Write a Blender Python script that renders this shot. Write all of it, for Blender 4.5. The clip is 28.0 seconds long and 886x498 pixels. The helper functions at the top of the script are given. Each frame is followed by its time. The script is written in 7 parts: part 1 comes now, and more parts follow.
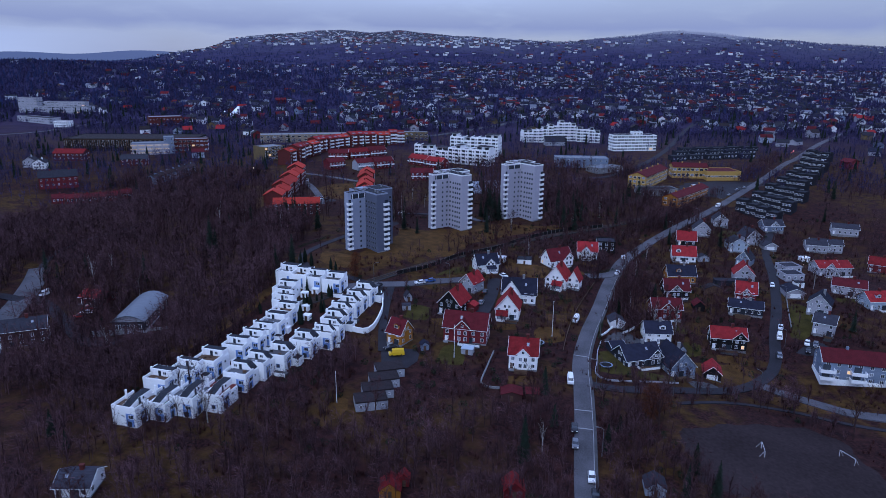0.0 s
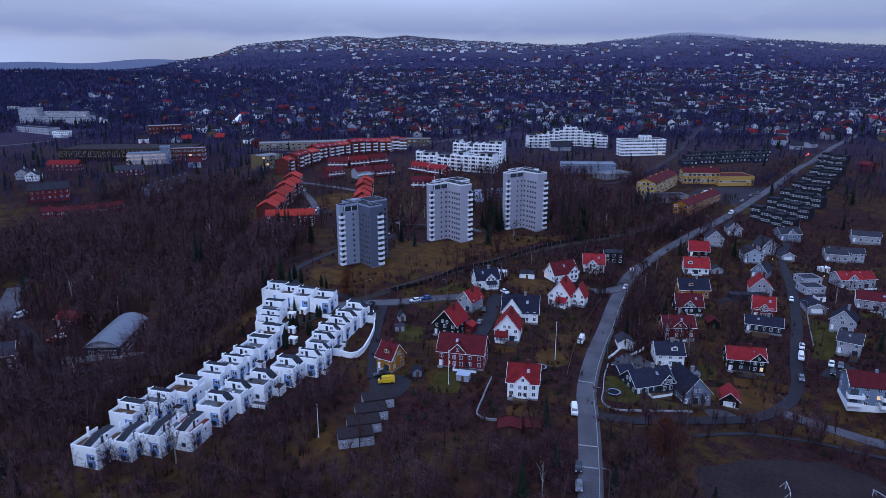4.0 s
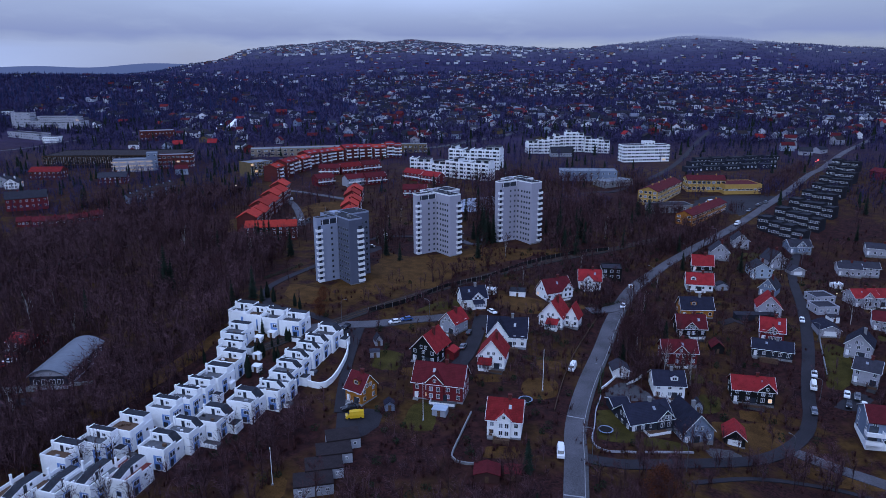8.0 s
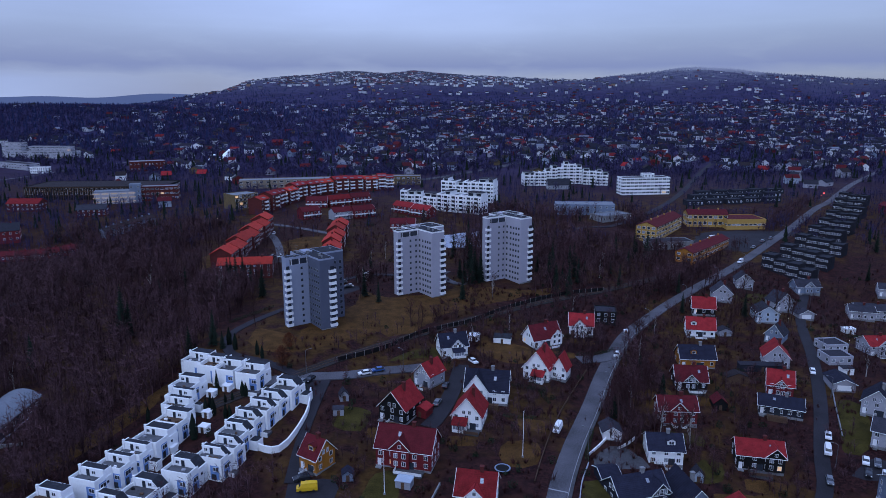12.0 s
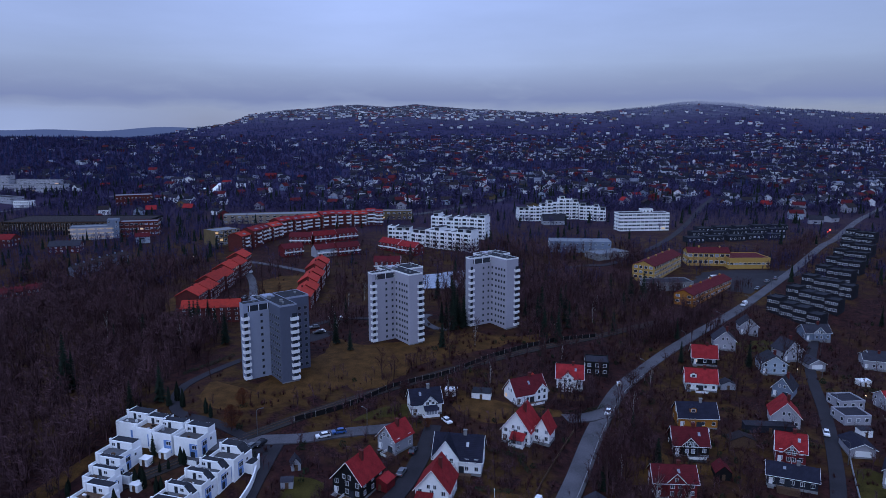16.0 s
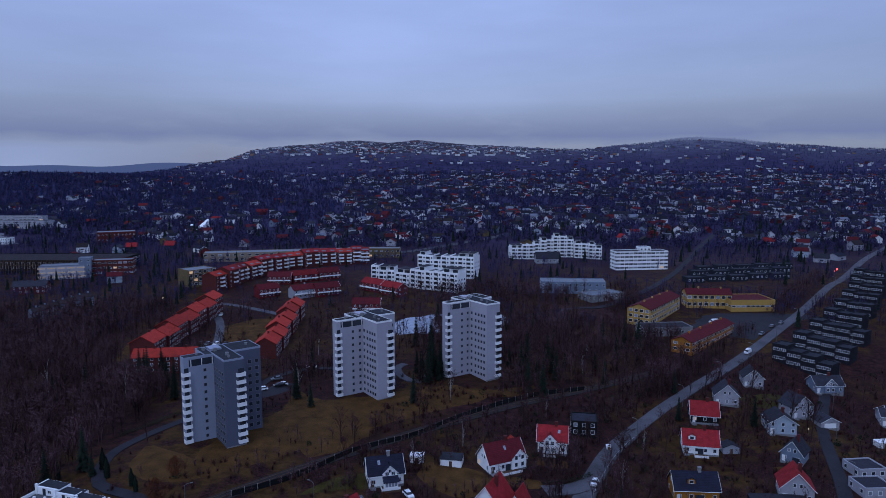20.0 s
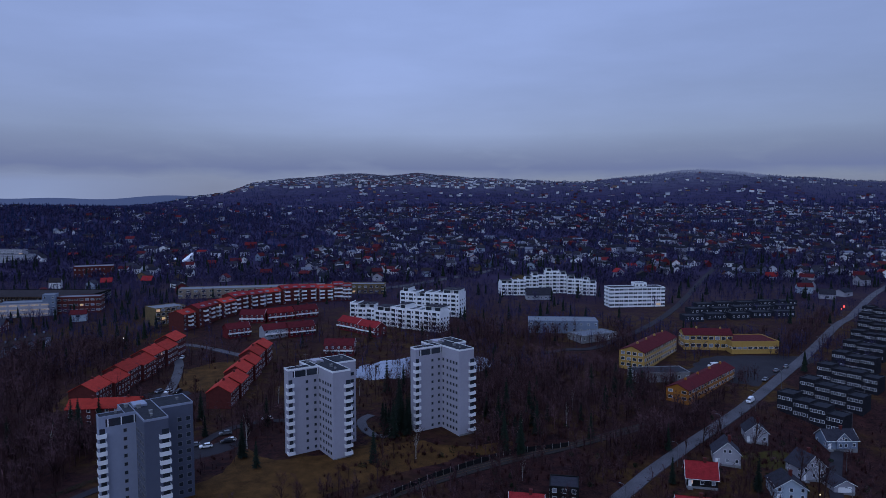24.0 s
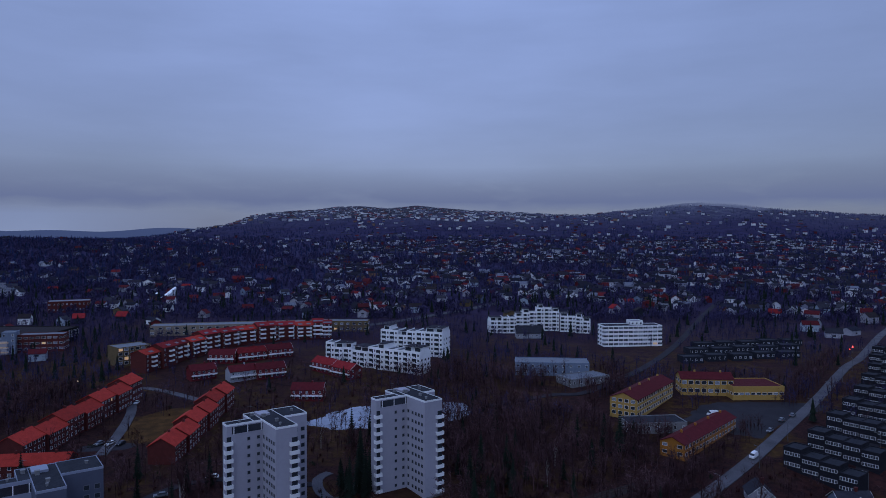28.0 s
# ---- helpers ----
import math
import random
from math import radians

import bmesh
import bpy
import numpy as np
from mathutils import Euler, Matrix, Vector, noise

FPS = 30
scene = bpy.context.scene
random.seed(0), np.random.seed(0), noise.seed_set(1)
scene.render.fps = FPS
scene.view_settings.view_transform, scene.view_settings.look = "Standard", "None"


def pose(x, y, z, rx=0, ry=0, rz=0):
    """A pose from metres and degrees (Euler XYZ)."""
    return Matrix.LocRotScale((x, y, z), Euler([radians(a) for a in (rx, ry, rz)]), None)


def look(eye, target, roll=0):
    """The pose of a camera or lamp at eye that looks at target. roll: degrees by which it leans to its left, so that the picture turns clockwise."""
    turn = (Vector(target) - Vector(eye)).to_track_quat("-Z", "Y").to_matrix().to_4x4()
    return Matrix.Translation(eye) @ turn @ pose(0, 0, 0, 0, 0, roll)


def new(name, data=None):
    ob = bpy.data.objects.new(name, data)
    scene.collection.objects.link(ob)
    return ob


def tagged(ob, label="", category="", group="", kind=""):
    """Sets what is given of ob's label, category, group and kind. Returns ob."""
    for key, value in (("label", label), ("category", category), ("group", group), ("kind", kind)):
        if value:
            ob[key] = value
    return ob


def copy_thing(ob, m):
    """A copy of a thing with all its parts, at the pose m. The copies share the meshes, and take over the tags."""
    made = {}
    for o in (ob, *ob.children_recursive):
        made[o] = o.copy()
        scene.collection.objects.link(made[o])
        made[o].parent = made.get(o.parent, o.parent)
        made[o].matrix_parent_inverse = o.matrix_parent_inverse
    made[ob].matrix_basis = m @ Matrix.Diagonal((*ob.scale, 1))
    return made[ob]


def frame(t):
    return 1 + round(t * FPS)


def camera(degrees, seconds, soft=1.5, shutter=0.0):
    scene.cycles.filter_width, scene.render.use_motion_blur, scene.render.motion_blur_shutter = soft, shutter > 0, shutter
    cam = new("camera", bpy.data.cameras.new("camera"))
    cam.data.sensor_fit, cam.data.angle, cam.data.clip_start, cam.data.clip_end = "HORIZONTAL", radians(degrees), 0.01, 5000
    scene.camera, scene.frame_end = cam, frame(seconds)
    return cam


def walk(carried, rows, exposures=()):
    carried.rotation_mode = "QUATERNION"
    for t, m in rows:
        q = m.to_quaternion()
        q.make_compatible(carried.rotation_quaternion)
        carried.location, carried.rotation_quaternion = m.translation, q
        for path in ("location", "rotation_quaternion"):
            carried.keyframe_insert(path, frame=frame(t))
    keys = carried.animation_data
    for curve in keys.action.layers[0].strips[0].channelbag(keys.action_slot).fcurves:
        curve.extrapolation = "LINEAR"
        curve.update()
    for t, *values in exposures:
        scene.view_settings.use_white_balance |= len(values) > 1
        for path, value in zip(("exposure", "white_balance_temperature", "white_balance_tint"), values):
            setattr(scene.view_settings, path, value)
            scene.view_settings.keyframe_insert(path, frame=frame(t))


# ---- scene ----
cam = camera(66.31, 28.0, soft=0.6)
# seconds, x, y, z, tilt, turn, lean
FLIGHT = [
    (0, 0.05, 0.01, 99.98, -15.553, -0.001, -0.66),
    (1, 0.71, 3.66, 99.91, -15.468, 0.24, -0.38),
    (2, 1.91, 7.86, 99.87, -15.383, 0.464, -0.17),
    (3, 3.5, 12.43, 99.83, -15.276, 0.666, -0.02),
    (4.5, 6.36, 19.73, 99.76, -15.138, 0.93, 0.11),
    (6, 9.56, 27.36, 99.68, -15.046, 1.149, 0.16),
    (7, 11.79, 32.54, 99.62, -14.962, 1.273, 0.17),
    (8, 14.06, 37.78, 99.55, -14.879, 1.382, 0.16),
    (8.5, 15.2, 40.42, 99.51, -14.681, 1.432, 0.15),
    (9, 16.34, 43.07, 99.47, -14.349, 1.48, 0.14),
    (10, 18.65, 48.43, 99.38, -13.703, 1.568, 0.12),
    (11, 20.97, 53.85, 99.29, -13.054, 1.649, 0.09),
    (12, 23.31, 59.37, 99.2, -12.425, 1.726, 0.06),
    (13.5, 26.88, 67.83, 99.06, -11.429, 1.836, 0.03),
    (15, 30.57, 76.57, 98.92, -10.427, 1.942, 0.01),
    (16, 33.11, 82.56, 98.82, -9.692, 2.012, 0.01),
    (17, 35.73, 88.67, 98.73, -8.955, 2.08, 0.01),
    (18, 38.41, 94.91, 98.64, -8.214, 2.147, 0.01),
    (19, 41.18, 101.26, 98.55, -7.471, 2.21, 0.02),
    (20, 44.02, 107.7, 98.47, -6.748, 2.269, 0.03),
    (21, 46.91, 114.21, 98.38, -6.093, 2.324, 0.04),
    (22.5, 51.35, 124.04, 98.27, -5.06, 2.395, 0.06),
    (24, 55.82, 133.87, 98.18, -4.022, 2.454, 0.06),
    (25, 58.78, 140.38, 98.15, -3.337, 2.491, 0.06),
    (26, 61.7, 146.85, 98.15, -2.625, 2.529, 0.04),
    (27, 64.55, 153.26, 98.19, -1.913, 2.575, 0.01),
    (28, 67.31, 159.63, 98.3, -1.247, 2.636, -0.04),
]
walk(cam, [(t, pose(x, y, z, 90 + tilt, 0, turn) @ pose(0, 0, 0, 0, 0, -lean)) for t, x, y, z, tilt, turn, lean in FLIGHT],
     [(0, 0.0), (3, 0.0), (8, -0.08), (12, -0.2), (17, -0.4), (21, -0.62), (25, -0.82), (28, -0.95)])

# ---- world and light: blue dusk under a low overcast ----
world = bpy.data.worlds.new("world")
scene.world = world
world.use_nodes = True
wn, wl = world.node_tree.nodes, world.node_tree.links
wn.clear()
w_out, w_bg = wn.new("ShaderNodeOutputWorld"), wn.new("ShaderNodeBackground")
w_co, w_sep = wn.new("ShaderNodeTexCoord"), wn.new("ShaderNodeSeparateXYZ")
wl.new(w_co.outputs["Generated"], w_sep.inputs[0])
w_sky = wn.new("ShaderNodeTexSky")
w_sky.sky_type, w_sky.sun_disc = "NISHITA", False
w_sky.sun_elevation, w_sky.sun_rotation = radians(48), radians(200)
# overcast brightness: dim over the hills, about twice as bright overhead
w_up = wn.new("ShaderNodeValToRGB")
wl.new(w_sep.outputs["Z"], w_up.inputs[0])
w_up.color_ramp.elements[0].position, w_up.color_ramp.elements[0].color = 0.0, (0.20, 0.25, 0.45, 1)
w_up.color_ramp.elements[1].position, w_up.color_ramp.elements[1].color = 1.0, (0.55, 0.78, 1.57, 1)
for pos, col in ((0.05, (0.235, 0.30, 0.54)), (0.105, (0.305, 0.39, 0.715)), (0.17, (0.355, 0.465, 0.88)), (0.4, (0.43, 0.59, 1.15))):
    w_up.color_ramp.elements.new(pos).color = (*col, 1)
w_map = wn.new("ShaderNodeMapping")
w_map.inputs["Scale"].default_value = (2.2, 2.2, 11)
wl.new(w_co.outputs["Generated"], w_map.inputs[0])
w_noise = wn.new("ShaderNodeTexNoise")
w_noise.inputs["Scale"].default_value, w_noise.inputs["Detail"].default_value, w_noise.inputs["Roughness"].default_value = 1.5, 7, 0.55
wl.new(w_map.outputs[0], w_noise.inputs["Vector"])
w_cl = wn.new("ShaderNodeMapRange")
w_cl.inputs["From Min"].default_value, w_cl.inputs["From Max"].default_value = 0.32, 0.68
w_cl.inputs["To Min"].default_value, w_cl.inputs["To Max"].default_value = 1.13, 1.31
wl.new(w_noise.outputs["Fac"], w_cl.inputs["Value"])
w_mul = wn.new("ShaderNodeVectorMath")
w_mul.operation = "SCALE"
# the cloud is thinner north-north-west, thicker in the east
w_az, w_thin, w_tot = wn.new("ShaderNodeMapRange"), wn.new("ShaderNodeValToRGB"), wn.new("ShaderNodeMath")
w_az.inputs["From Min"].default_value, w_az.inputs["From Max"].default_value = -1, 1
wl.new(w_sep.outputs["X"], w_az.inputs["Value"]), wl.new(w_az.outputs[0], w_thin.inputs[0])
for k, v in enumerate(((0.0, 0.80), (1.0, 0.76))):
    w_thin.color_ramp.elements[k].position, w_thin.color_ramp.elements[k].color = v[0], (v[1], v[1], v[1], 1)
for pos, v in ((0.28, 0.84), (0.42, 0.98), (0.58, 0.87), (0.74, 0.73)):
    w_thin.color_ramp.elements.new(pos).color = (v, v, v, 1)
w_tot.operation = "MULTIPLY"
wl.new(w_thin.outputs[0], w_tot.inputs[0]), wl.new(w_cl.outputs[0], w_tot.inputs[1])
wl.new(w_up.outputs[0], w_mul.inputs[0]), wl.new(w_tot.outputs[0], w_mul.inputs["Scale"])
w_mix = wn.new("ShaderNodeMixRGB")
w_mix.inputs[0].default_value = 0.03
wl.new(w_mul.outputs[0], w_mix.inputs[1]), wl.new(w_sky.outputs[0], w_mix.inputs[2])
# a brighter gap between cloud and sea low in the west
w_gap, w_side, w_low = wn.new("ShaderNodeMixRGB"), wn.new("ShaderNodeMapRange"), wn.new("ShaderNodeMapRange")
w_gap.inputs[2].default_value = (0.42, 0.53, 0.87, 1)
w_side.inputs["From Min"].default_value, w_side.inputs["From Max"].default_value = -0.36, -0.55
w_low.inputs["From Min"].default_value, w_low.inputs["From Max"].default_value = 0.046, 0.026
wl.new(w_sep.outputs["X"], w_side.inputs["Value"]), wl.new(w_sep.outputs["Z"], w_low.inputs["Value"])
w_both = wn.new("ShaderNodeMath")
w_both.operation = "MULTIPLY"
wl.new(w_side.outputs[0], w_both.inputs[0]), wl.new(w_low.outputs[0], w_both.inputs[1])
wl.new(w_both.outputs[0], w_gap.inputs[0]), wl.new(w_mix.outputs[0], w_gap.inputs[1])
wl.new(w_gap.outputs[0], w_bg.inputs[0])
wl.new(w_bg.outputs[0], w_out.inputs[0])

sun = new("sun", bpy.data.lights.new("sun", "SUN"))
sun.data.energy, sun.data.angle, sun.data.color = 1.15, radians(40), (0.62, 0.78, 1.08)
sun.matrix_basis = look((-40, -90, 130), (0, 0, 0))

# ---- materials ----


def material(name, color, rough=0.8, vary=0.25, scale=0.6, bump=0.0, metal=0.0, second=None, rand=0.0, fine=6.0, island=False, spec=0.3):
    """Two noises, coarse and fine, between two tones; rand: each object's own tone."""
    m = bpy.data.materials.new(name)
    m.use_nodes = True
    n, l = m.node_tree.nodes, m.node_tree.links
    b = n["Principled BSDF"]
    b.inputs["Roughness"].default_value, b.inputs["Metallic"].default_value = rough, metal
    b.inputs["Specular IOR Level"].default_value = spec
    co = n.new("ShaderNodeTexCoord")
    big, small = n.new("ShaderNodeTexNoise"), n.new("ShaderNodeTexNoise")
    big.inputs["Scale"].default_value, small.inputs["Scale"].default_value = scale, scale * fine
    big.inputs["Detail"].default_value, small.inputs["Detail"].default_value = 4, 5
    l.new(co.outputs["Object"], big.inputs["Vector"]), l.new(co.outputs["Object"], small.inputs["Vector"])
    add = n.new("ShaderNodeMath")
    add.operation = "ADD"
    l.new(big.outputs["Fac"], add.inputs[0]), l.new(small.outputs["Fac"], add.inputs[1])
    ramp = n.new("ShaderNodeMapRange")
    ramp.inputs["From Min"].default_value, ramp.inputs["From Max"].default_value = 0.72, 1.28
    l.new(add.outputs[0], ramp.inputs["Value"])
    mix = n.new("ShaderNodeMixRGB")
    dark = [c * (1 - vary) for c in color]
    light = second or [min(1, c * (1 + vary)) for c in color]
    mix.inputs[1].default_value, mix.inputs[2].default_value = (*dark, 1), (*light, 1)
    l.new(ramp.outputs[0], mix.inputs[0])
    last = mix.outputs[0]
    if rand:
        hsv = n.new("ShaderNodeHueSaturation")
        info = n.new("ShaderNodeNewGeometry") if island else n.new("ShaderNodeObjectInfo")
        rr = n.new("ShaderNodeMapRange")
        rr.inputs["To Min"].default_value, rr.inputs["To Max"].default_value = 1 - rand, 1 + rand
        l.new(info.outputs["Random Per Island" if island else "Random"], rr.inputs["Value"])
        l.new(rr.outputs[0], hsv.inputs["Value"]), l.new(last, hsv.inputs["Color"])
        last = hsv.outputs[0]
    l.new(last, b.inputs["Base Color"])
    if bump:
        bn = n.new("ShaderNodeBump")
        bn.inputs["Strength"].default_value, bn.inputs["Distance"].default_value = bump, 0.08
        l.new(small.outputs["Fac"], bn.inputs["Height"]), l.new(bn.outputs[0], b.inputs["Normal"])
    return m


def striped(name, color, axis="Y", pitch=0.35, rough=0.7, depth=0.6, **kw):
    """Boards or tile courses: ribs in relief along one axis."""
    m = material(name, color, rough, **kw)
    n, l = m.node_tree.nodes, m.node_tree.links
    co, wave = n.new("ShaderNodeTexCoord"), n.new("ShaderNodeTexWave")
    wave.bands_direction = axis
    wave.inputs["Scale"].default_value = 0.314 / pitch
    l.new(co.outputs["Object"], wave.inputs["Vector"])
    bn = n.new("ShaderNodeBump")
    bn.inputs["Strength"].default_value, bn.inputs["Distance"].default_value = depth, 0.05
    l.new(wave.outputs["Fac"], bn.inputs["Height"])
    l.new(bn.outputs[0], n["Principled BSDF"].inputs["Normal"])
    return m


WHITE = striped("white_boards", (0.83, 0.83, 0.82), "Z", 0.22, 0.55, vary=0.06, depth=0.25)
# darker copy of the white boards; dimness at the right put into the colour
DIMWHITE = striped("dim_white_boards", (0.335, 0.330, 0.365), "Z", 0.22, 0.6, vary=0.12, depth=0.3)
SHRUB = material("bare_shrub_twigs", (0.0530, 0.0211, 0.0210), 0.95, vary=0.35, scale=0.3, rand=0.45, island=True, spec=0.05)
# HILLFIR, FARTWIGS and HILLTWIGS are tinted blue: distance haze in the base colour
HILLFIR = material("haze_tinted_hill_conifers", (0.021, 0.029, 0.078), 0.95, vary=0.5, scale=0.02, spec=0.05)
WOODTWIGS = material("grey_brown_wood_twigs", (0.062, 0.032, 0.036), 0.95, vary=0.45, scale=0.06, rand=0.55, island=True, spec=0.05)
FARTWIGS = material("haze_tinted_far_twigs", (0.040, 0.034, 0.080), 0.95, vary=0.4, scale=0.05, rand=0.3, island=True, spec=0.05)
HILLTWIGS = material("haze_tinted_hill_twigs", (0.034, 0.039, 0.098), 0.95, vary=0.4, scale=0.02, rand=0.3, island=True, spec=0.05)
REDDECK = material("red_brown_deck_paint", (0.14, 0.022, 0.018), 0.8, vary=0.3, scale=1.5)
TERRACE = material("roof_terrace_slabs", (0.085, 0.088, 0.098), 0.85, vary=0.3, scale=0.6)
RENDERED = material("white_render", (0.85, 0.85, 0.84), 0.75, vary=0.07, scale=0.4, bump=0.1)
RED = striped("red_boards", (0.13, 0.008, 0.012), "Z", 0.22, 0.6, vary=0.12)
BLACK = striped("black_boards", (0.010, 0.010, 0.011), "Z", 0.22, 0.8, spec=0.12, vary=0.2)
DARK = striped("dark_boards", (0.022, 0.024, 0.034), "Z", 0.22, 0.8, spec=0.12, vary=0.2)
GREY = striped("grey_boards", (0.30, 0.31, 0.345), "Z", 0.22, 0.6, vary=0.1)
OCHRE = striped("ochre_boards", (0.34, 0.13, 0.014), "Z", 0.22, 0.6, vary=0.12)
OFFICETAN = material("tan_brick_and_glass", (0.13, 0.09, 0.04), 0.7, vary=0.25, scale=0.3)
YELLOW = material("yellow_render", (0.40, 0.24, 0.06), 0.75, vary=0.1)
BEIGE = material("beige_render", (0.24, 0.19, 0.14), 0.8, vary=0.15, scale=0.3)
COAL = material("charcoal_grey_panels", (0.017, 0.017, 0.023), 0.8, vary=0.3, scale=0.4, spec=0.12)
SLATEBLUE = striped("slate_blue_boards", (0.16, 0.20, 0.27), "Z", 0.22, 0.6, vary=0.12)
PALEBLUE = striped("pale_blue_boards", (0.34, 0.40, 0.47), "Z", 0.22, 0.6, vary=0.1)
BRICK = material("red_brick", (0.088, 0.016, 0.014), 0.85, vary=0.2, scale=0.8, bump=0.2)
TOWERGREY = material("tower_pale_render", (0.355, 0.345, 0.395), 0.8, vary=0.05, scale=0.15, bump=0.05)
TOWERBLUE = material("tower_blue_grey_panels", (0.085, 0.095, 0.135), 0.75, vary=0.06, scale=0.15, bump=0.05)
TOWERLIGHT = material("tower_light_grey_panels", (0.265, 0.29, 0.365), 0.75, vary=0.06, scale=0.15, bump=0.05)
CONCRETE = material("concrete", (0.20, 0.20, 0.205), 0.85, vary=0.2, scale=0.5, bump=0.2)
STONE = material("stone_wall", (0.20, 0.19, 0.18), 0.9, vary=0.35, scale=1.2, bump=0.5)
REDTILE = striped("red_roof_tiles", (0.200, 0.0155, 0.018), "Y", 0.36, 0.85, spec=0.12, vary=0.3, rand=0.35)
ORANGETILE = striped("orange_red_roof_tiles", (0.340, 0.032, 0.022), "Y", 0.36, 0.85, spec=0.12, vary=0.25, rand=0.25)
MAROON = striped("maroon_roof_tiles", (0.085, 0.010, 0.014), "Y", 0.36, 0.85, spec=0.12, vary=0.22, rand=0.15)
NAVY = striped("dark_blue_roof_tiles", (0.0160, 0.0166, 0.0297), "Y", 0.36, 0.85, spec=0.12, vary=0.25, rand=0.2)
SLATE = striped("dark_slate_roof", (0.0300, 0.0291, 0.0389), "Y", 0.36, 0.85, spec=0.12, vary=0.25, rand=0.2)
DARKROOF = striped("brown_black_roof", (0.024, 0.018, 0.020), "Y", 0.36, 0.85, spec=0.12, vary=0.25)
FELT = material("roof_felt", (0.0288, 0.0306, 0.0378), 0.95, spec=0.1, vary=0.3, scale=0.3)
METAL = striped("ribbed_metal_roof", (0.14, 0.155, 0.18), "X", 0.5, 0.5, vary=0.15, metal=0.35)
TRIM = material("white_trim", (0.80, 0.80, 0.80), 0.5, vary=0.04)
BLUEDOOR = material("blue_painted_panel", (0.14, 0.25, 0.50), 0.5, vary=0.1)
TIMBER = material("weathered_timber", (0.09, 0.05, 0.03), 0.8, vary=0.3, scale=2)
ASPHALT = material("asphalt", (0.078, 0.0745, 0.084), 0.75, vary=0.4, scale=0.12, bump=0.1, fine=25, spec=0.15)
ASPHALT2 = material("worn_asphalt", (0.0250, 0.0229, 0.0280), 0.8, vary=0.3, scale=0.15, bump=0.1, fine=25, spec=0.12)
PAVING = material("pavement_slabs", (0.0675, 0.0651, 0.0702), 0.85, vary=0.25, scale=0.3, bump=0.1, spec=0.12)
KERB = material("granite_kerb", (0.26, 0.26, 0.27), 0.8, vary=0.2)
BARK = material("bark", (0.0500, 0.0264, 0.0260), 0.95, vary=0.35, scale=1.5, rand=0.25, spec=0.1)
BIRCH = material("birch_bark", (0.30, 0.28, 0.26), 0.9, vary=0.4, scale=2.5, spec=0.1)
TWIGS = material("bare_twigs", (0.052, 0.023, 0.025), 0.95, vary=0.3, scale=0.5, rand=0.3, spec=0.05)
BEECH = material("russet_leaves", (0.085, 0.026, 0.012), 0.9, vary=0.4, scale=0.6, rand=0.2, spec=0.1)
SPRUCE = material("spruce_needles", (0.010, 0.016, 0.011), 0.9, vary=0.4, scale=0.8, rand=0.3, spec=0.1)
HEDGE = material("hedge_leaves", (0.022, 0.034, 0.018), 0.9, vary=0.5, scale=1.5, rand=0.3, spec=0.1)
SNOW = material("old_snow", (0.82, 0.84, 0.86), 0.6, vary=0.06)
ICE = material("grey_lake_ice", (0.27, 0.30, 0.37), 0.5, vary=0.25, scale=0.05)
CARWHITE = material("white_car_paint", (0.75, 0.75, 0.76), 0.3, vary=0.03)
CARGREY = material("grey_car_paint", (0.16, 0.17, 0.19), 0.3, vary=0.05, metal=0.3)
CARBLACK = material("black_car_paint", (0.02, 0.02, 0.025), 0.25, vary=0.05)
CARBLUE = material("blue_car_paint", (0.03, 0.09, 0.26), 0.3, vary=0.05)
CARRED = material("red_car_paint", (0.35, 0.02, 0.02), 0.3, vary=0.05)
CARYELLOW = material("yellow_van_paint", (0.62, 0.38, 0.02), 0.35, vary=0.05)
RUBBER = material("tyre_rubber", (0.02, 0.02, 0.02), 0.85, vary=0.2)
STEEL = material("galvanised_steel", (0.1575, 0.1620, 0.1710), 0.45, vary=0.1, metal=0.7)
PAINTLINE = material("road_paint", (0.55, 0.55, 0.54), 0.7, vary=0.2)
BALLAST = material("railway_ballast", (0.020, 0.016, 0.015), 0.95, vary=0.4, scale=0.8, bump=0.4)
SAND = material("grey_gravel_pitch", (0.0300, 0.0210, 0.0220), 0.95, vary=0.3, scale=0.05, bump=0.2, fine=20, spec=0.04)
GLASS = material("window_glass", (0.028, 0.034, 0.045), 0.08, vary=0.2, spec=0.6)
TOWERFRAME = material("grey_window_frames", (0.17, 0.175, 0.20), 0.6, vary=0.1)
BROWNWOOD = striped("dark_brown_boards", (0.050, 0.019, 0.017), "Z", 0.22, 0.7, vary=0.15)
GLASSPALE = material("curtained_window_glass", (0.22, 0.24, 0.28), 0.12, vary=0.3, scale=1.5, spec=0.6)


def glow(name, color, power):
    m = bpy.data.materials.new(name)
    m.use_nodes = True
    b = m.node_tree.nodes["Principled BSDF"]
    b.inputs["Base Color"].default_value = (0.4, 0.3, 0.2, 1)
    b.inputs["Emission Color"].default_value, b.inputs["Emission Strength"].default_value = (*color, 1), power
    return m


LIT = glow("lit_window", (1.0, 0.55, 0.20), 0.9)
LITDIM = glow("dim_lit_office_window", (1.0, 0.62, 0.25), 0.22)
LAMPGLOW = glow("lamp_glow", (1.0, 0.72, 0.42), 6.0)
HEADLIGHT = glow("headlight_glow", (1.0, 0.95, 0.85), 9.0)
REDGLOW = glow("red_signal_glow", (1.0, 0.05, 0.04), 8.0)


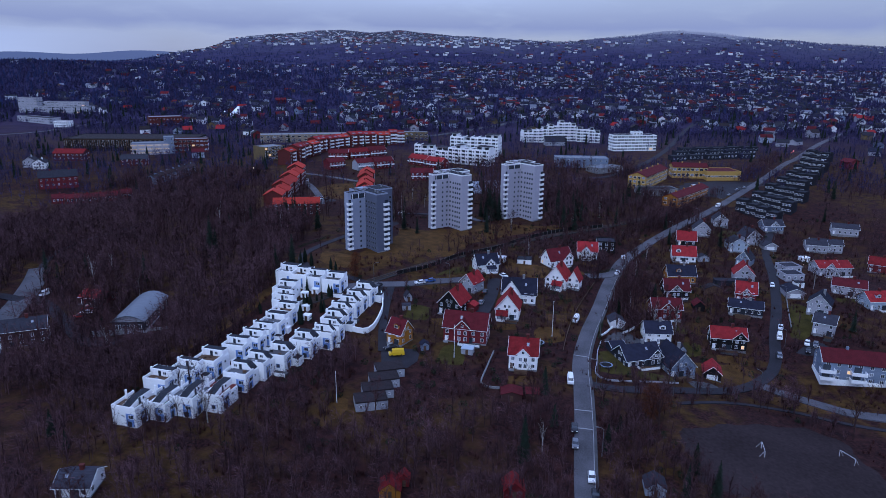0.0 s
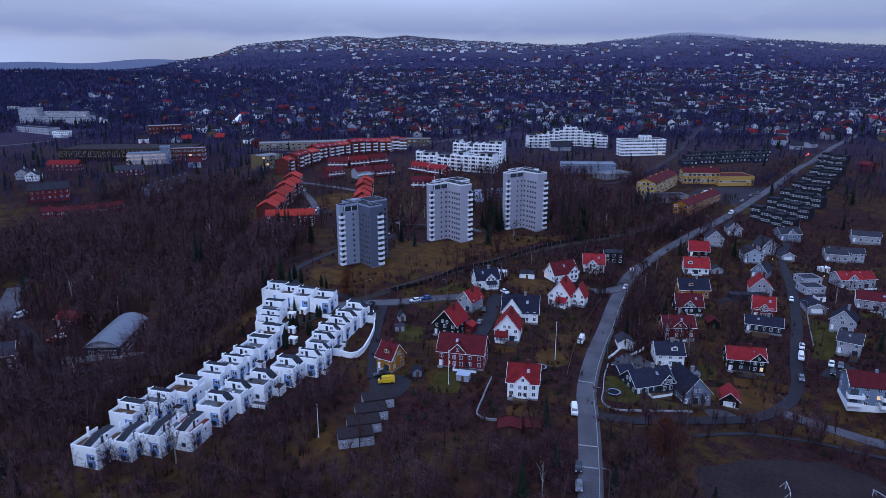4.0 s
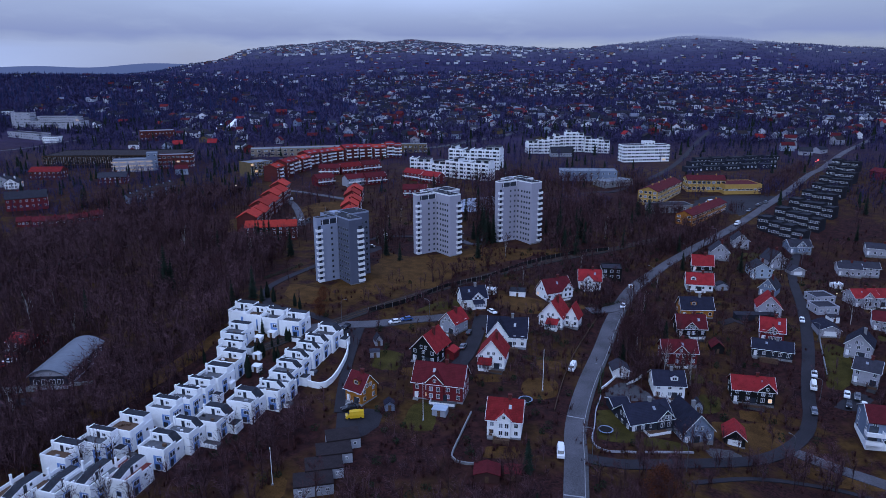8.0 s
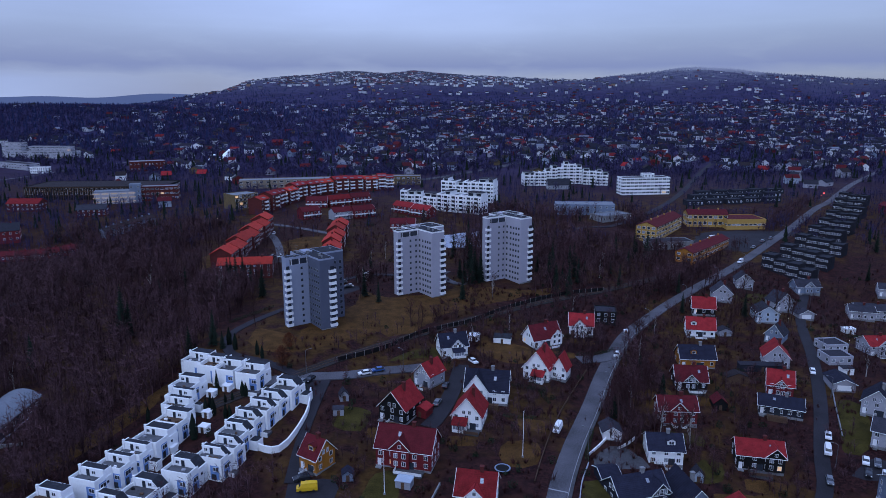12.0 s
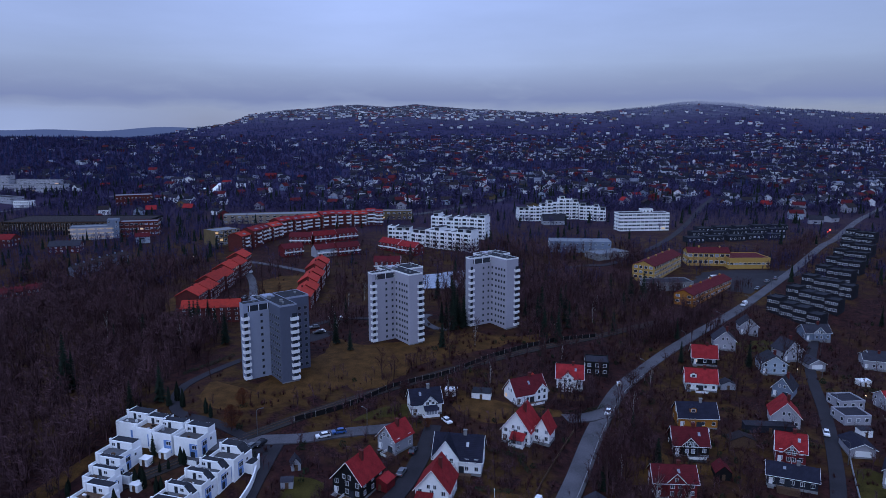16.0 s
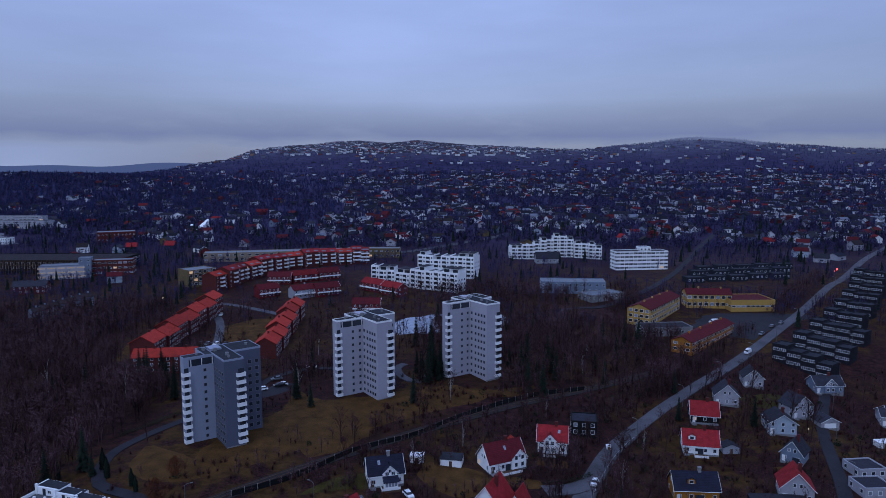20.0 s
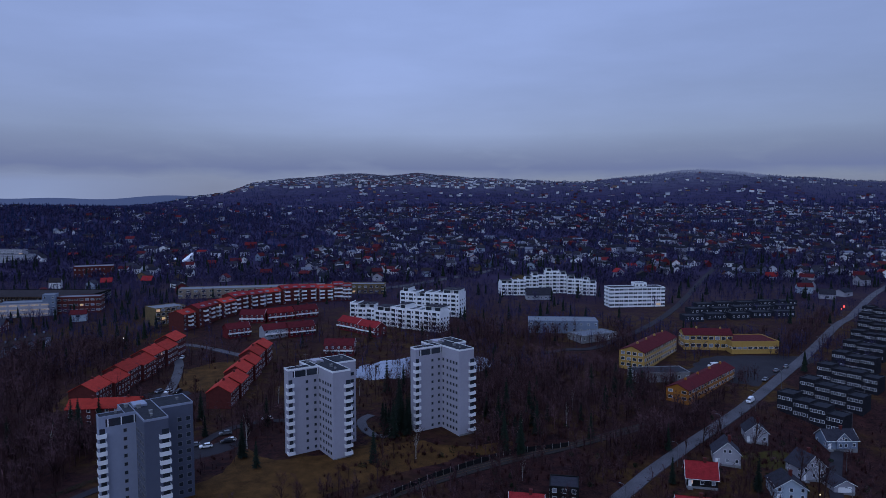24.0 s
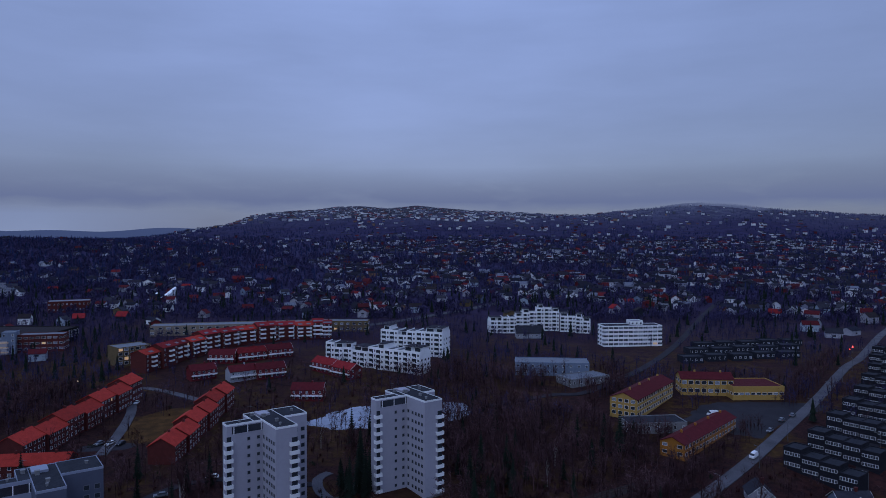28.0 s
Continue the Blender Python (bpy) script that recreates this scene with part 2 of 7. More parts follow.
def ground_material():
    """Leaf litter, dead grass and moss, in patches."""
    m = bpy.data.materials.new("winter_ground")
    m.use_nodes = True
    n, l = m.node_tree.nodes, m.node_tree.links
    b = n["Principled BSDF"]
    b.inputs["Roughness"].default_value, b.inputs["Specular IOR Level"].default_value = 0.95, 0.1
    co = n.new("ShaderNodeTexCoord")

    def fac(scale, lo, hi, detail=6):
        t, r = n.new("ShaderNodeTexNoise"), n.new("ShaderNodeMapRange")
        t.inputs["Scale"].default_value, t.inputs["Detail"].default_value = scale, detail
        r.inputs["From Min"].default_value, r.inputs["From Max"].default_value = lo, hi
        l.new(co.outputs["Object"], t.inputs["Vector"]), l.new(t.outputs["Fac"], r.inputs["Value"])
        return r.outputs[0], t.outputs["Fac"]

    def mix(f, a, c):
        x = n.new("ShaderNodeMixRGB")
        l.new(f, x.inputs[0])
        for k, v in ((1, a), (2, c)):
            if isinstance(v, tuple):
                x.inputs[k].default_value = (*v, 1)
            else:
                l.new(v, x.inputs[k])
        return x.outputs[0]

    litter = mix(fac(0.35, 0.35, 0.65)[0], (0.0115, 0.0047, 0.0056), (0.043, 0.0150, 0.0132))
    grass = mix(fac(0.5, 0.35, 0.65)[0], (0.032, 0.0160, 0.0052), (0.070, 0.0350, 0.0110))
    base = mix(fac(0.022, 0.45, 0.58)[0], litter, grass)
    fine, height = fac(1.3, 0.38, 0.62, 9)
    l.new(mix(fac(0.16, 0.44, 0.60, 8)[0], base, mix(fine, (0.0105, 0.0043, 0.0053), (0.040, 0.0140, 0.0128))), b.inputs["Base Color"])
    # haze tint painted on far slopes; old snow in patches on the high hill
    sep = n.new("ShaderNodeSeparateXYZ")
    l.new(co.outputs["Object"], sep.inputs[0])

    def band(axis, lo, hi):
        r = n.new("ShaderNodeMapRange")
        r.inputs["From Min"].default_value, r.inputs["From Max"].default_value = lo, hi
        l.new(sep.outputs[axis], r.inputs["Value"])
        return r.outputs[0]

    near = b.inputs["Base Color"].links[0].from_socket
    haze_tint = mix(fac(0.03, 0.4, 0.6)[0], (0.0170, 0.0135, 0.043), (0.033, 0.0265, 0.074))
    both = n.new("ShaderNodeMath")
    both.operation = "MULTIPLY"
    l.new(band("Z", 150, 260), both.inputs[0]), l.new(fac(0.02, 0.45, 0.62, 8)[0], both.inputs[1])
    l.new(mix(both.outputs[0], mix(band("Y", 560, 950), near, haze_tint), (0.10, 0.105, 0.14)), b.inputs["Base Color"])
    bn = n.new("ShaderNodeBump")
    bn.inputs["Strength"].default_value, bn.inputs["Distance"].default_value = 0.6, 0.3
    l.new(height, bn.inputs["Height"]), l.new(bn.outputs[0], b.inputs["Normal"])
    return m


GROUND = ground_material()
LAWN = material("dead_winter_lawn", (0.060, 0.0285, 0.0095), 0.95, vary=0.45, scale=0.25, bump=0.4, second=(0.106, 0.052, 0.016), fine=12, spec=0.1)
MOSSLAWN = material("mossy_lawn", (0.0360, 0.0285, 0.0070), 0.95, vary=0.4, scale=0.3, bump=0.4, second=(0.064, 0.050, 0.012), fine=12, spec=0.1)

# ---- geometry helpers ----


class Geo:
    """Collects vertices and faces of one mesh."""

    def __init__(self):
        self.v, self.f = [], []

    def poly(self, pts):
        k = len(self.v)
        self.v += [tuple(p) for p in pts]
        self.f.append(tuple(range(k, k + len(pts))))
        return self

    def solid(self, ring, low, high):
        """A prism over a ring of (x, y), from low to high."""
        k, n = len(self.v), len(ring)
        self.v += [(x, y, low) for x, y in ring] + [(x, y, high) for x, y in ring]
        self.f += [tuple(range(k + n - 1, k - 1, -1)), tuple(range(k + n, k + 2 * n))]
        self.f += [(k + i, k + (i + 1) % n, k + n + (i + 1) % n, k + n + i) for i in range(n)]
        return self

    def box(self, x0, x1, y0, y1, z0, z1):
        return self.solid(((x0, y0), (x1, y0), (x1, y1), (x0, y1)), z0, z1)

    def slab(self, a, b, c, d, thick):
        """A quad a b c d (anticlockwise from outside) with thickness below it."""
        k = len(self.v)
        nrm = (Vector(b) - Vector(a)).cross(Vector(d) - Vector(a)).normalized() * thick
        self.v += [tuple(p) for p in (a, b, c, d)] + [tuple(Vector(p) - nrm) for p in (a, b, c, d)]
        self.f += [(k, k + 1, k + 2, k + 3), (k + 7, k + 6, k + 5, k + 4)]
        self.f += [(k + i, k + 4 + i, k + 4 + (i + 1) % 4, k + (i + 1) % 4) for i in range(4)]
        return self

    def rod(self, a, b, ra, rb, sides=4):
        a, b = Vector(a), Vector(b)
        d = (b - a).normalized()
        s = d.cross(Vector((0, 0, 1)) if abs(d.z) < 0.9 else Vector((1, 0, 0))).normalized()
        u, k = d.cross(s), len(self.v)
        for p, r in ((a, ra), (b, rb)):
            self.v += [tuple(p + (s * math.cos(q) + u * math.sin(q)) * r) for q in (2 * math.pi * i / sides for i in range(sides))]
        self.f += [(k + i, k + (i + 1) % sides, k + sides + (i + 1) % sides, k + sides + i) for i in range(sides)]
        if sides > 3:
            self.f += [tuple(range(k + sides - 1, k - 1, -1)), tuple(range(k + sides, k + 2 * sides))]
        return self

    def mesh(self, name, mat):
        me = bpy.data.meshes.new(name)
        me.from_pydata(self.v, [], self.f)
        me.materials.append(mat)
        return me


def part(name, geo, mat, parent=None, label="", at=None):
    ob = new(name, geo.mesh(name, mat) if isinstance(geo, Geo) else geo)
    ob.parent = parent
    if at is not None:
        ob.matrix_basis = at
    return tagged(ob, label) if label else ob


def thing(name, m, label, category, group="", kind=""):
    ob = new(name)
    ob.matrix_basis = m
    return tagged(ob, label, category, group, kind)


# ---- terrain ----
SPUR_X = np.array([-80.0, -60.0, -40.0, 10.0, 10.0, 20.0, 60.0, 60.0, 70.0, 110.0, 160.0, 210.0, -100.0, -150.0, 60.0, 150.0, 120.0, -20.0, 250.0, -230.0], dtype=float)
SPUR_Y = np.array([160.0, 260.0, 310.0, 210.0, 290.0, 370.0, 300.0, 385.0, 200.0, 220.0, 360.0, 360.0, 400.0, 280.0, 120.0, 150.0, 330.0, 140.0, 250.0, 430.0], dtype=float)
SPUR_H = np.array([0.0, 3.0, 4.6, -0.3, -0.8, 1.6, 1.0, 0.1, 3.7, -11.2, 4.8, -14.1, 2.8, -3.0, -4.8, -10.1, -6.7, -1.6, -18.0, -10.8], dtype=float)
RIDGE_X = [-2850, -2310, -1960, -1780, -1680, -1540, -1435, -1330, -1260, -1155, -1020, -880, -745, -610, -435, -270, -135, 35, 205, 435, 670, 770, 900, 1100, 1260, 1390, 1590, 1750, 1910, 2070, 2230, 2450, 3600]
RIDGE_H = [27, 35, 49, 70, 102, 129, 140, 174, 201, 212, 225, 232, 249, 252, 238, 255, 241, 228, 221, 211, 204, 207, 227, 244, 267, 277, 266, 246, 233, 226, 213, 206, 150]


def terrain(x, y):
    """Height of the ground: a slope away from the valley, knolls, a wooded ridge and the far hills."""
    x, y = np.asarray(x, float), np.asarray(y, float)
    z = np.interp(y, [-400, 0, 200, 450, 620, 760, 1000, 1500, 2200, 3000, 3600], [0, 0, 3, 13, 20, 22, 30, 50, 72, 95, 120])
    for cx, cy, h in zip(SPUR_X, SPUR_Y, SPUR_H):
        z = z + h * np.exp(-((x - cx) ** 2 + (y - cy) ** 2) / 3025.0)
    z = z + 34 * np.exp(-((x + 900) / 420.0) ** 2 - ((y - 1500) / 330.0) ** 2)
    far = np.clip((y - 2500) / 1700.0, 0, 1)
    fan = x * 4200 / np.maximum(y, 1)
    far = far * far * (3 - 2 * far)
    z = z * (1 - far) + np.interp(fan, RIDGE_X, RIDGE_H) * far - np.clip((y - 4250) / 600.0, 0, 1) ** 2 * 90
    low = np.clip((-fan - 1780) / 250.0, 0, 1) * np.clip((y - 1900) / 600.0, 0, 1)
    return z * (1 - low) + low * np.minimum(z, 72)


def height(x, y):
    return float(terrain(x, y))


def steps(lo, hi, a, b, fine, grow):
    """Grid lines: evenly spaced from a to b, widening outside to lo and hi."""
    mid = list(np.arange(a, b + 0.1, fine))
    up, down, s = [], [], fine
    while (up or mid)[-1] < hi:
        s = min(s * grow, 90)
        up.append((up or mid)[-1] + s)
    s = fine
    while (down or mid[:1])[-1] > lo:
        s = min(s * grow, 90)
        down.append((down or mid[:1])[-1] - s)
    return np.array(down[::-1] + mid + up)


gx, gy = steps(-3600, 3600, -200, 300, 4, 1.06), steps(-400, 4960, 100, 520, 4, 1.05)
mx, my = np.meshgrid(gx, gy)
mz = terrain(mx, my)
rough = np.clip((my - 900) / 1500, 0, 1) * 7
mz = mz + rough * (np.sin(mx / 83 + 1.3 * np.sin(my / 140)) * np.sin(my / 97 + mx / 310))
nx, ny = len(gx), len(gy)
ids = np.arange(nx * ny).reshape(ny, nx)
gm = bpy.data.meshes.new("ground")
gm.from_pydata(np.stack([mx.ravel(), my.ravel(), mz.ravel()], 1).tolist(), [],
               np.stack([ids[:-1, :-1].ravel(), ids[:-1, 1:].ravel(), ids[1:, 1:].ravel(), ids[1:, :-1].ravel()], 1).tolist())
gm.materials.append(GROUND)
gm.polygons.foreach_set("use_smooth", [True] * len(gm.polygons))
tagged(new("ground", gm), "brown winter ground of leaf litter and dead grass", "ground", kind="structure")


def smooth_line(pts, step=4.0):
    """A Catmull-Rom line through the points, in even short steps."""
    p = [np.array(q, float) for q in pts]
    p = [2 * p[0] - p[1]] + p + [2 * p[-1] - p[-2]]
    out = []
    for a, b, c, d in zip(p, p[1:], p[2:], p[3:]):
        n = max(2, int(np.linalg.norm(c - b) / step))
        for i in range(n):
            t = i / n
            out.append(0.5 * (2 * b + (c - a) * t + (2 * a - 5 * b + 4 * c - d) * t * t + (3 * b - 3 * c + d - a) * t ** 3))
    return out + [p[-2]]


TAKEN = []  # discs that trees keep clear of


def ribbon(name, line, left, right, lift, mat, label, category, thick=0.4, kind="structure", clear=True):
    """A strip along a line, from left to right of it, that follows the ground, with sides."""
    g = Geo()
    for i, p in enumerate(line):
        d = line[min(i + 1, len(line) - 1)] - line[max(i - 1, 0)]
        d = d / np.linalg.norm(d)
        s = np.array((d[1], -d[0]))
        zc = height(*p)
        for o in (left, right):
            q = p + s * o
            z = 0.5 * (height(*q) + zc) + lift
            g.v += [(q[0], q[1], z), (q[0], q[1], z - thick)]
        if clear and i % 2 == 0:
            m = p + s * (left + right) / 2
            TAKEN.append((m[0], m[1], abs(right - left) / 2 + 1.5))
        if i:
            k = len(g.v) - 8
            g.f += [(k, k + 2, k + 6, k + 4), (k, k + 4, k + 5, k + 1), (k + 2, k + 3, k + 7, k + 6)]
    return tagged(part(name, g, mat), label, category, kind=kind)


MAIN = smooth_line([(12, -60), (22, 30), (30, 100), (35.1, 141.6), (40, 169.2), (43.5, 190.3), (46.7, 209.8), (54.2, 234.8), (64.1, 260.9), (75.2, 291), (91.5, 328.1), (112.2, 355.7),
                    (135.2, 380), (163.2, 411.9), (230, 494.5), (289.5, 575), (318, 608.5), (400, 720), (520, 860)])
SIDE = smooth_line([(46, 194.1), (56.3, 192.2), (76, 197.6), (98.8, 207.2), (115.5, 220), (123.5, 230.8), (130, 246.1), (142.8, 273.3), (157, 307.4), (177.9, 360.7), (213.2, 420.5), (260, 480)])
EAST = smooth_line([(110.6, 213), (123.5, 203.2), (141.5, 193.6), (200, 180)])
FORK = smooth_line([(82, 305), (74.3, 298.8), (66, 296)])
RAIL = smooth_line([(-60, 240), (-30.1, 271.4), (-15.1, 288), (4.2, 307.9), (32, 333.3), (64, 360.3), (90.2, 377.2), (130, 400)])
WEST = smooth_line([(-41.8, 262.3), (-31.2, 266.7), (-16.1, 270.5), (-4.7, 275.8), (7.3, 280.3), (15.5, 284)])
DRIVE = smooth_line([(-21.3, 266.2), (-21.8, 252.6), (-21.7, 232.5), (-20.2, 213)])
LOOP = smooth_line([(-31, 268), (-44, 276), (-57.9, 282.3), (-64.5, 299.1), (-60.9, 313.5), (-50, 335), (-41.4, 356.2), (-36.8, 378.4), (-22.2, 391.5), (15, 388)])
STREET = smooth_line([(23, 284.9), (20.4, 266.2), (16.4, 249.6), (13.4, 242)])
LEFTROAD = smooth_line([(-138, 180), (-152, 208), (-165, 236), (-173, 263), (-180, 284), (-186, 299)])
VALLEYLANE = smooth_line([(-186, 299), (-190, 324), (-180, 352), (-160, 380)])
LEFTSIDE = smooth_line([(-172, 262), (-190, 266), (-215, 262), (-260, 268)])
HALLROAD = smooth_line([(-112, 219), (-124, 219), (-140, 236), (-158, 256), (-172, 266)])
UPROAD = smooth_line([(-470, 690), (-434, 722), (-415, 790), (-400, 830), (-374, 874)])
BOWROAD = smooth_line([(-74.7, 409.8), (-82.3, 437.9), (-93.7, 469.7), (-106.9, 495.2), (-112.5, 513.1), (-101.8, 510.9), (-85.3, 501.8), (-60.9, 485.5)])
TOWERROAD = smooth_line([(15.5, 399.7), (12.7, 393.0), (16.5, 381.4), (23.4, 376.5), (29.5, 394.2)])
PATHE = smooth_line([(72.6, 187.7), (93.8, 195.9), (112.5, 196.2), (129, 190), (170, 176)])
UPRAIL = smooth_line([(-150, 650), (-91.4, 684), (-45.7, 708), (-7.1, 740), (24.1, 780), (59.2, 823), (95, 880)])
CROSS = smooth_line([(60, 480), (105, 508.3), (131.2, 520.8), (193.6, 611.6), (272.4, 781.7), (330, 900)])

ribbon("road_main", MAIN, -2.6, 2.5, 0.22, ASPHALT, "grey worn asphalt road climbing the hill", "road")
LOWER = [p for p in MAIN if p[1] < 345]
ribbon("kerb_main", LOWER, 2.5, 2.65, 0.36, KERB, "granite kerb along the main road", "kerb", clear=False)
ribbon("pavement_main", LOWER, 2.65, 3.5, 0.34, PAVING, "grey pavement beside the main road", "pavement")
ribbon("road_side", SIDE, -2.1, 2.1, 0.26, ASPHALT2, "narrow asphalt street between gardens", "road")
ribbon("road_east", EAST, -2.4, 2.4, 0.30, ASPHALT, "asphalt lane branching off the side street", "road")
ribbon("road_fork", FORK, -3, 3, 0.29, ASPHALT, "short asphalt turning beside the houses", "road")
ribbon("road_west", WEST, -2.8, 2.8, 0.25, ASPHALT, "asphalt lane below the railway", "road")
ribbon("road_drive", DRIVE, -1.5, 1.5, 0.28, ASPHALT2, "asphalt drive beside the white terraces", "road")
ribbon("road_loop", LOOP, -1.8, 1.8, 0.24, ASPHALT2, "curving asphalt lane to the tower blocks", "road")
ribbon("road_street", STREET, -2.6, 2.6, 0.27, ASPHALT2, "short asphalt street between villas", "road")
ribbon("road_valley", LEFTROAD, -4.6, 4.6, 0.25, ASPHALT, "wide grey road in the wooded valley", "road")
ribbon("road_valley_lane", VALLEYLANE, -1.4, 1.4, 0.22, ASPHALT2, "narrow lane climbing into the valley wood", "road", clear=False)
ribbon("road_valley_side", LEFTSIDE, -2.6, 2.6, 0.29, ASPHALT2, "side road meeting the valley road", "road")
ribbon("road_hall", HALLROAD, -2.4, 2.4, 0.27, ASPHALT2, "asphalt yard road past the arched hall", "road")
ribbon("road_upper_valley", UPROAD, -3, 3, 0.4, ASPHALT, "pale road climbing behind the sports hall", "road")
ribbon("road_bow", BOWROAD, -2.2, 2.2, 0.27, ASPHALT, "lane between the stepped brick rows", "road")
ribbon("road_towers", TOWERROAD, -1.8, 1.8, 0.3, ASPHALT, "short drive behind the tower blocks", "road")
ribbon("railway_upper", UPRAIL, -5, 5, 0.4, PAVING, "pale strip of a railway behind the flats", "railway")
ribbon("path_east", PATHE, -0.8, 0.8, 0.27, ASPHALT2, "grey footpath above the gravel pitch", "path")
ribbon("road_cross", CROSS, -2.4, 2.4, 0.25, ASPHALT2, "asphalt road past the office slab", "road")
ribbon("railway_bed", RAIL, -2.6, 2.6, 0.1, BALLAST, "dark ballast bed of a suburban railway", "railway")

# ---- windows, shared meshes ----
WIN = {}


def window_at(parent, x, y, z, rz, w, h, glass=GLASS, frame_mat=TRIM, bars=1, name="window"):
    """A framed window on a wall; local x along the wall, the outside towards -y."""
    key = (round(w, 2), round(h, 2), frame_mat.name, bars)
    if key not in WIN:
        f, b = Geo(), 0.07
        f.box(-w / 2, w / 2, -0.07, 0.05, 0, b), f.box(-w / 2, w / 2, -0.07, 0.05, h - b, h)
        f.box(-w / 2, -w / 2 + b, -0.07, 0.05, b, h - b), f.box(w / 2 - b, w / 2, -0.07, 0.05, b, h - b)
        for i in range(bars):
            c = -w / 2 + w * (i + 1) / (bars + 1)
            f.box(c - 0.035, c + 0.035, -0.06, 0.05, b, h - b)
        WIN[key] = f.mesh("window", frame_mat)
    far = parent.matrix_basis.translation.y > 296
    pk = (round(w, 2), round(h, 2), glass.name)
    if far:  # frame and glass in one mesh
        fk = key + (glass.name,)
        if fk not in WIN:
            g = Geo().box(-w / 2 + 0.08, w / 2 - 0.08, -0.03, 0.04, 0.08, h - 0.08)
            f, b, n = g, 0.09, len(g.f)
            f.box(-w / 2, w / 2, -0.07, 0.05, 0, b), f.box(-w / 2, w / 2, -0.07, 0.05, h - b, h)
            f.box(-w / 2, -w / 2 + b, -0.07, 0.05, b, h - b), f.box(w / 2 - b, w / 2, -0.07, 0.05, b, h - b)
            for i in range(bars if w > 3 else 0):
                c = -w / 2 + w * (i + 1) / (bars + 1)
                f.box(c - 0.07, c + 0.07, -0.06, 0.05, b, h - b)
            me = g.mesh("window", glass)
            me.materials.append(frame_mat)
            me.polygons.foreach_set("material_index", [0] * n + [1] * (len(g.f) - n))
            WIN[fk] = me
        return part(name, WIN[fk], None, parent, at=pose(x, y, z, 0, 0, rz))
    if pk not in WIN:
        WIN[pk] = Geo().box(-w / 2 + 0.08, w / 2 - 0.08, -0.03, 0.04, 0.08, h - 0.08).mesh("pane", glass)
    ob = part(name, WIN[key], None, parent, at=pose(x, y, z, 0, 0, rz))
    part("pane", WIN[pk], None, ob)
    return ob


def facade(parent, a, b, zs, n, w=1.1, h=1.3, inset=1.0, **kw):
    """n windows in each of the rows zs along the wall from a to b (outside on the right of that way)."""
    a, b = Vector(a), Vector(b)
    d = b - a
    rz = math.degrees(math.atan2(d.y, d.x))
    for z in zs:
        for i in range(n):
            f = 0.5 if n == 1 else (inset + (d.length - 2 * inset) * i / (n - 1)) / d.length
            p = a + d * f
            pick = random.random()
            glass = kw.get("glass") or (LIT if pick < 0.008 else GLASSPALE if pick < 0.25 else GLASS)
            window_at(parent, p.x, p.y, z, rz, w, h, glass, kw.get("frame_mat", TRIM), kw.get("bars", 1))


GARDENS = []
COLOURS = {"white_boards": "white", "dim_white_boards": "off-white", "white_render": "white", "red_boards": "red", "black_boards": "black", "dark_boards": "dark", "grey_boards": "grey", "ochre_boards": "ochre",
           "dark_brown_boards": "dark brown", "slate_blue_boards": "slate-blue", "pale_blue_boards": "pale blue", "red_roof_tiles": "red-tiled", "maroon_roof_tiles": "maroon-tiled",
           "dark_blue_roof_tiles": "dark blue-tiled", "dark_slate_roof": "dark slate", "brown_black_roof": "brown-black", "slate_blue_boards_roof": "blue"}


def gable_roof(g, x0, x1, y0, y1, eave, rise, ridge, over=0.5, thick=0.2):
    """Two thick slopes over a rectangle."""
    if ridge == "x":
        m, s = (y0 + y1) / 2, rise / ((y1 - y0) / 2)
        lo, top = eave - over * s + 0.12, eave + rise + 0.12
        xa, xb = x0 - over, x1 + over
        g.slab((xa, y0 - over, lo), (xb, y0 - over, lo), (xb, m, top), (xa, m, top), thick)
        g.slab((xb, y1 + over, lo), (xa, y1 + over, lo), (xa, m, top), (xb, m, top), thick)
    else:
        m, s = (x0 + x1) / 2, rise / ((x1 - x0) / 2)
        lo, top = eave - over * s + 0.12, eave + rise + 0.12
        ya, yb = y0 - over, y1 + over
        g.slab((x0 - over, yb, lo), (x0 - over, ya, lo), (m, ya, top), (m, yb, top), thick)
        g.slab((x1 + over, ya, lo), (x1 + over, yb, lo), (m, yb, top), (m, ya, top), thick)
    return g


def gable_walls(g, x0, x1, y0, y1, low, eave, rise, ridge):
    """Four walls and two gable triangles, closed."""
    k = len(g.v)
    g.v += [(x0, y0, low), (x1, y0, low), (x1, y1, low), (x0, y1, low), (x0, y0, eave), (x1, y0, eave), (x1, y1, eave), (x0, y1, eave)]
    if ridge == "x":
        m = (y0 + y1) / 2
        g.v += [(x0, m, eave + rise), (x1, m, eave + rise)]
        g.f += [(k, k + 1, k + 5, k + 4), (k + 2, k + 3, k + 7, k + 6), (k + 1, k + 2, k + 6, k + 9, k + 5), (k + 3, k, k + 4, k + 8, k + 7)]
        g.f += [(k + 4, k + 5, k + 9, k + 8), (k + 6, k + 7, k + 8, k + 9)]
    else:
        m = (x0 + x1) / 2
        g.v += [(m, y0, eave + rise), (m, y1, eave + rise)]
        g.f += [(k, k + 1, k + 5, k + 8, k + 4), (k + 2, k + 3, k + 7, k + 9, k + 6), (k + 1, k + 2, k + 6, k + 5), (k + 3, k, k + 4, k + 7)]
        g.f += [(k + 5, k + 6, k + 9, k + 8), (k + 7, k + 4, k + 8, k + 9)]
    return g


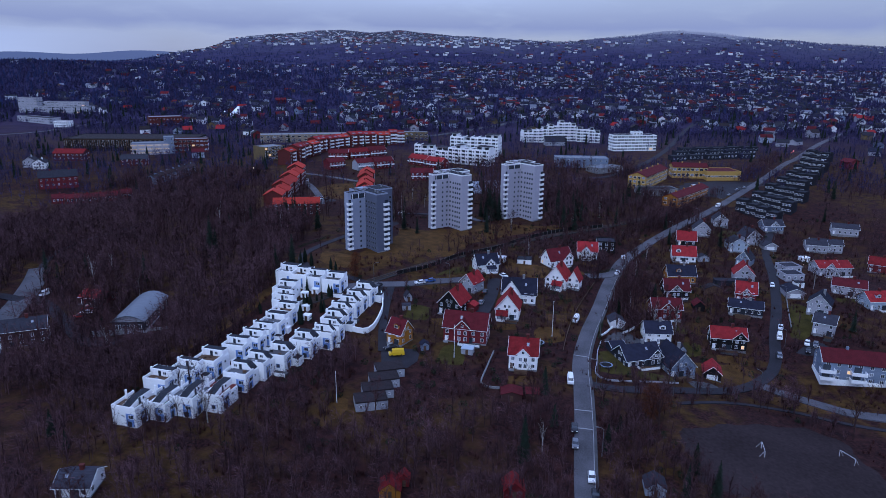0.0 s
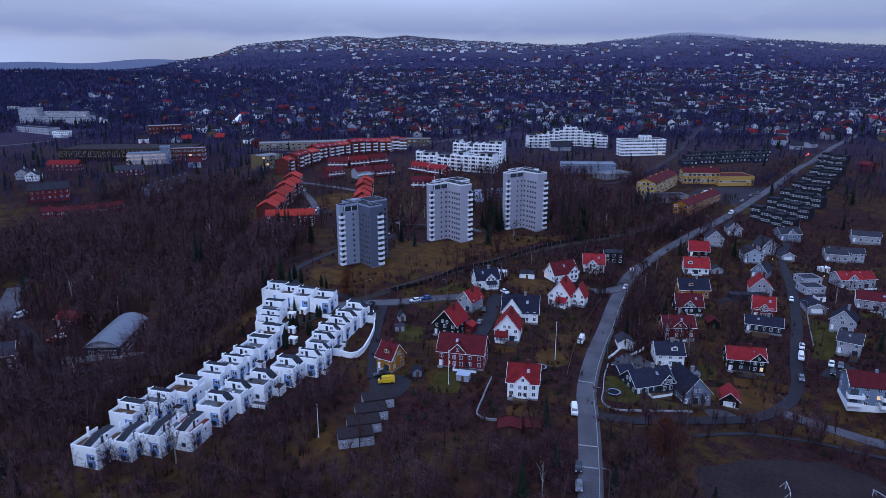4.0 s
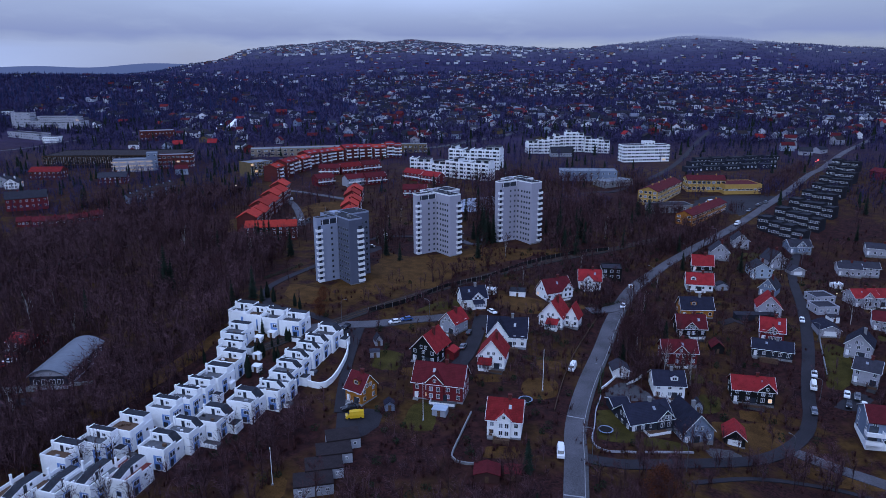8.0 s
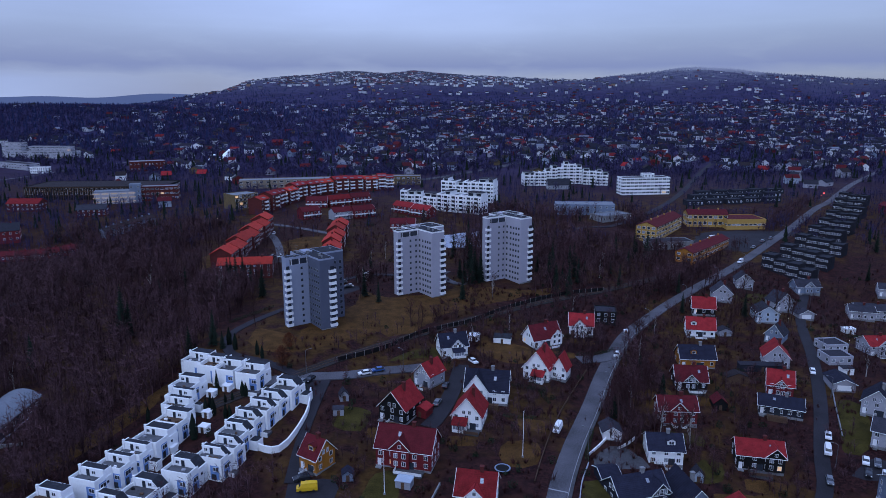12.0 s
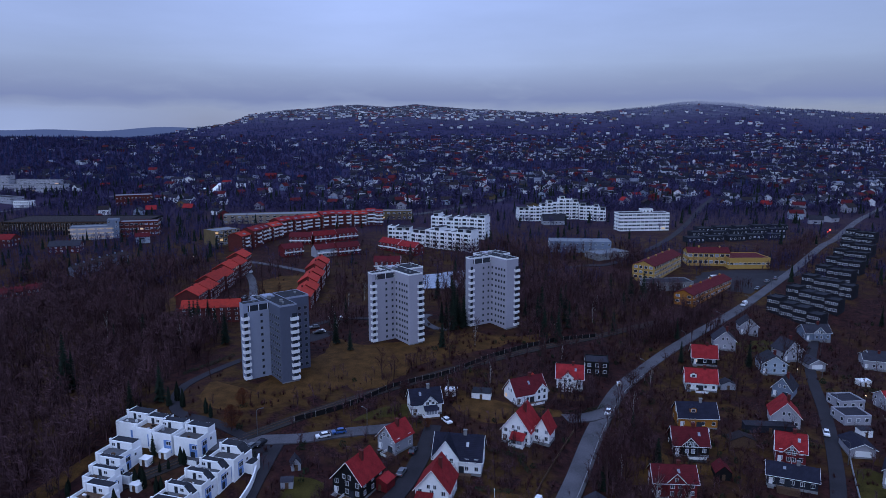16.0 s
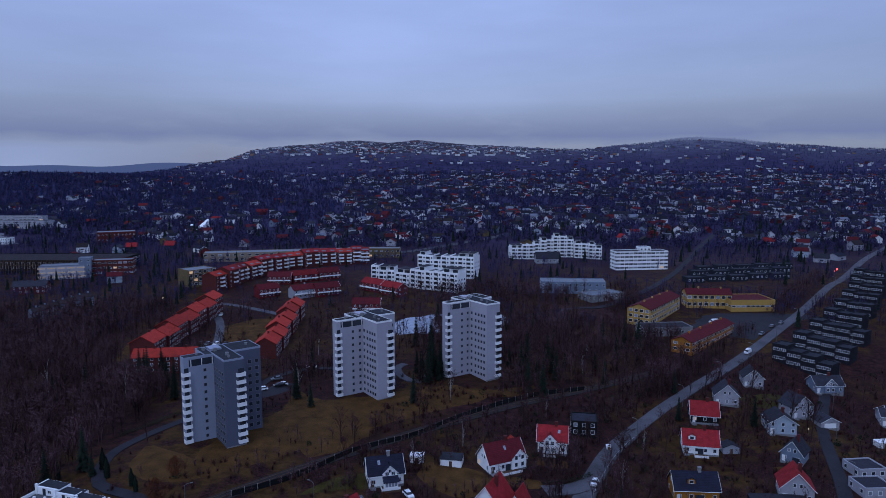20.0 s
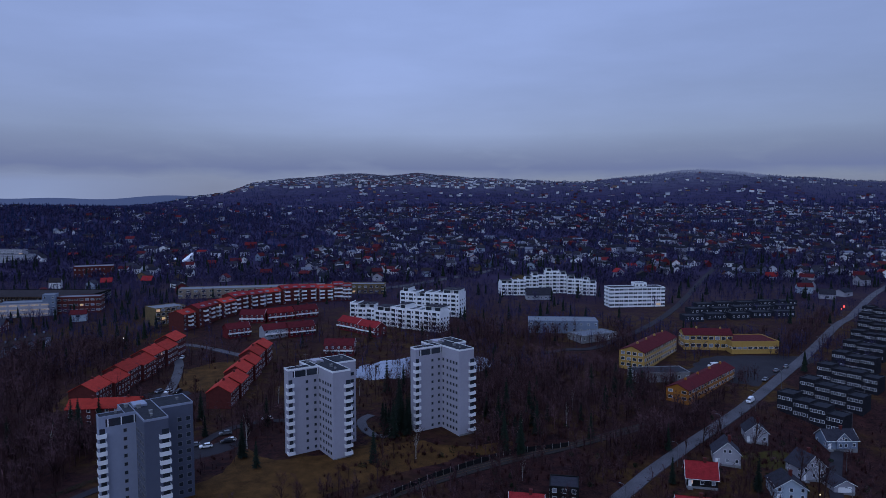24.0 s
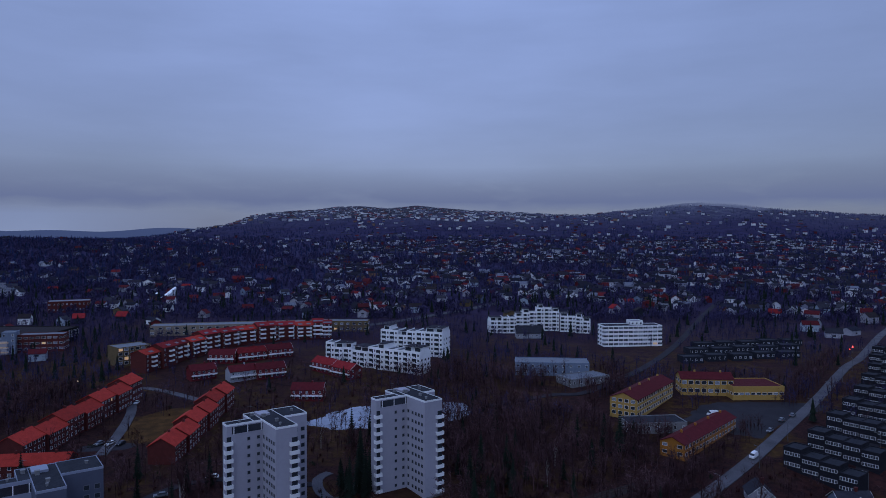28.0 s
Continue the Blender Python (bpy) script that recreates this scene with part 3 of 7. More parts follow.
def barge(g, x0, x1, y, eave, rise, over=0.5, axis="x"):
    """White boards up both sides of a gable; axis: the way that the gable is wide."""
    m, s = (x0 + x1) / 2, rise / ((x1 - x0) / 2)
    for e in (x0 - over, x1 + over):
        a, b = (e, y, eave - over * s + 0.02), (m, y, eave + rise + 0.05)
        if axis == "y":
            a, b = (a[1], a[0], a[2]), (b[1], b[0], b[2])
        g.rod(a, b, 0.085, 0.085, 4)
    return g


def house(x, y, ang, w, d, h, rise, ridge, wall, roof, gable=None, wing=0, chimney=True, trim=TRIM, lift=0.0, porch=None, broad=0.0):
    """A wooden villa; (x, y) is the middle of its front wall, the house lies behind it."""
    c, s = math.cos(radians(ang)), math.sin(radians(ang))
    cx, cy = x - s * d / 2, y + c * d / 2
    z = height(cx, cy) + lift
    TAKEN.append((cx, cy, max(w, d) * 0.62 + 1))
    if h > 3 and y < 340:
        GARDENS.append((x + s * 6.5, y - c * 6.5, w))
    cw, cr = COLOURS.get(wall.name, "painted"), COLOURS.get(roof.name, "dark")
    small = h < 3
    t = thing("garage" if small else "house", pose(x, y, z, 0, 0, ang),
              f"{cw} wooden {'outbuilding' if small else 'villa'} with a {cr} gabled roof", "garage" if small else "house", "villas on the slope")
    x0, x1 = -w / 2, w / 2
    part("wall", gable_walls(Geo(), x0, x1, 0, d, -0.2, h, rise, ridge), wall, t, cw + " painted boards")
    part("foundation", Geo().box(x0 - 0.06, x1 + 0.06, -0.06, d + 0.06, -3.5, 0.25), CONCRETE, t, "grey concrete base")
    part("roof", gable_roof(Geo(), x0, x1, 0, d, h, rise, ridge), roof, t, cr + " roof")
    if ridge == "x":
        for e in (x0 - 0.5, x1 + 0.5):
            part("bargeboard", barge(Geo(), 0, d, e, h, rise, 0.5, "y"), trim, t, "white edge boards")
        part("gutter", Geo().rod((x0 - 0.55, -0.62, h - 0.5 * rise / (d / 2)), (x1 + 0.55, -0.62, h - 0.5 * rise / (d / 2)), 0.08, 0.08), trim, t)
    else:
        part("bargeboard", barge(Geo(), x0, x1, -0.5, h, rise), trim, t, "white edge boards")
    if small:
        part("garage_door", Geo().box(-w * 0.32, w * 0.32, -0.05, 0.03, 0.0, 2.1), TRIM, t, "pale lift-up door")
        return t
    rows = [0.95] if h < 4 else [0.9, 3.1]
    rows = [r for r in rows if r + 1.3 < h + 0.35]
    nf = max(2, int(w / 2.6))
    facade(t, (x0, 0), (x1, 0), rows, nf, inset=1.3)
    ns = max(2, int(d / 3))
    if x < 90:
        facade(t, (x1, 0), (x1, d), rows, ns, inset=1.5)
    if x > 12:
        facade(t, (x0, d), (x0, 0), rows, ns, inset=1.5)
    if ridge == "y" and rise > 3:
        facade(t, (-1.2, 0), (1.2, 0), [h + 0.25], 2, 0.9, 1.2, 0.35)
    elif rise > 3:
        facade(t, (x1, d / 2 - 1.1), (x1, d / 2 + 1.1), [h + 0.2], 2, 0.9, 1.2, 0.35)
        facade(t, (x0, d / 2 + 1.1), (x0, d / 2 - 1.1), [h + 0.2], 2, 0.9, 1.2, 0.35)
    if gable is not None:
        gw, gx = broad or min(w * 0.4, 5.0), x0 + w * gable
        gx = max(x0 + gw / 2, min(x1 - gw / 2, gx))
        gr = rise * 0.96 if broad else min(rise * 0.8, gw * 0.5)
        part("cross_gable", gable_walls(Geo(), gx - gw / 2, gx + gw / 2, -0.6, d * 0.42, 0.25, h + 0.4, gr, "y"), wall, t)
        part("cross_roof", gable_roof(Geo(), gx - gw / 2, gx + gw / 2, -0.6, d * 0.45, h + 0.4, gr, "y", 0.4, 0.18), roof, t)
        part("bargeboard", barge(Geo(), gx - gw / 2, gx + gw / 2, -1.0, h + 0.4, gr, 0.4), trim, t)
        facade(t, (gx - gw / 2, -0.6), (gx + gw / 2, -0.6), [r for r in (0.9, 3.1) if r < h], 2, 1.1, 1.4, gw * 0.28)
        facade(t, (gx - 1, -0.6), (gx + 1, -0.6), [h + 0.3], 1, 0.9, 1.0)
    if wing:
        part("wing", gable_walls(Geo(), x1, x1 + 5, d * 0.35, d * 0.95, -0.2, h - 0.3, 4.4, "y"), wall, t)
        part("foundation", Geo().box(x1, x1 + 5.05, d * 0.34, d * 0.96, -3.5, 0.2), CONCRETE, t)
        part("wing_roof", gable_roof(Geo(), x1, x1 + 5, d * 0.35, d * 0.95, h - 0.3, 4.4, "y"), roof, t)
        facade(t, (x1, d * 0.35), (x1 + 5, d * 0.35), [0.9, 3.0], 2, 1.1, 1.3)
    part("door", Geo().box(x0 + 0.5, x0 + 1.5, -0.06, 0.02, 0.15, 2.2), TIMBER if wall is WHITE else TRIM, t, "panelled front door")
    part("step", Geo().box(x0 + 0.2, x0 + 1.8, -1.3, 0.0, -0.6, 0.14), CONCRETE, t)
    pick = random.Random(int(x * 7 + y * 13))
    if y < 330:
        dw = w * pick.uniform(0.35, 0.55)
        dx = pick.uniform(x0 + 1.8, x1 - dw)
        part("deck", Geo().box(dx, dx + dw, -3.0, -0.08, -2, 0.1), TIMBER if pick.random() < 0.6 else PAVING, t, "garden deck")
        part("deck_rail", Geo().box(dx, dx + dw, -3.05, -2.97, 0.1, 0.9).box(dx, dx + 0.08, -2.97, -0.08, 0.1, 0.9), TRIM if pick.random() < 0.5 else TIMBER, t, "deck rail")
        part("garden_door", Geo().box(dx + dw / 2 - 0.9, dx + dw / 2 + 0.9, -0.09, -0.02, 0.12, 2.1), GLASS, t, "wide glazed garden door")
        if ridge == "x" and gable is None and rise > 2.8:
            ex, sl = pick.uniform(x0 + 2.5, x1 - 2.5), rise / (d / 2)
            part("dormer", Geo().box(ex - 1.1, ex + 1.1, d * 0.14, d * 0.42, h + 0.14 * d * sl - 0.3, h + 0.14 * d * sl + 1.5), wall, t)
            part("dormer_roof", gable_roof(Geo(), ex - 1.1, ex + 1.1, d * 0.14, d * 0.46, h + 0.14 * d * sl + 1.4, 0.6, "y", 0.25, 0.12), roof, t)
            window_at(t, ex, d * 0.14, h + 0.14 * d * sl + 0.2, 0, 1.4, 1.05)
        else:
            ex = pick.uniform(0.2, 0.75)
            if ridge == "x":
                yy, zz = d * 0.24, h + d * 0.24 * rise / (d / 2) + 0.13
                part("skylight", Geo().slab((x0 + w * ex, yy, zz), (x0 + w * ex + 0.8, yy, zz), (x0 + w * ex + 0.8, yy + 0.9, zz + 0.9 * rise / (d / 2)), (x0 + w * ex, yy + 0.9, zz + 0.9 * rise / (d / 2)), 0.1), GLASSPALE, t, "small roof window")
    if porch is not None:  # glazed lean-to under its own roof
        px0, px1 = porch * w - 2.0 + x0, porch * w + 2.0 + x0
        por = part("porch", Geo().box(px0, px1, -2.4, -0.02, -2, 2.3), wall, t, "glazed front porch")
        part("porch_glazing", Geo().box(px0 + 0.25, px1 - 0.25, -2.46, -2.38, 0.85, 2.1), GLASSPALE, por, "row of porch windows")
        for q in range(5):
            qx = px0 + 0.25 + (px1 - px0 - 0.5) * q / 4
            part("mullion", Geo().box(qx - 0.05, qx + 0.05, -2.5, -2.4, 0.8, 2.15), TRIM, por)
        part("porch_roof", Geo().slab((px0 - 0.3, -2.8, 2.25), (px1 + 0.3, -2.8, 2.25), (px1 + 0.3, -0.03, 3.7), (px0 - 0.3, -0.03, 3.7), 0.15), roof, t, cr + " porch roof")
    if chimney:
        part("chimney", Geo().box(-0.45 + w * 0.12, 0.45 + w * 0.12, d / 2 - 0.4, d / 2 + 0.4, h + rise * 0.5, h + rise + 1.2).box(
            -0.55 + w * 0.12, 0.55 + w * 0.12, d / 2 - 0.5, d / 2 + 0.5, h + rise + 1.05, h + rise + 1.3), BRICK if roof is not NAVY else CONCRETE, t, "square chimney")
    return t


def block(x, y, ang, w, d, h, wall, roof, name, label, floors=None, n=None, group="", parapet=0.5, band=None, ww=1.3, wh=1.4, sides=True, low=4, bars=1, glass=None):
    """A flat-roofed building of any size with its storeys of windows."""
    c, s = math.cos(radians(ang)), math.sin(radians(ang))
    cx, cy = x - s * d / 2, y + c * d / 2
    for i in np.arange(-w / 2, w / 2 + 1, max(4, d * 0.7)):
        TAKEN.append((cx + c * i, cy + s * i, d * 0.62 + 2))
    t = thing(name, pose(x, y, height(cx, cy), 0, 0, ang), label, "garage" if name == "garage" else "building", group)
    x0, x1 = -w / 2, w / 2
    part("wall", Geo().box(x0, x1, 0, d, -low, h), wall, t)
    part("roof", Geo().box(x0 + 0.3, x1 - 0.3, 0.3, d - 0.3, h + 0.01, h + 0.16), roof, t, "dark flat roof")
    g = Geo()
    for a in ((x0 - 0.05, x1 + 0.05, -0.05, 0.3), (x0 - 0.05, x1 + 0.05, d - 0.3, d + 0.05), (x0 - 0.05, x0 + 0.3, 0.3, d - 0.3), (x1 - 0.3, x1 + 0.05, 0.3, d - 0.3)):
        g.box(*a, h - 0.25, h + parapet)
    part("parapet", g, band or wall, t)
    floors = floors or max(1, int(h / 2.9))
    step = h / floors
    n = n or max(2, int(w / 2.8))
    zs = [i * step + step * 0.36 for i in range(floors)]
    facade(t, (x0, 0), (x1, 0), zs, n, ww, wh, 1.5, bars=bars, glass=glass or (GLASS if bars > 1 else None))
    if sides:
        if x < 60:
            facade(t, (x1, 0), (x1, d), zs, max(2, int(d / 3.6)), ww, wh, 1.6)
        else:
            facade(t, (x0, d), (x0, 0), zs, max(2, int(d / 3.6)), ww, wh, 1.6)
    return t


# ---- three tower blocks ----


def tower(x, y, ang, top, front, side, label, a1, dp, a2, a3):
    """Point block on a pinwheel plan; (x, y) is the left front corner, top the roof's height above sea; a1: the pale face, dp: depth of the front wing, a2: its end, a3: the right end."""
    z = height(x, y) - 1
    h = top - z
    t = thing("tower_block", pose(x, y, z, 0, 0, ang), label, "tower block", "three tower blocks")
    c, s = math.cos(radians(ang)), math.sin(radians(ang))
    TAKEN.append((x + c * 13, y + s * 13, 18))
    wings = {"left_wing": (0, a1 - 2.7, 0, 3.6), "core": (a1 - 2.7, a1, 0, 9.8), "front_wing": (a1, a1 + a2, -dp, 9.8), "right_wing": (a1 + a2, a3, 0, 10.2)}
    r1, yf = a1 + a2, -dp
    for name, (a, b, e, f) in wings.items():
        ring = Geo().box(a, b, e, f, -3, h - 0.6)
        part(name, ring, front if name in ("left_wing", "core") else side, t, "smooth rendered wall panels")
        part("roof", Geo().box(a + 0.12, b - 0.12, e + 0.12, f - 0.12, h - 0.59, h - 0.12), FELT, t, "dark felt roof")
        g = Geo()
        for q in ((a - 0.04, b + 0.04, e - 0.04, e + 0.1), (a - 0.04, b + 0.04, f - 0.1, f + 0.04), (a - 0.04, a + 0.1, e + 0.1, f - 0.1), (b - 0.1, b + 0.04, e + 0.1, f - 0.1)):
            g.box(*q, h - 0.6, h + 0.02)
        part("parapet", g, TRIM if front is TOWERGREY else TOWERLIGHT, t, "pale roof edge")
    levels = 11
    st = (h - 2.4) / levels
    zs = [1.0 + st * i for i in range(levels)]
    # balconies at two corners
    for i in range(levels - 1):
        zb = zs[i] + st * 0.25
        for bx0, bx1, by0, by1 in ((-0.7, 1.7, -1.1, 0.6), (r1 - 2.5, r1 + 0.35, yf - 0.9, yf + 1.5)):
            bal = part("balcony", Geo().box(bx0, bx1, by0, by1, zb - 0.2, zb).box(bx0, bx1, by0, by0 + 0.12, zb, zb + 1.0)
                       .box(bx0, bx0 + 0.12, by0 + 0.12, by1, zb, zb + 1.0).box(bx1 - 0.12, bx1, by0 + 0.12, by1, zb, zb + 1.0), TRIM, t, "white balcony front")
            gx0, gx1 = bx0 + 0.75, bx1 - 0.3
            part("balcony_glazing", Geo().box(gx0, gx1, (-0.06 if by0 > -3 else yf - 0.06), (0.02 if by0 > -3 else yf + 0.02), zb + 0.05, zb + 2.2), GLASS, bal, "dark balcony glass door")
        # shade of the side opening put in as a dark panel on the wall
        part("balcony_opening", Geo().box(r1 - 0.02, r1 + 0.06, yf + 0.1, yf + 1.9, zb, zb + 2.2), GLASS, t, "dark panel for the shade of a balcony recess")
    # top storey: dark glazed band with pale posts
    for i in range(3):
        q = 2.2 + i * (a1 - 2.6) / 2
        part("band_post", Geo().box(q - 0.12, q + 0.12, -0.12, 0.0, h - 3.1, h - 0.8), TRIM, t)
    part("top_glazing", Geo().box(1.6, a1 + 0.1, -0.05, 0.02, h - 3.0, h - 0.9), GLASS, t, "dark glazed top storey")
    for i, zz in enumerate(zs[:-1]):
        zw = zz + st * 0.36
        facade(t, (a1 - 5.5, 0), (a1 - 0.1, 0), [zw], 2 if front is TOWERGREY else 1, 0.95, 1.05, 1.2, glass=GLASS, frame_mat=TOWERFRAME, bars=0)
        facade(t, (a1, -0.3), (a1, yf * 0.42), [zw], 2, 1.1, 1.15, 0.9, glass=GLASS, frame_mat=TOWERFRAME, bars=0)
        facade(t, (a1, yf * 0.45), (a1, yf * 0.92), [zw], 3, 1.1, 1.15, 0.8, glass=GLASS, frame_mat=TOWERFRAME, bars=0)
        facade(t, (a3 - 5.0, 0), (a3 - 0.2, 0), [zw], 2, 1.3, 1.3, 1.2, glass=GLASS, frame_mat=TOWERFRAME, bars=0)
        facade(t, (a3, 0), (a3, 10.2), [zw], 2, 1.0, 1.1, 1.6, glass=GLASS, frame_mat=TOWERFRAME, bars=0)
        facade(t, (r1, yf + 3), (r1, -1), [zw], 2, 0.9, 1.1, 1.2, glass=GLASS, frame_mat=TOWERFRAME, bars=0)
    for px, py, hw, hh in ((a1 + 1.5, 3, 0.5, 1.2), (a1 + 3, -4, 0.4, 1.0), (a1 - 1.2, 6, 0.45, 1.0), (a3 - 3, 5, 0.3, 0.7), (a1 + 2.5, yf + 3, 0.25, 0.7), (4.5, 1.8, 0.25, 0.6)):
        part("roof_vent", Geo().box(px - hw, px + hw, py - hw, py + hw, h - 0.2, h + hh * 0.7).box(px - hw - 0.1, px + hw + 0.1, py - hw - 0.1, py + hw + 0.1, h + hh * 0.7, h + hh * 0.7 + 0.1), CONCRETE, t, "grey roof vent")
    part("aerial", Geo().rod((a1 - 1, 8, h - 0.5), (a1 - 1, 8, h + 3.0), 0.06, 0.04).rod((a1 - 1.8, 8, h + 2.4), (a1 - 0.2, 8, h + 2.4), 0.04, 0.04), STEEL, t, "thin roof aerial")
    part("lift_house", Geo().box(a1 + 0.4, a1 + 4, 4, 8.5, h - 0.5, h + 0.5), front, t)
    part("plinth", Geo().box(-0.1, a1 - 0.12, -0.1, 0.05, -3, 0.9), CONCRETE, t, "dark concrete plinth")
    part("plinth", Geo().box(a1 - 0.1, r1 + 0.1, yf - 0.1, yf + 0.1, -3, 0.9), CONCRETE, t, "dark concrete plinth")
    return t


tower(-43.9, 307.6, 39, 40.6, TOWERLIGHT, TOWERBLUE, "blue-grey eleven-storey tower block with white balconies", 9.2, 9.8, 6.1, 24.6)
tower(-5.8, 355.8, 38, 41.8, TOWERGREY, TOWERGREY, "pale grey eleven-storey tower block with white balconies", 11.0, 11.0, 6.6, 25.5)
tower(35.0, 382.0, 38, 43.6, TOWERGREY, TOWERGREY, "pale tower block with white corner balconies on a knoll", 11.8, 11.3, 6.8, 23.5)

# ---- white terraced houses ----


def terrace_unit(x, y, ang, style, seed, w=7.7, d=8.2):
    """One stepped house: a roof terrace behind a parapet and a set-back storey (flat, sloped at one end, or a dark strip running forward)."""
    r = random.Random(seed)
    h, back = 5.6 + r.uniform(-0.25, 0.45), d * r.uniform(0.52, 0.64)
    c, s = math.cos(radians(ang)), math.sin(radians(ang))
    z = height(x - s * d / 2, y + c * d / 2)
    TAKEN.append((x - s * d / 2, y + c * d / 2, 7.0))
    t = thing("terraced_house", pose(x, y, z, 0, 0, ang), "white rendered stepped terraced house with a roof terrace and blue panels", "house", "white stepped terraces")
    x0, x1, f = -w / 2, w / 2, h - 0.95
    part("wall", Geo().box(x0, x1, 0, d, -4, f), RENDERED, t, "white rendered walls")
    floor, said = r.choice(((TERRACE, "dark roof-terrace floor"), (TERRACE, "dark roof-terrace floor"), (PAVING, "grey slab terrace floor"), (TIMBER, "brown timber terrace deck")))
    if seed == 3:
        floor, said = REDDECK, "red-brown terrace deck"
    end = back if style != "strip" else d
    part("terrace_floor", Geo().box(x0 + 0.2, x1 - 0.2, 0.2, end, f + 0.004, f + 0.05), floor, t, said)
    part("parapet", Geo().box(x0 - 0.02, x1 + 0.02, -0.02, 0.2, f, h).box(x0 - 0.02, x0 + 0.2, 0.2, d, f, h).box(x1 - 0.2, x1 + 0.02, 0.2, back, f, h), RENDERED, t, "white terrace parapet")
    top = h + 1.0
    if style == "strip":  # a dark roof that runs down to the front along one side
        q0, q1 = x0 + w * 0.42, x0 + w * 0.78
        k = Geo()
        k.v += [(q0, 0.3, f), (q1, 0.3, f), (q1, d, f), (q0, d, f), (q0, 0.3, h - 0.1), (q1, 0.3, h - 0.1), (q1, d * 0.45, top), (q0, d * 0.45, top), (q1, d, top), (q0, d, top)]
        k.f += [(0, 1, 5, 4), (1, 2, 8, 6, 5), (2, 3, 9, 8), (3, 0, 4, 7, 9), (4, 5, 6, 7), (7, 6, 8, 9)]
        part("top_storey", k, RENDERED, t, "white set-back top storey")
        part("roof", Geo().slab((q0 + 0.15, 0.3, h), (q1 - 0.15, 0.3, h), (q1 - 0.15, d * 0.45, top + 0.1), (q0 + 0.15, d * 0.45, top + 0.1), 0.08).box(q0 + 0.15, q1 - 0.15, d * 0.45, d, top + 0.02, top + 0.1), FELT, t, "dark felt roof sloping to the front")
        window_at(t, q1, d * 0.62, f + 0.7, 90, 0.9, 0.9, GLASS, TRIM, 0)
        part("terrace_door", Geo().box(q1 - 0.02, q1 + 0.05, d * 0.4, d * 0.4 + 0.85, f + 0.05, f + 1.95), GLASS, t, "dark terrace door")
    else:
        sl = 1.9 if style == "slope" else 0.0
        k = Geo()
        k.v += [(x0, back, f), (x1 - 0.25, back, f), (x1 - 0.25, d, f), (x0, d, f), (x0, back, top), (x1 - 0.25 - sl, back, top), (x1 - 0.25 - sl, d, top), (x0, d, top)]
        k.f += [(0, 1, 5, 4), (1, 2, 6, 5), (2, 3, 7, 6), (3, 0, 4, 7), (4, 5, 6, 7)]
        part("top_storey", k, RENDERED, t, "white set-back top storey")
        g = Geo().box(x0 + 0.2, x1 - 0.4 - sl, back + 0.35, d - 0.2, top + 0.004, top + 0.1)
        if sl:
            g.slab((x1 - 0.3 - sl, back + 0.12, top + 0.1), (x1 - 0.28, back + 0.12, f + 0.12), (x1 - 0.28, d - 0.1, f + 0.12), (x1 - 0.3 - sl, d - 0.1, top + 0.1), 0.07)
        part("roof", g, FELT, t, "dark felt roof")
        e = Geo().box(x0 - 0.03, x1 - 0.3 - sl, back - 0.08, back + 0.3, top, top + 0.22).box(x0 - 0.03, x0 + 0.2, back + 0.3, d, top, top + 0.22)
        part("roof_edge", e, RENDERED, t)
        qx = x0 + w * r.uniform(0.3, 0.42)
        part("terrace_door", Geo().box(qx, qx + 0.95, back - 0.05, back + 0.03, f + 0.05, f + 1.75), GLASS, t, "dark terrace door")
        window_at(t, qx + r.choice((2.2, -1.2)), back, f + 0.6, 0, 1.1, 0.95, GLASS, TRIM, 1)
    part("chimney", Geo().box(x0 + 0.3, x0 + 0.75, back - 0.3, back + 0.15, f, top + 0.75).box(x0 + 0.25, x0 + 0.8, back - 0.35, back + 0.2, top + 0.75, top + 0.85), RENDERED, t, "slim white chimney")
    # tall blue panels with their windows: front and side
    p0 = x0 + w * (0.58 if style != "flat" else 0.66)
    if r.random() < 0.75:
        part("blue_panel", Geo().box(p0, p0 + 2.5, -0.05, 0.03, 0.2, 3.9), BLUEDOOR, t, "light blue painted panel")
        window_at(t, p0 + 1.65, -0.06, 2.4, 0, 1.6, 1.2, GLASS, TRIM, 1)
        part("garden_door", Geo().box(p0 + 0.3, p0 + 1.7, -0.09, -0.04, 0.0, 1.6), GLASS, t, "dark garden door")
    else:
        window_at(t, p0 + 0.9, 0, 1.0, 0, 1.3, 1.3, GLASS, BLUEDOOR, 0)
    part("blue_panel", Geo().box(x1 - 0.03, x1 + 0.05, d * 0.22, d * 0.22 + 2.3, 0.2, 4.1), BLUEDOOR, t, "light blue painted panel")
    window_at(t, x1 + 0.06, d * 0.22 + 1.2, 2.5, 90, 1.9, 1.3, GLASS, TRIM, 1)
    part("garden_door", Geo().box(x1 + 0.04, x1 + 0.1, d * 0.22 + 0.3, d * 0.22 + 1.4, 0, 1.9), GLASS, t, "dark garden door")
    window_at(t, x1, d * 0.7, 2.8, 90, 0.9, 0.9, GLASS, TRIM, 0)
    if seed % 4 == 1:  # low annex with a dark roof and a small deck
        part("annex", Geo().box(x1, x1 + 2.6, d * 0.55, d * 0.95, -4, 2.5), RENDERED, t)
        part("annex_roof", Geo().box(x1 + 0.15, x1 + 2.45, d * 0.55 + 0.15, d * 0.95 - 0.15, 2.504, 2.58), FELT, t, "dark annex roof")
    if seed % 3 == 0 and seed > 3:
        part("deck", Geo().box(x0 + w * 0.5, x1 + 1.4, -2.6, -0.02, -3, 0.05), PAVING, t, "grey paved deck")
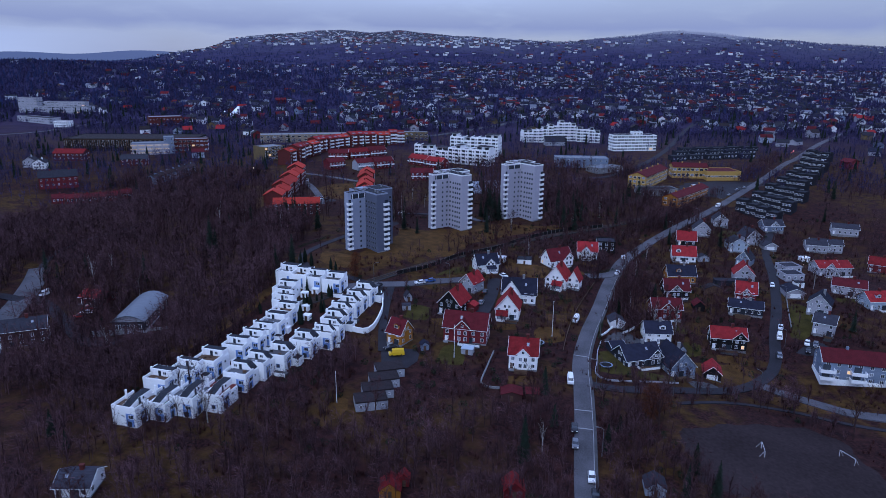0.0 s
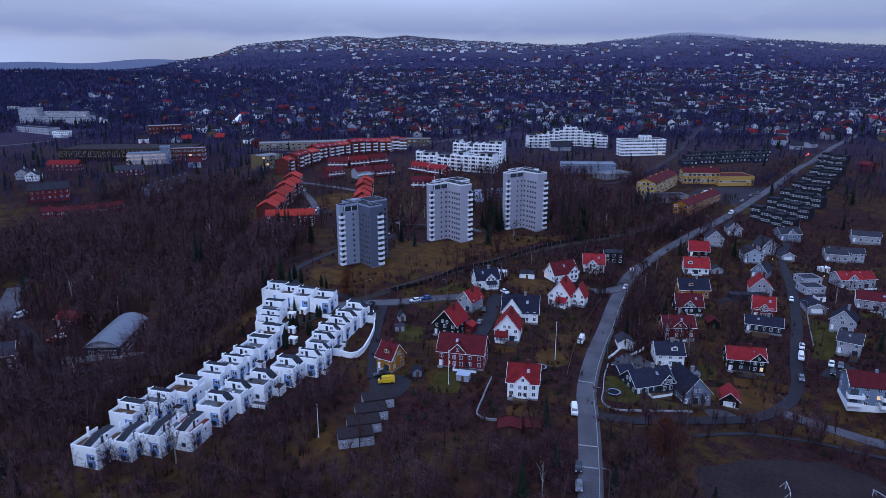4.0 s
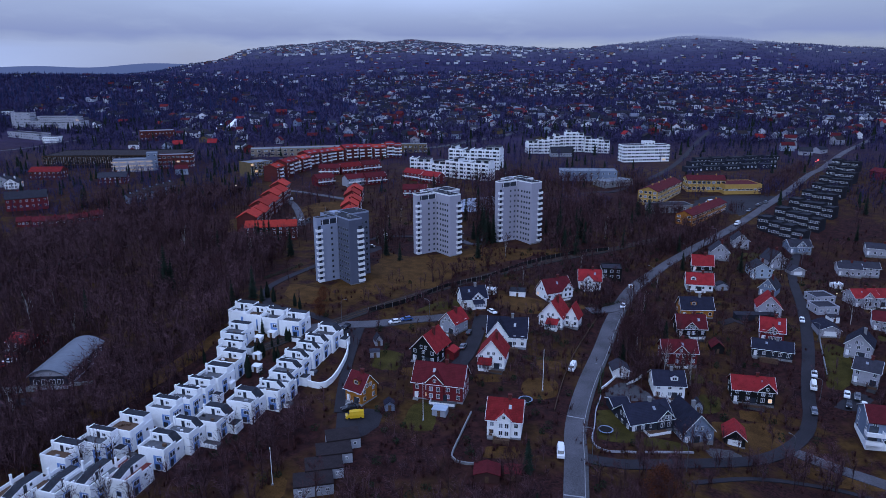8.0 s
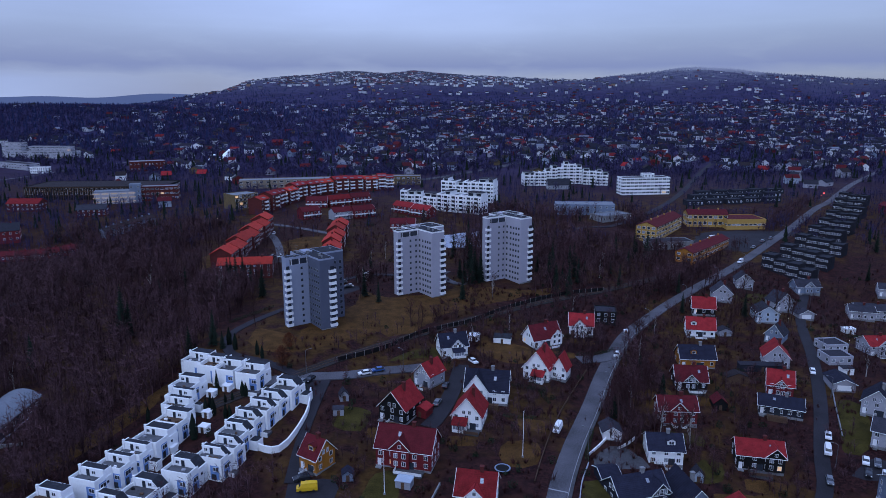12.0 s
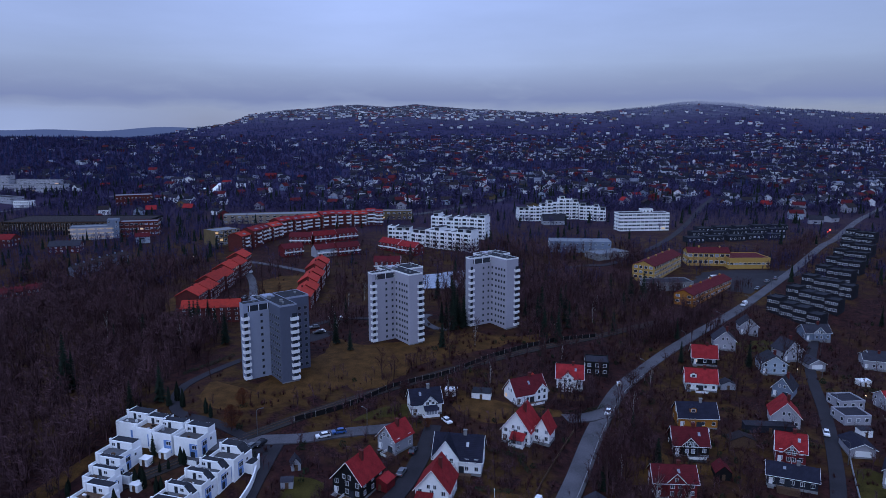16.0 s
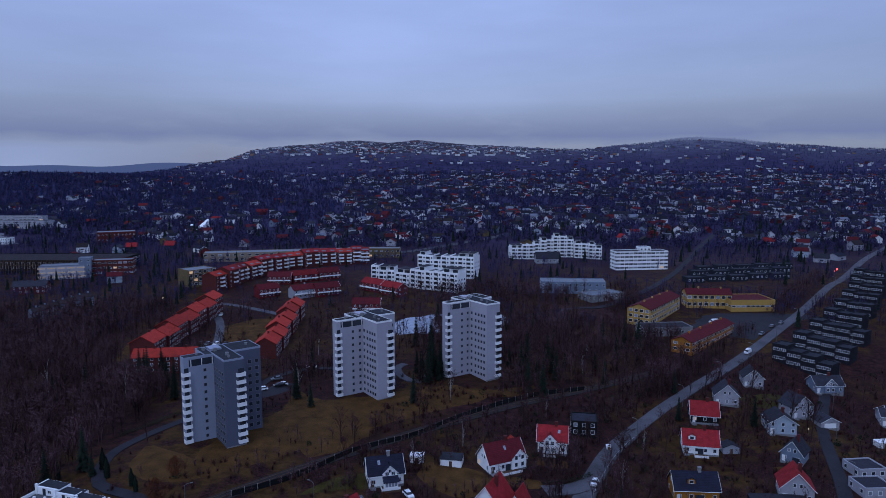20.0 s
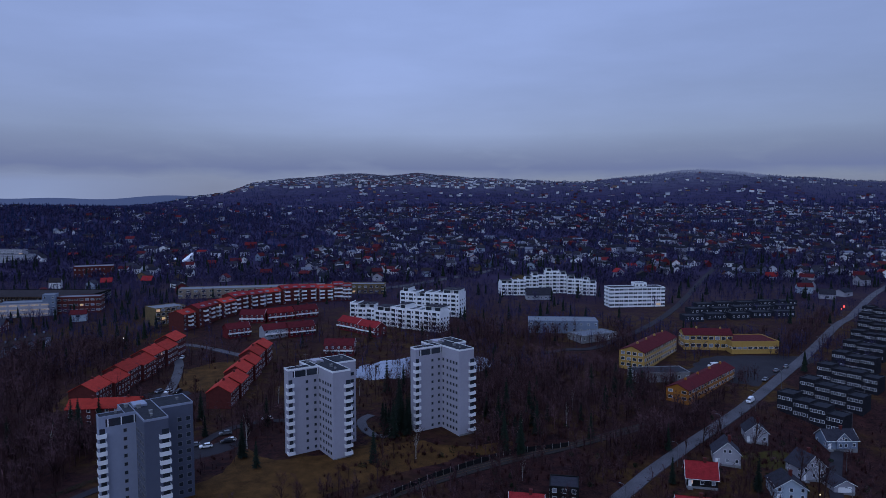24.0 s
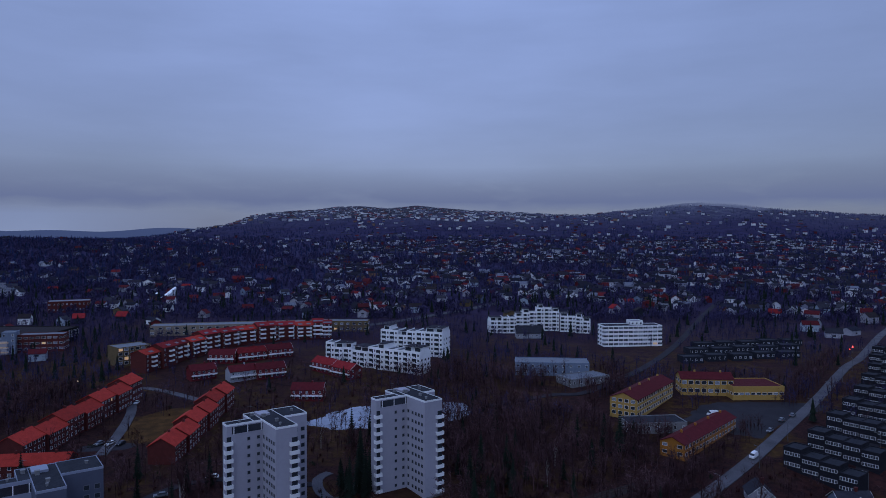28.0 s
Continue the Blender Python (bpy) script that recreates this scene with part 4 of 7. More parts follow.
        part("deck_rail", Geo().box(x0 + w * 0.5, x1 + 1.4, -2.72, -2.6, -3, 0.6), RENDERED, t, "white deck wall")
    # planters and furniture on the terrace
    for _ in range(r.randint(1, 3)):
        qx, qy, b = r.uniform(x0 + 0.8, x1 - 2.4), r.uniform(0.7, back - 1.6), r.uniform(0.3, 0.7)
        part("terrace_box", Geo().box(qx, qx + b * 1.6, qy, qy + b, f + 0.05, f + 0.05 + r.uniform(0.35, 0.75)), r.choice((TIMBER, BLACK, GREY, TRIM)), t, "small terrace furniture")
    return t


UNITS = (((-86.5, 165.9, 9.0), (-79.8, 169.2, 9.0), (-73.0, 171.4, 9.0), (-66.2, 174.2, 9.0)),
         ((-85.0, 182.4, 6.9), (-79.2, 188.1, 6.5), (-74.3, 193.7, 8.6), (-68.4, 204.4, 5.9), (-64.8, 209.7, 5.7), (-62.4, 215.1, 5.1), (-60.3, 220.0, 8.6), (-58.2, 229.1, 7.5), (-60.0, 237.5, 5.0), (-61.1, 242.5, 5.0), (-62.4, 248.2, 8.6), (-64.8, 264.0, 8.6), (-58.6, 261.3, 8.6), (-52.7, 258.5, 8.6), (-44.7, 256.8, 8.6)),
         ((-62.3, 186.0, 7.5), (-58.7, 193.0, 6.7), (-53.6, 198.7, 8.6), (-46.9, 207.3, 7.5), (-41.0, 213.6, 5.0), (-39.2, 218.5, 5.0), (-39.5, 223.9, 7.4), (-37.9, 231.3, 5.4), (-35.7, 236.5, 6.1), (-33.8, 242.5, 5.7), (-31.5, 247.9, 8.6)))
seed = 0
for style, units in zip(("strip", "flat", "slope"), UNITS):
    for ux, uy, ud in units:
        terrace_unit(ux, uy, -15, style, seed, d=ud)
        seed += 1

# ---- villas and garages ----
house(20.5, 291.7, 17, 10.0, 7.4, 3.9, 3.8, 'x', WHITE, NAVY, gable=0.6, porch=0.6)
house(55.9, 305.8, 28, 12.5, 8, 3.5, 4.6, 'x', WHITE, MAROON, gable=0.85)
house(71.2, 320.9, -8, 9.4, 8, 4.4, 3.8, 'x', WHITE, REDTILE, gable=0.42)
house(48.4, 277.0, -24, 9.0, 10, 4.2, 5.8, 'y', WHITE, REDTILE, wing=1, porch=0.62)
house(30.8, 258.0, -8, 13.4, 10, 4.2, 5.2, 'x', WHITE, NAVY, gable=0.26, broad=7.2)
house(24.6, 241.7, -12, 8.8, 10, 4.4, 5.4, 'y', WHITE, REDTILE, porch=0.3)
house(7.9, 220.6, -13, 15.1, 9, 5.6, 4.5, 'x', RED, MAROON, gable=0.45)
house(2.6, 243.9, -25, 9.0, 10.5, 4.6, 5, 'y', BLACK, REDTILE)
house(10.0, 267.5, -36, 6.8, 8, 4.2, 3.6, 'y', GREY, REDTILE)
house(-16.7, 218.3, -33, 6.1, 7, 4.4, 4, 'x', OCHRE, MAROON)
house(26.3, 201.7, -10, 9.1, 9, 5.4, 4, 'x', WHITE, REDTILE, gable=0.5)
house(67.3, 242.8, -1, 5.3, 6, 2.6, 1.6, 'y', WHITE, SLATE)
house(80.5, 234.1, -4, 9.4, 9, 4.6, 3, 'x', WHITE, NAVY)
house(68.7, 211.5, 17, 13.4, 9, 3.2, 3.6, 'x', DARK, NAVY, gable=0.9)
house(61.9, 218.6, 11, 4.7, 6, 2.8, 1.2, 'x', DARK, NAVY)
house(81.4, 209.5, 11, 9.2, 12, 3.6, 5, 'y', SLATEBLUE, NAVY)
house(92.7, 212.1, -17, 5.6, 7, 2.8, 2.4, 'y', BLACK, REDTILE)
house(108.4, 237.5, -11, 12.6, 8.4, 4.7, 3.0, 'x', BLACK, REDTILE, gable=0.8)
house(90.8, 256.9, -2, 11.6, 7.6, 4.8, 3.2, 'x', RED, MAROON, gable=0.5)
house(102.3, 279.6, -4, 10.4, 8.4, 3.4, 4, 'x', BLACK, MAROON, gable=0.45)
house(110.6, 298.4, -2, 12.6, 8, 3.8, 3.8, 'x', OCHRE, NAVY)
house(121.8, 328.7, -10, 11.2, 8, 3.4, 4, 'x', WHITE, REDTILE)
house(130.3, 350.5, -11, 9.5, 8, 3.2, 4, 'x', BLACK, REDTILE)
house(143.7, 365.4, -12, 8.7, 8, 4, 4, 'y', DIMWHITE, SLATE)
house(162.3, 386.4, -10, 7.8, 8, 4, 3.4, 'y', DIMWHITE, SLATE)
house(155.5, 344.1, -6, 9.4, 9, 4.2, 3, 'y', PALEBLUE, SLATE)
house(171.4, 362.2, 15, 9.1, 8, 4.4, 4, 'y', DIMWHITE, SLATE)
house(149.0, 323.3, -39, 6.7, 8, 3.4, 4, 'y', SLATEBLUE, SLATE)
house(139.5, 298.9, -16, 8.9, 9, 4, 4.6, 'y', DIMWHITE, REDTILE)
house(130.8, 276.3, -19, 8.1, 8, 4.2, 4, 'x', RED, REDTILE, gable=0.5)
house(125.8, 264.3, -21, 13.0, 8, 3.2, 2.2, 'x', DARK, NAVY)
house(178.8, 356.8, 7, 7.2, 7, 2.6, 1.8, 'y', DIMWHITE, SLATE)
house(196.6, 392.0, 3, 11.7, 8, 3.6, 3, 'x', SLATEBLUE, SLATE, gable=0.5)
house(153.3, 278.5, -8, 7.1, 9, 2.8, 1.6, 'y', DIMWHITE, NAVY)
house(154.5, 262.3, -35, 8.4, 9, 4.6, 4, 'y', DIMWHITE, NAVY)
house(147.9, 245.5, -35, 7.5, 9, 5, 2.5, 'x', DIMWHITE, SLATE)
house(216.5, 369.2, -16, 16.1, 9, 4.4, 2, 'x', DIMWHITE, SLATE)
house(236.6, 387.7, -21, 13.9, 9, 4, 2, 'x', DIMWHITE, SLATE)
house(187.8, 314.9, 4, 10.4, 9, 4.6, 2.6, 'x', DIMWHITE, REDTILE, gable=0.5)
house(193.5, 318.5, 7, 16.2, 9, 4.4, 2.4, 'x', DIMWHITE, REDTILE)
house(179.6, 284.0, -26, 13.1, 9, 4.4, 2.4, 'x', DIMWHITE, MAROON)
house(185.4, 269.7, 5, 10.5, 9, 4, 3, 'x', PALEBLUE, REDTILE)
house(223.8, 332.7, -33, 9.9, 9, 4.4, 3, 'x', RED, REDTILE)
house(210.5, 368.6, -16, 10.5, 9, 4, 2, 'x', DIMWHITE, SLATE)
block(-20.0, 177.2, 14, 9.4, 6.0, 2.8, GREY, DARKROOF, 'garage', 'grey stepped cabin with a brown-black roof', 1, 4, 'stepped cabins', parapet=0.16, band=DARKROOF, ww=0.8, wh=0.8)
block(-18.6, 183.4, 14, 9.2, 6.0, 2.8, GREY, DARKROOF, 'garage', 'grey stepped cabin with a brown-black roof', 1, 4, 'stepped cabins', parapet=0.16, band=DARKROOF, ww=0.8, wh=0.8)
block(-17.2, 189.6, 14, 9.0, 6.0, 2.8, GREY, DARKROOF, 'garage', 'grey stepped cabin with a brown-black roof', 1, 4, 'stepped cabins', parapet=0.16, band=DARKROOF, ww=0.8, wh=0.8)
block(-15.9, 196.0, 16, 8.8, 6.0, 2.8, GREY, DARKROOF, 'garage', 'grey stepped cabin with a brown-black roof', 1, 4, 'stepped cabins', parapet=0.16, band=DARKROOF, ww=0.8, wh=0.8)
house(-141.7, 257.6, -13, 10.5, 8, 3, 2, 'x', RED, REDTILE)
house(-145.0, 216.6, 24, 15.5, 9, 6.0, 2.8, 'x', BROWNWOOD, SLATE)
house(-84.7, 135.1, 2, 7.9, 8, 3, 2, 'x', WHITE, SLATE)
block(84.1, 336.8, -8, 8.9, 9, 5, BLACK, SLATE, "house", "black flat-roofed modern house", 2, 3)
for bx, by, ba in ((164.1, 300.8, 4), (169.9, 314.3, 8)):
    block(bx, by, ba, 9, 8, 2.9, DIMWHITE, SLATE, "house", "white low house with a dark flat roof", 1, 3)

# ---- trees ----


def bare_tree(h, spread, limbs, twig, seed):
    """Trunk and limbs in one mesh, fine twigs in another."""
    r = random.Random(seed)
    wood, fine = Geo(), Geo()

    def grow(p, d, length, rad, level):
        q = p + d * length
        if level < 2:
            wood.rod(p, q, rad, rad * 0.6, 5 if level == 0 else 3)
        else:
            for axis in (Vector((0, 0, 1)), Vector((1, 0.3, 0))):
                off = d.cross(axis).normalized() * max(rad, 0.035)
                fine.poly([p - off, p + off, q])
        if level >= 3:
            return
        n = (limbs, 5, twig)[level]
        for i in range(n):
            f = 0.35 + 0.65 * (i + r.random()) / n if level == 0 else 0.25 + 0.75 * r.random()
            a, tilt = r.random() * 2 * math.pi, r.uniform(0.4, 1.0) * spread * (1.0 if level == 0 else 1.3)
            side = Vector((math.cos(a), math.sin(a), 0))
            e = (d * (1 - tilt * 0.45) + side * tilt + Vector((0, 0, 0.25 if level == 0 else 0.1))).normalized()
            grow(p + d * length * f, e, length * r.uniform(0.42, 0.62) * (1.0 if level else 0.8), max(rad * (1 - 0.6 * f) * 0.55, 0.018), level + 1)

    grow(Vector((0, 0, -0.5)), Vector((r.uniform(-0.06, 0.06), r.uniform(-0.06, 0.06), 1)).normalized(), h * 0.72, h * 0.016, 0)
    return wood, fine


def conifer(h, wide, seed):
    """Tiers of drooping ragged boughs round a thin trunk."""
    r = random.Random(seed)
    wood, crown = Geo().rod((0, 0, -0.5), (0, 0, h), h * 0.018, 0.02, 5), Geo()
    z = h * 0.10
    while z < h * 0.985:
        rad = wide * (1 - z / h) ** 0.85 + 0.08
        for i in range(9):
            a = 2 * math.pi * (i + r.random()) / 9
            l, drop = rad * r.uniform(0.65, 1.15), rad * r.uniform(0.15, 0.45)
            c, s = math.cos(a), math.sin(a)
            tip, wd = (c * l, s * l, z - drop), rad * 0.28
            mid = (c * l * 0.55, s * l * 0.55, z - drop * 0.25)
            crown.poly([(0, 0, z + 0.25), (mid[0] - s * wd, mid[1] + c * wd, mid[2] - 0.2), tip])
            crown.poly([(0, 0, z + 0.25), tip, (mid[0] + s * wd, mid[1] - c * wd, mid[2] - 0.2)])
        z += h * 0.035 + 0.12
    return wood, crown


def tree_kind(name, label, made, wood_mat, crown_mat):
    wood, crown = made
    t = thing(name, pose(0, -250, -60), label, "tree")
    part("trunk", wood, wood_mat, t)
    part("crown", crown, crown_mat, t)
    return t


BARE = [tree_kind("bare_tree", "leafless brown deciduous tree in winter", bare_tree(h, sp, li, 9, k), BARK, TWIGS) for k, (h, sp, li) in enumerate(((15, 0.8, 9), (12, 0.95, 8), (18, 0.65, 10), (9, 1.0, 8)))]
BIRCHES = [tree_kind("birch_tree", "bare birch tree with a pale trunk", bare_tree(h, 0.6, 9, 9, 50 + h), BIRCH, TWIGS) for h in (13, 16)]
FIRS = [tree_kind("spruce_tree", "dark green spruce tree", conifer(h, w, 90 + h), BARK, SPRUCE) for h, w in ((14, 2.6), (10, 2.2), (18, 3.2))]


def free(x, y, pad=0.0):
    return all((x - a) ** 2 + (y - b) ** 2 > (c + pad) ** 2 for a, b, c in TAKEN)


def plant(kinds, x, y, size, group=""):
    k = random.choice(kinds)
    t = copy_thing(k, pose(x, y, height(x, y), 0, 0, random.uniform(0, 360)) @ Matrix.Scale(size, 4))
    if group:
        tagged(t, group=group)
    return t

# ---- pitched and flat blocks of the middle distance ----


def pitched(x, y, ang, w, d, h, rise, ridge, wall, roof, name, label, floors, n, group="", ww=1.2, wh=1.3, balcony=0, category="building", side_n=None, low=4):
    """A long or large building with a pitched roof and storeys of windows, some with stacked balconies."""
    c, s = math.cos(radians(ang)), math.sin(radians(ang))
    cx, cy = x - s * d / 2, y + c * d / 2
    for i in np.arange(-w / 2, w / 2 + 1, max(4, d * 0.7)):
        TAKEN.append((cx + c * i, cy + s * i, d * 0.62 + 2))
    t = thing(name, pose(x, y, height(cx, cy), 0, 0, ang), label, category, group)
    x0, x1 = -w / 2, w / 2
    part("wall", gable_walls(Geo(), x0, x1, 0, d, -low, h, rise, ridge), wall, t)
    part("roof", gable_roof(Geo(), x0, x1, 0, d, h, rise, ridge, 0.4), roof, t)
    step = h / floors
    zs = [i * step + step * 0.34 for i in range(floors)]
    facade(t, (x0, 0), (x1, 0), zs, n, ww, wh, 1.5)
    hidden = name in ("brick_flats", "row_house") and y > 400
    if not hidden and x < 60:
        facade(t, (x1, 0), (x1, d), zs, side_n or max(1, int(d / 4)), ww, wh, 2.0)
    elif not hidden:
        facade(t, (x0, d), (x0, 0), zs, side_n or max(1, int(d / 4)), ww, wh, 2.0)
    for k in range(balcony):
        bx = x0 + w * (k + 0.5) / balcony
        for z in [i * step + 0.25 for i in range(1, floors)]:
            part("balcony", Geo().box(bx - 1.9, bx + 1.9, -1.5, 0.0, z - 0.2, z).box(bx - 1.9, bx + 1.9, -1.5, -1.38, z, z + 0.95)
                 .box(bx - 1.9, bx - 1.8, -1.38, 0, z, z + 0.95).box(bx + 1.8, bx + 1.9, -1.38, 0, z, z + 0.95), TRIM, t, "white balcony")
        part("skylight", Geo().slab((bx - 1.6, 0.9, h + 0.9 * rise / (d / 2) + 0.25), (bx + 1.6, 0.9, h + 0.9 * rise / (d / 2) + 0.25), (bx + 1.6, 2.6, h + 2.6 * rise / (d / 2) + 0.25), (bx - 1.6, 2.6, h + 2.6 * rise / (d / 2) + 0.25), 0.15), METAL, t, "pale roof light")
    for k in range(max(1, int(w / 12))):
        qx = x0 + w * (k + 0.62) / max(1, int(w / 12))
        part("chimney", Geo().box(qx - 0.4, qx + 0.4, d / 2 - 0.4, d / 2 + 0.4, h + rise * 0.6, h + rise + 1.0), wall, t)
    return t


# two stepped rows of brick houses
for i in range(7):
    f = i / 6
    pitched(-96.5 - 5.0 * f + 1.2 * (i % 2), 404 + 86 * f, 93, 14, 11, 7.6 + 0.35 * i - 0.9 * (i % 2), 3.0, "x", BRICK, ORANGETILE, "row_house", "dark red brick row house with an orange-red roof", 3, 5, "stepped brick rows", category="house")
for i in range(6):
    f = i / 5
    pitched(-44 - 6.5 * f + 1.0 * (i % 2), 411 + 68 * f, 95, 12.9, 10, 6.8 + 0.5 * i - 0.5 * (i % 2), 3.0, "x", BRICK, ORANGETILE, "row_house", "dark red brick row house with an orange-red roof", 3, 4, "stepped brick rows", category="house")
pitched(-84, 380, 10, 26, 10, 7, 2.6, "x", BRICK, ORANGETILE, "row_house", "long red brick house below the stepped row", 3, 8, "stepped brick rows", category="house")
# a bow of brick flats with white balconies
BOW = smooth_line([(-123, 545), (-117, 570), (-110, 598), (-97, 625), (-76, 645), (-52, 656), (-39, 659)], 15)
for k, (p, q) in enumerate(zip(BOW, BOW[1:])):
    m, a = (p + q) / 2, math.degrees(math.atan2(q[1] - p[1], q[0] - p[0]))
    n = np.array((q[1] - p[1], p[0] - q[0])) / np.linalg.norm(q - p) * (1.4 if k % 2 else -0.6)
    pitched(m[0] + n[0], m[1] + n[1], a, np.linalg.norm(q - p) + 0.2, 11, (10.6, 12.2, 11.2)[k % 3], 2.3, "x", BRICK, REDTILE if k % 3 else ORANGETILE, "brick_flats", "red brick flats with white stacked balconies", 4, 2, "bow of brick flats", balcony=2 if k > 1 else 1)
# red wooden houses inside the bow
for hx, hy, ha, hw in ((-84, 532, 40, 14), (-61, 531, 38, 15), (-47, 537, 33, 16), (-22, 551, -39, 18), (-8.5, 540, -39, 17), (-89, 571, 3, 16), (-72, 579, 35, 18), (-57, 589, 35, 16), (-16, 493, 2, 16)):
    t = pitched(hx, hy, ha, hw, 9, 5.6, 2.8, "x", RED if hw != 15 else GREY, MAROON if hw < 17 else REDTILE, "wooden_terrace", "red wooden terrace house with white balcony rails", 2, 5, "red wooden terraces", category="house")
    part("balcony", Geo().box(-hw / 2, hw / 2, -1.5, 0, 2.6, 2.75).box(-hw / 2, hw / 2, -1.5, -1.42, 2.75, 3.5), TRIM, t, "white balcony rail")
    part("bargeboard", barge(Geo(), 0, 9, hw / 2 + 0.4, 5.6, 2.8, 0.4, "y"), TRIM, t)
# ochre office with a lean-to glass front, at the end of the bow
t = block(-141, 566, 50, 20, 16, 11, OFFICETAN, METAL, "office", "tan brick office with a glazed front", 4, 6, ww=2.4, wh=1.8)
block(-122, 676, 15, 116, 16, 7, BEIGE, METAL, "shopping_centre", "long low beige building with a pale metal roof", 2, 20, ww=3.0, wh=1.5)
block(-40, 692, 2, 46, 12, 8, OFFICETAN, METAL, "shopping_centre", "long low tan building behind the brick flats", 2, 10, ww=2.4, wh=1.5)

# white flats with a set-back top storey


def balcony_flats(x, y, ang, w, d, floors, bays, label, group, seed):
    """White flats in staggered bays: balconies with dark glazing, small windows, a set-back top storey with a dark roof."""
    c, s = math.cos(radians(ang)), math.sin(radians(ang))
    for i in np.arange(-w / 2, w / 2 + 1, 8):
        TAKEN.append((x - s * d / 2 + c * i, y + c * d / 2 + s * i, d * 0.6 + 2))
    t = thing("white_flats", pose(x, y, height(x - s * d / 2, y + c * d / 2), 0, 0, ang), label, "building", group)
    r, bw, fh = random.Random(seed), w / bays, 2.95
    for b in range(bays):
        a0, off = -w / 2 + b * bw, r.choice((0.0, 0.9, -0.7, 0.4))
        n = floors - (1 if r.random() < 0.3 else 0)
        top = n * fh + 0.3
        part("wall", Geo().box(a0, a0 + bw, off, d, -4, top), RENDERED, t, "white rendered wall")
        part("parapet", Geo().box(a0, a0 + bw, off - 0.03, off + 0.2, top, top + 0.75).box(a0, a0 + 0.2, off + 0.2, d, top, top + 0.75).box(a0 + bw - 0.2, a0 + bw, off + 0.2, d, top, top + 0.75), RENDERED, t)
        part("roof_terrace", Geo().box(a0 + 0.22, a0 + bw - 0.22, off + 0.22, d - 0.1, top + 0.004, top + 0.06), TERRACE, t, "dark terrace floor")
        if r.random() < 0.75:
            q0, q1 = a0 + bw * r.uniform(0.05, 0.25), a0 + bw * r.uniform(0.8, 0.98)
            up = part("top_storey", Geo().box(q0, q1, off + 2.2, d - 0.4, top + 0.05, top + 2.9), RENDERED, t, "white set-back top storey")
            part("glazing", Geo().box(q0 + 0.4, q1 - 0.4, off + 2.13, off + 2.22, top + 0.3, top + 2.4), GLASS, up, "dark glazed front")
            part("roof", Geo().box(q0 - 0.5, q1 + 0.5, off + 1.5, d - 0.2, top + 2.9, top + 3.1), SLATE, up, "thin dark roof")
        for f in range(n):
            z, g0, g1 = f * fh + 0.3, a0 + bw * 0.08, a0 + bw * 0.62
            bal = part("balcony", Geo().box(g0, g1, off - 1.3, off, z - 0.15, z).box(g0, g1, off - 1.3, off - 1.2, z, z + 0.95).box(g0, g0 + 0.1, off - 1.2, off, z, z + 0.95), TRIM, t, "white balcony front")
            part("glazing", Geo().box(g0 + 0.2, g1 - 0.2, off - 0.05, off + 0.03, z + 0.05, z + 2.35), GLASS, bal, "dark balcony glazing")
            window_at(t, a0 + bw * 0.82, off, z + 0.8, 0, 1.3, 1.4, GLASS, TRIM, 0)
    zs = [f * fh + 1.1 for f in range(floors - 1)]
    if x < 80:
        facade(t, (w / 2, 1), (w / 2, d), zs, 3, 1.6, 1.4, 2.0, glass=GLASS)
    else:
        facade(t, (-w / 2, d), (-w / 2, 1), zs, 3, 1.6, 1.4, 2.0, glass=GLASS)
    return t


balcony_flats(-17, 575.5, -10, 17, 12, 4, 3, "white four-storey flats with dark balcony recesses", "white flats", 1)
balcony_flats(14, 559, -30, 50, 12, 4, 8, "long white flats with staggered balconies", "white flats", 2)
balcony_flats(26, 600, -17, 44, 15, 5, 7, "tall white flats with long balconies and roof terraces", "white flats", 3)
for k, (fx, fy, fa, fw_, fl) in enumerate(((85, 690, 10, 10, 3), (95, 689, 6, 11, 4), (105.5, 695, 4, 11, 5), (117, 701, 0, 12, 6), (129, 702, -4, 12, 6), (141, 697, -8, 12, 5), (152, 692, -12, 11, 4))):
    balcony_flats(fx, fy, fa, fw_, 12, fl, 2, "white stepped flats on the hillside", "white stepped flats", 10 + k)
pitched(109, 666, 4, 20, 10, 4, 5, "x", GREY, SLATE, "villa", "grey villa with a steep slate roof", 1, 6, category="house")
t = block(178, 636, 9, 42, 13, 14, RENDERED, SLATE, "office_slab", "white five-storey office slab with ribbon windows", 5, 12, ww=3.1, wh=1.5, band=RENDERED)
block(182, 643, 9, 9, 8, 16.5, RENDERED, METAL, "lift_tower", "pale lift tower of the office slab", 5, 3)
# yellow school
pitched(155, 489, 56, 50, 13, 8.6, 2.6, "x", YELLOW, MAROON, "school", "yellow school wing with a maroon roof", 3, 17, "yellow school", ww=2.0, wh=1.6, side_n=4)
pitched(187, 512, -3, 26, 12, 8.2, 2.6, "x", YELLOW, MAROON, "school", "yellow school wing with long windows", 2, 8, "yellow school", ww=2.4, wh=1.9)
block(210, 505, 4, 26, 20, 6, YELLOW, MAROON, "school_hall", "school sports hall with a maroon flat roof", 1, 9, "yellow school", ww=2.4, wh=1.2)
pitched(165, 441, 50, 54, 10, 5.4, 2.2, "x", OCHRE, MAROON, "school", "low school wing with a maroon roof and glazed strip", 2, 16, "yellow school", ww=2.0, wh=1.3)
block(146, 452, 8, 26, 12, 4, CONCRETE, FELT, "school_annex", "low flat-roofed school annex", 1, 7, "yellow school")
block(112, 549, -3, 42, 16, 7, SLATEBLUE, METAL, "workshop", "blue-grey flat workshop among trees", 2, 10)
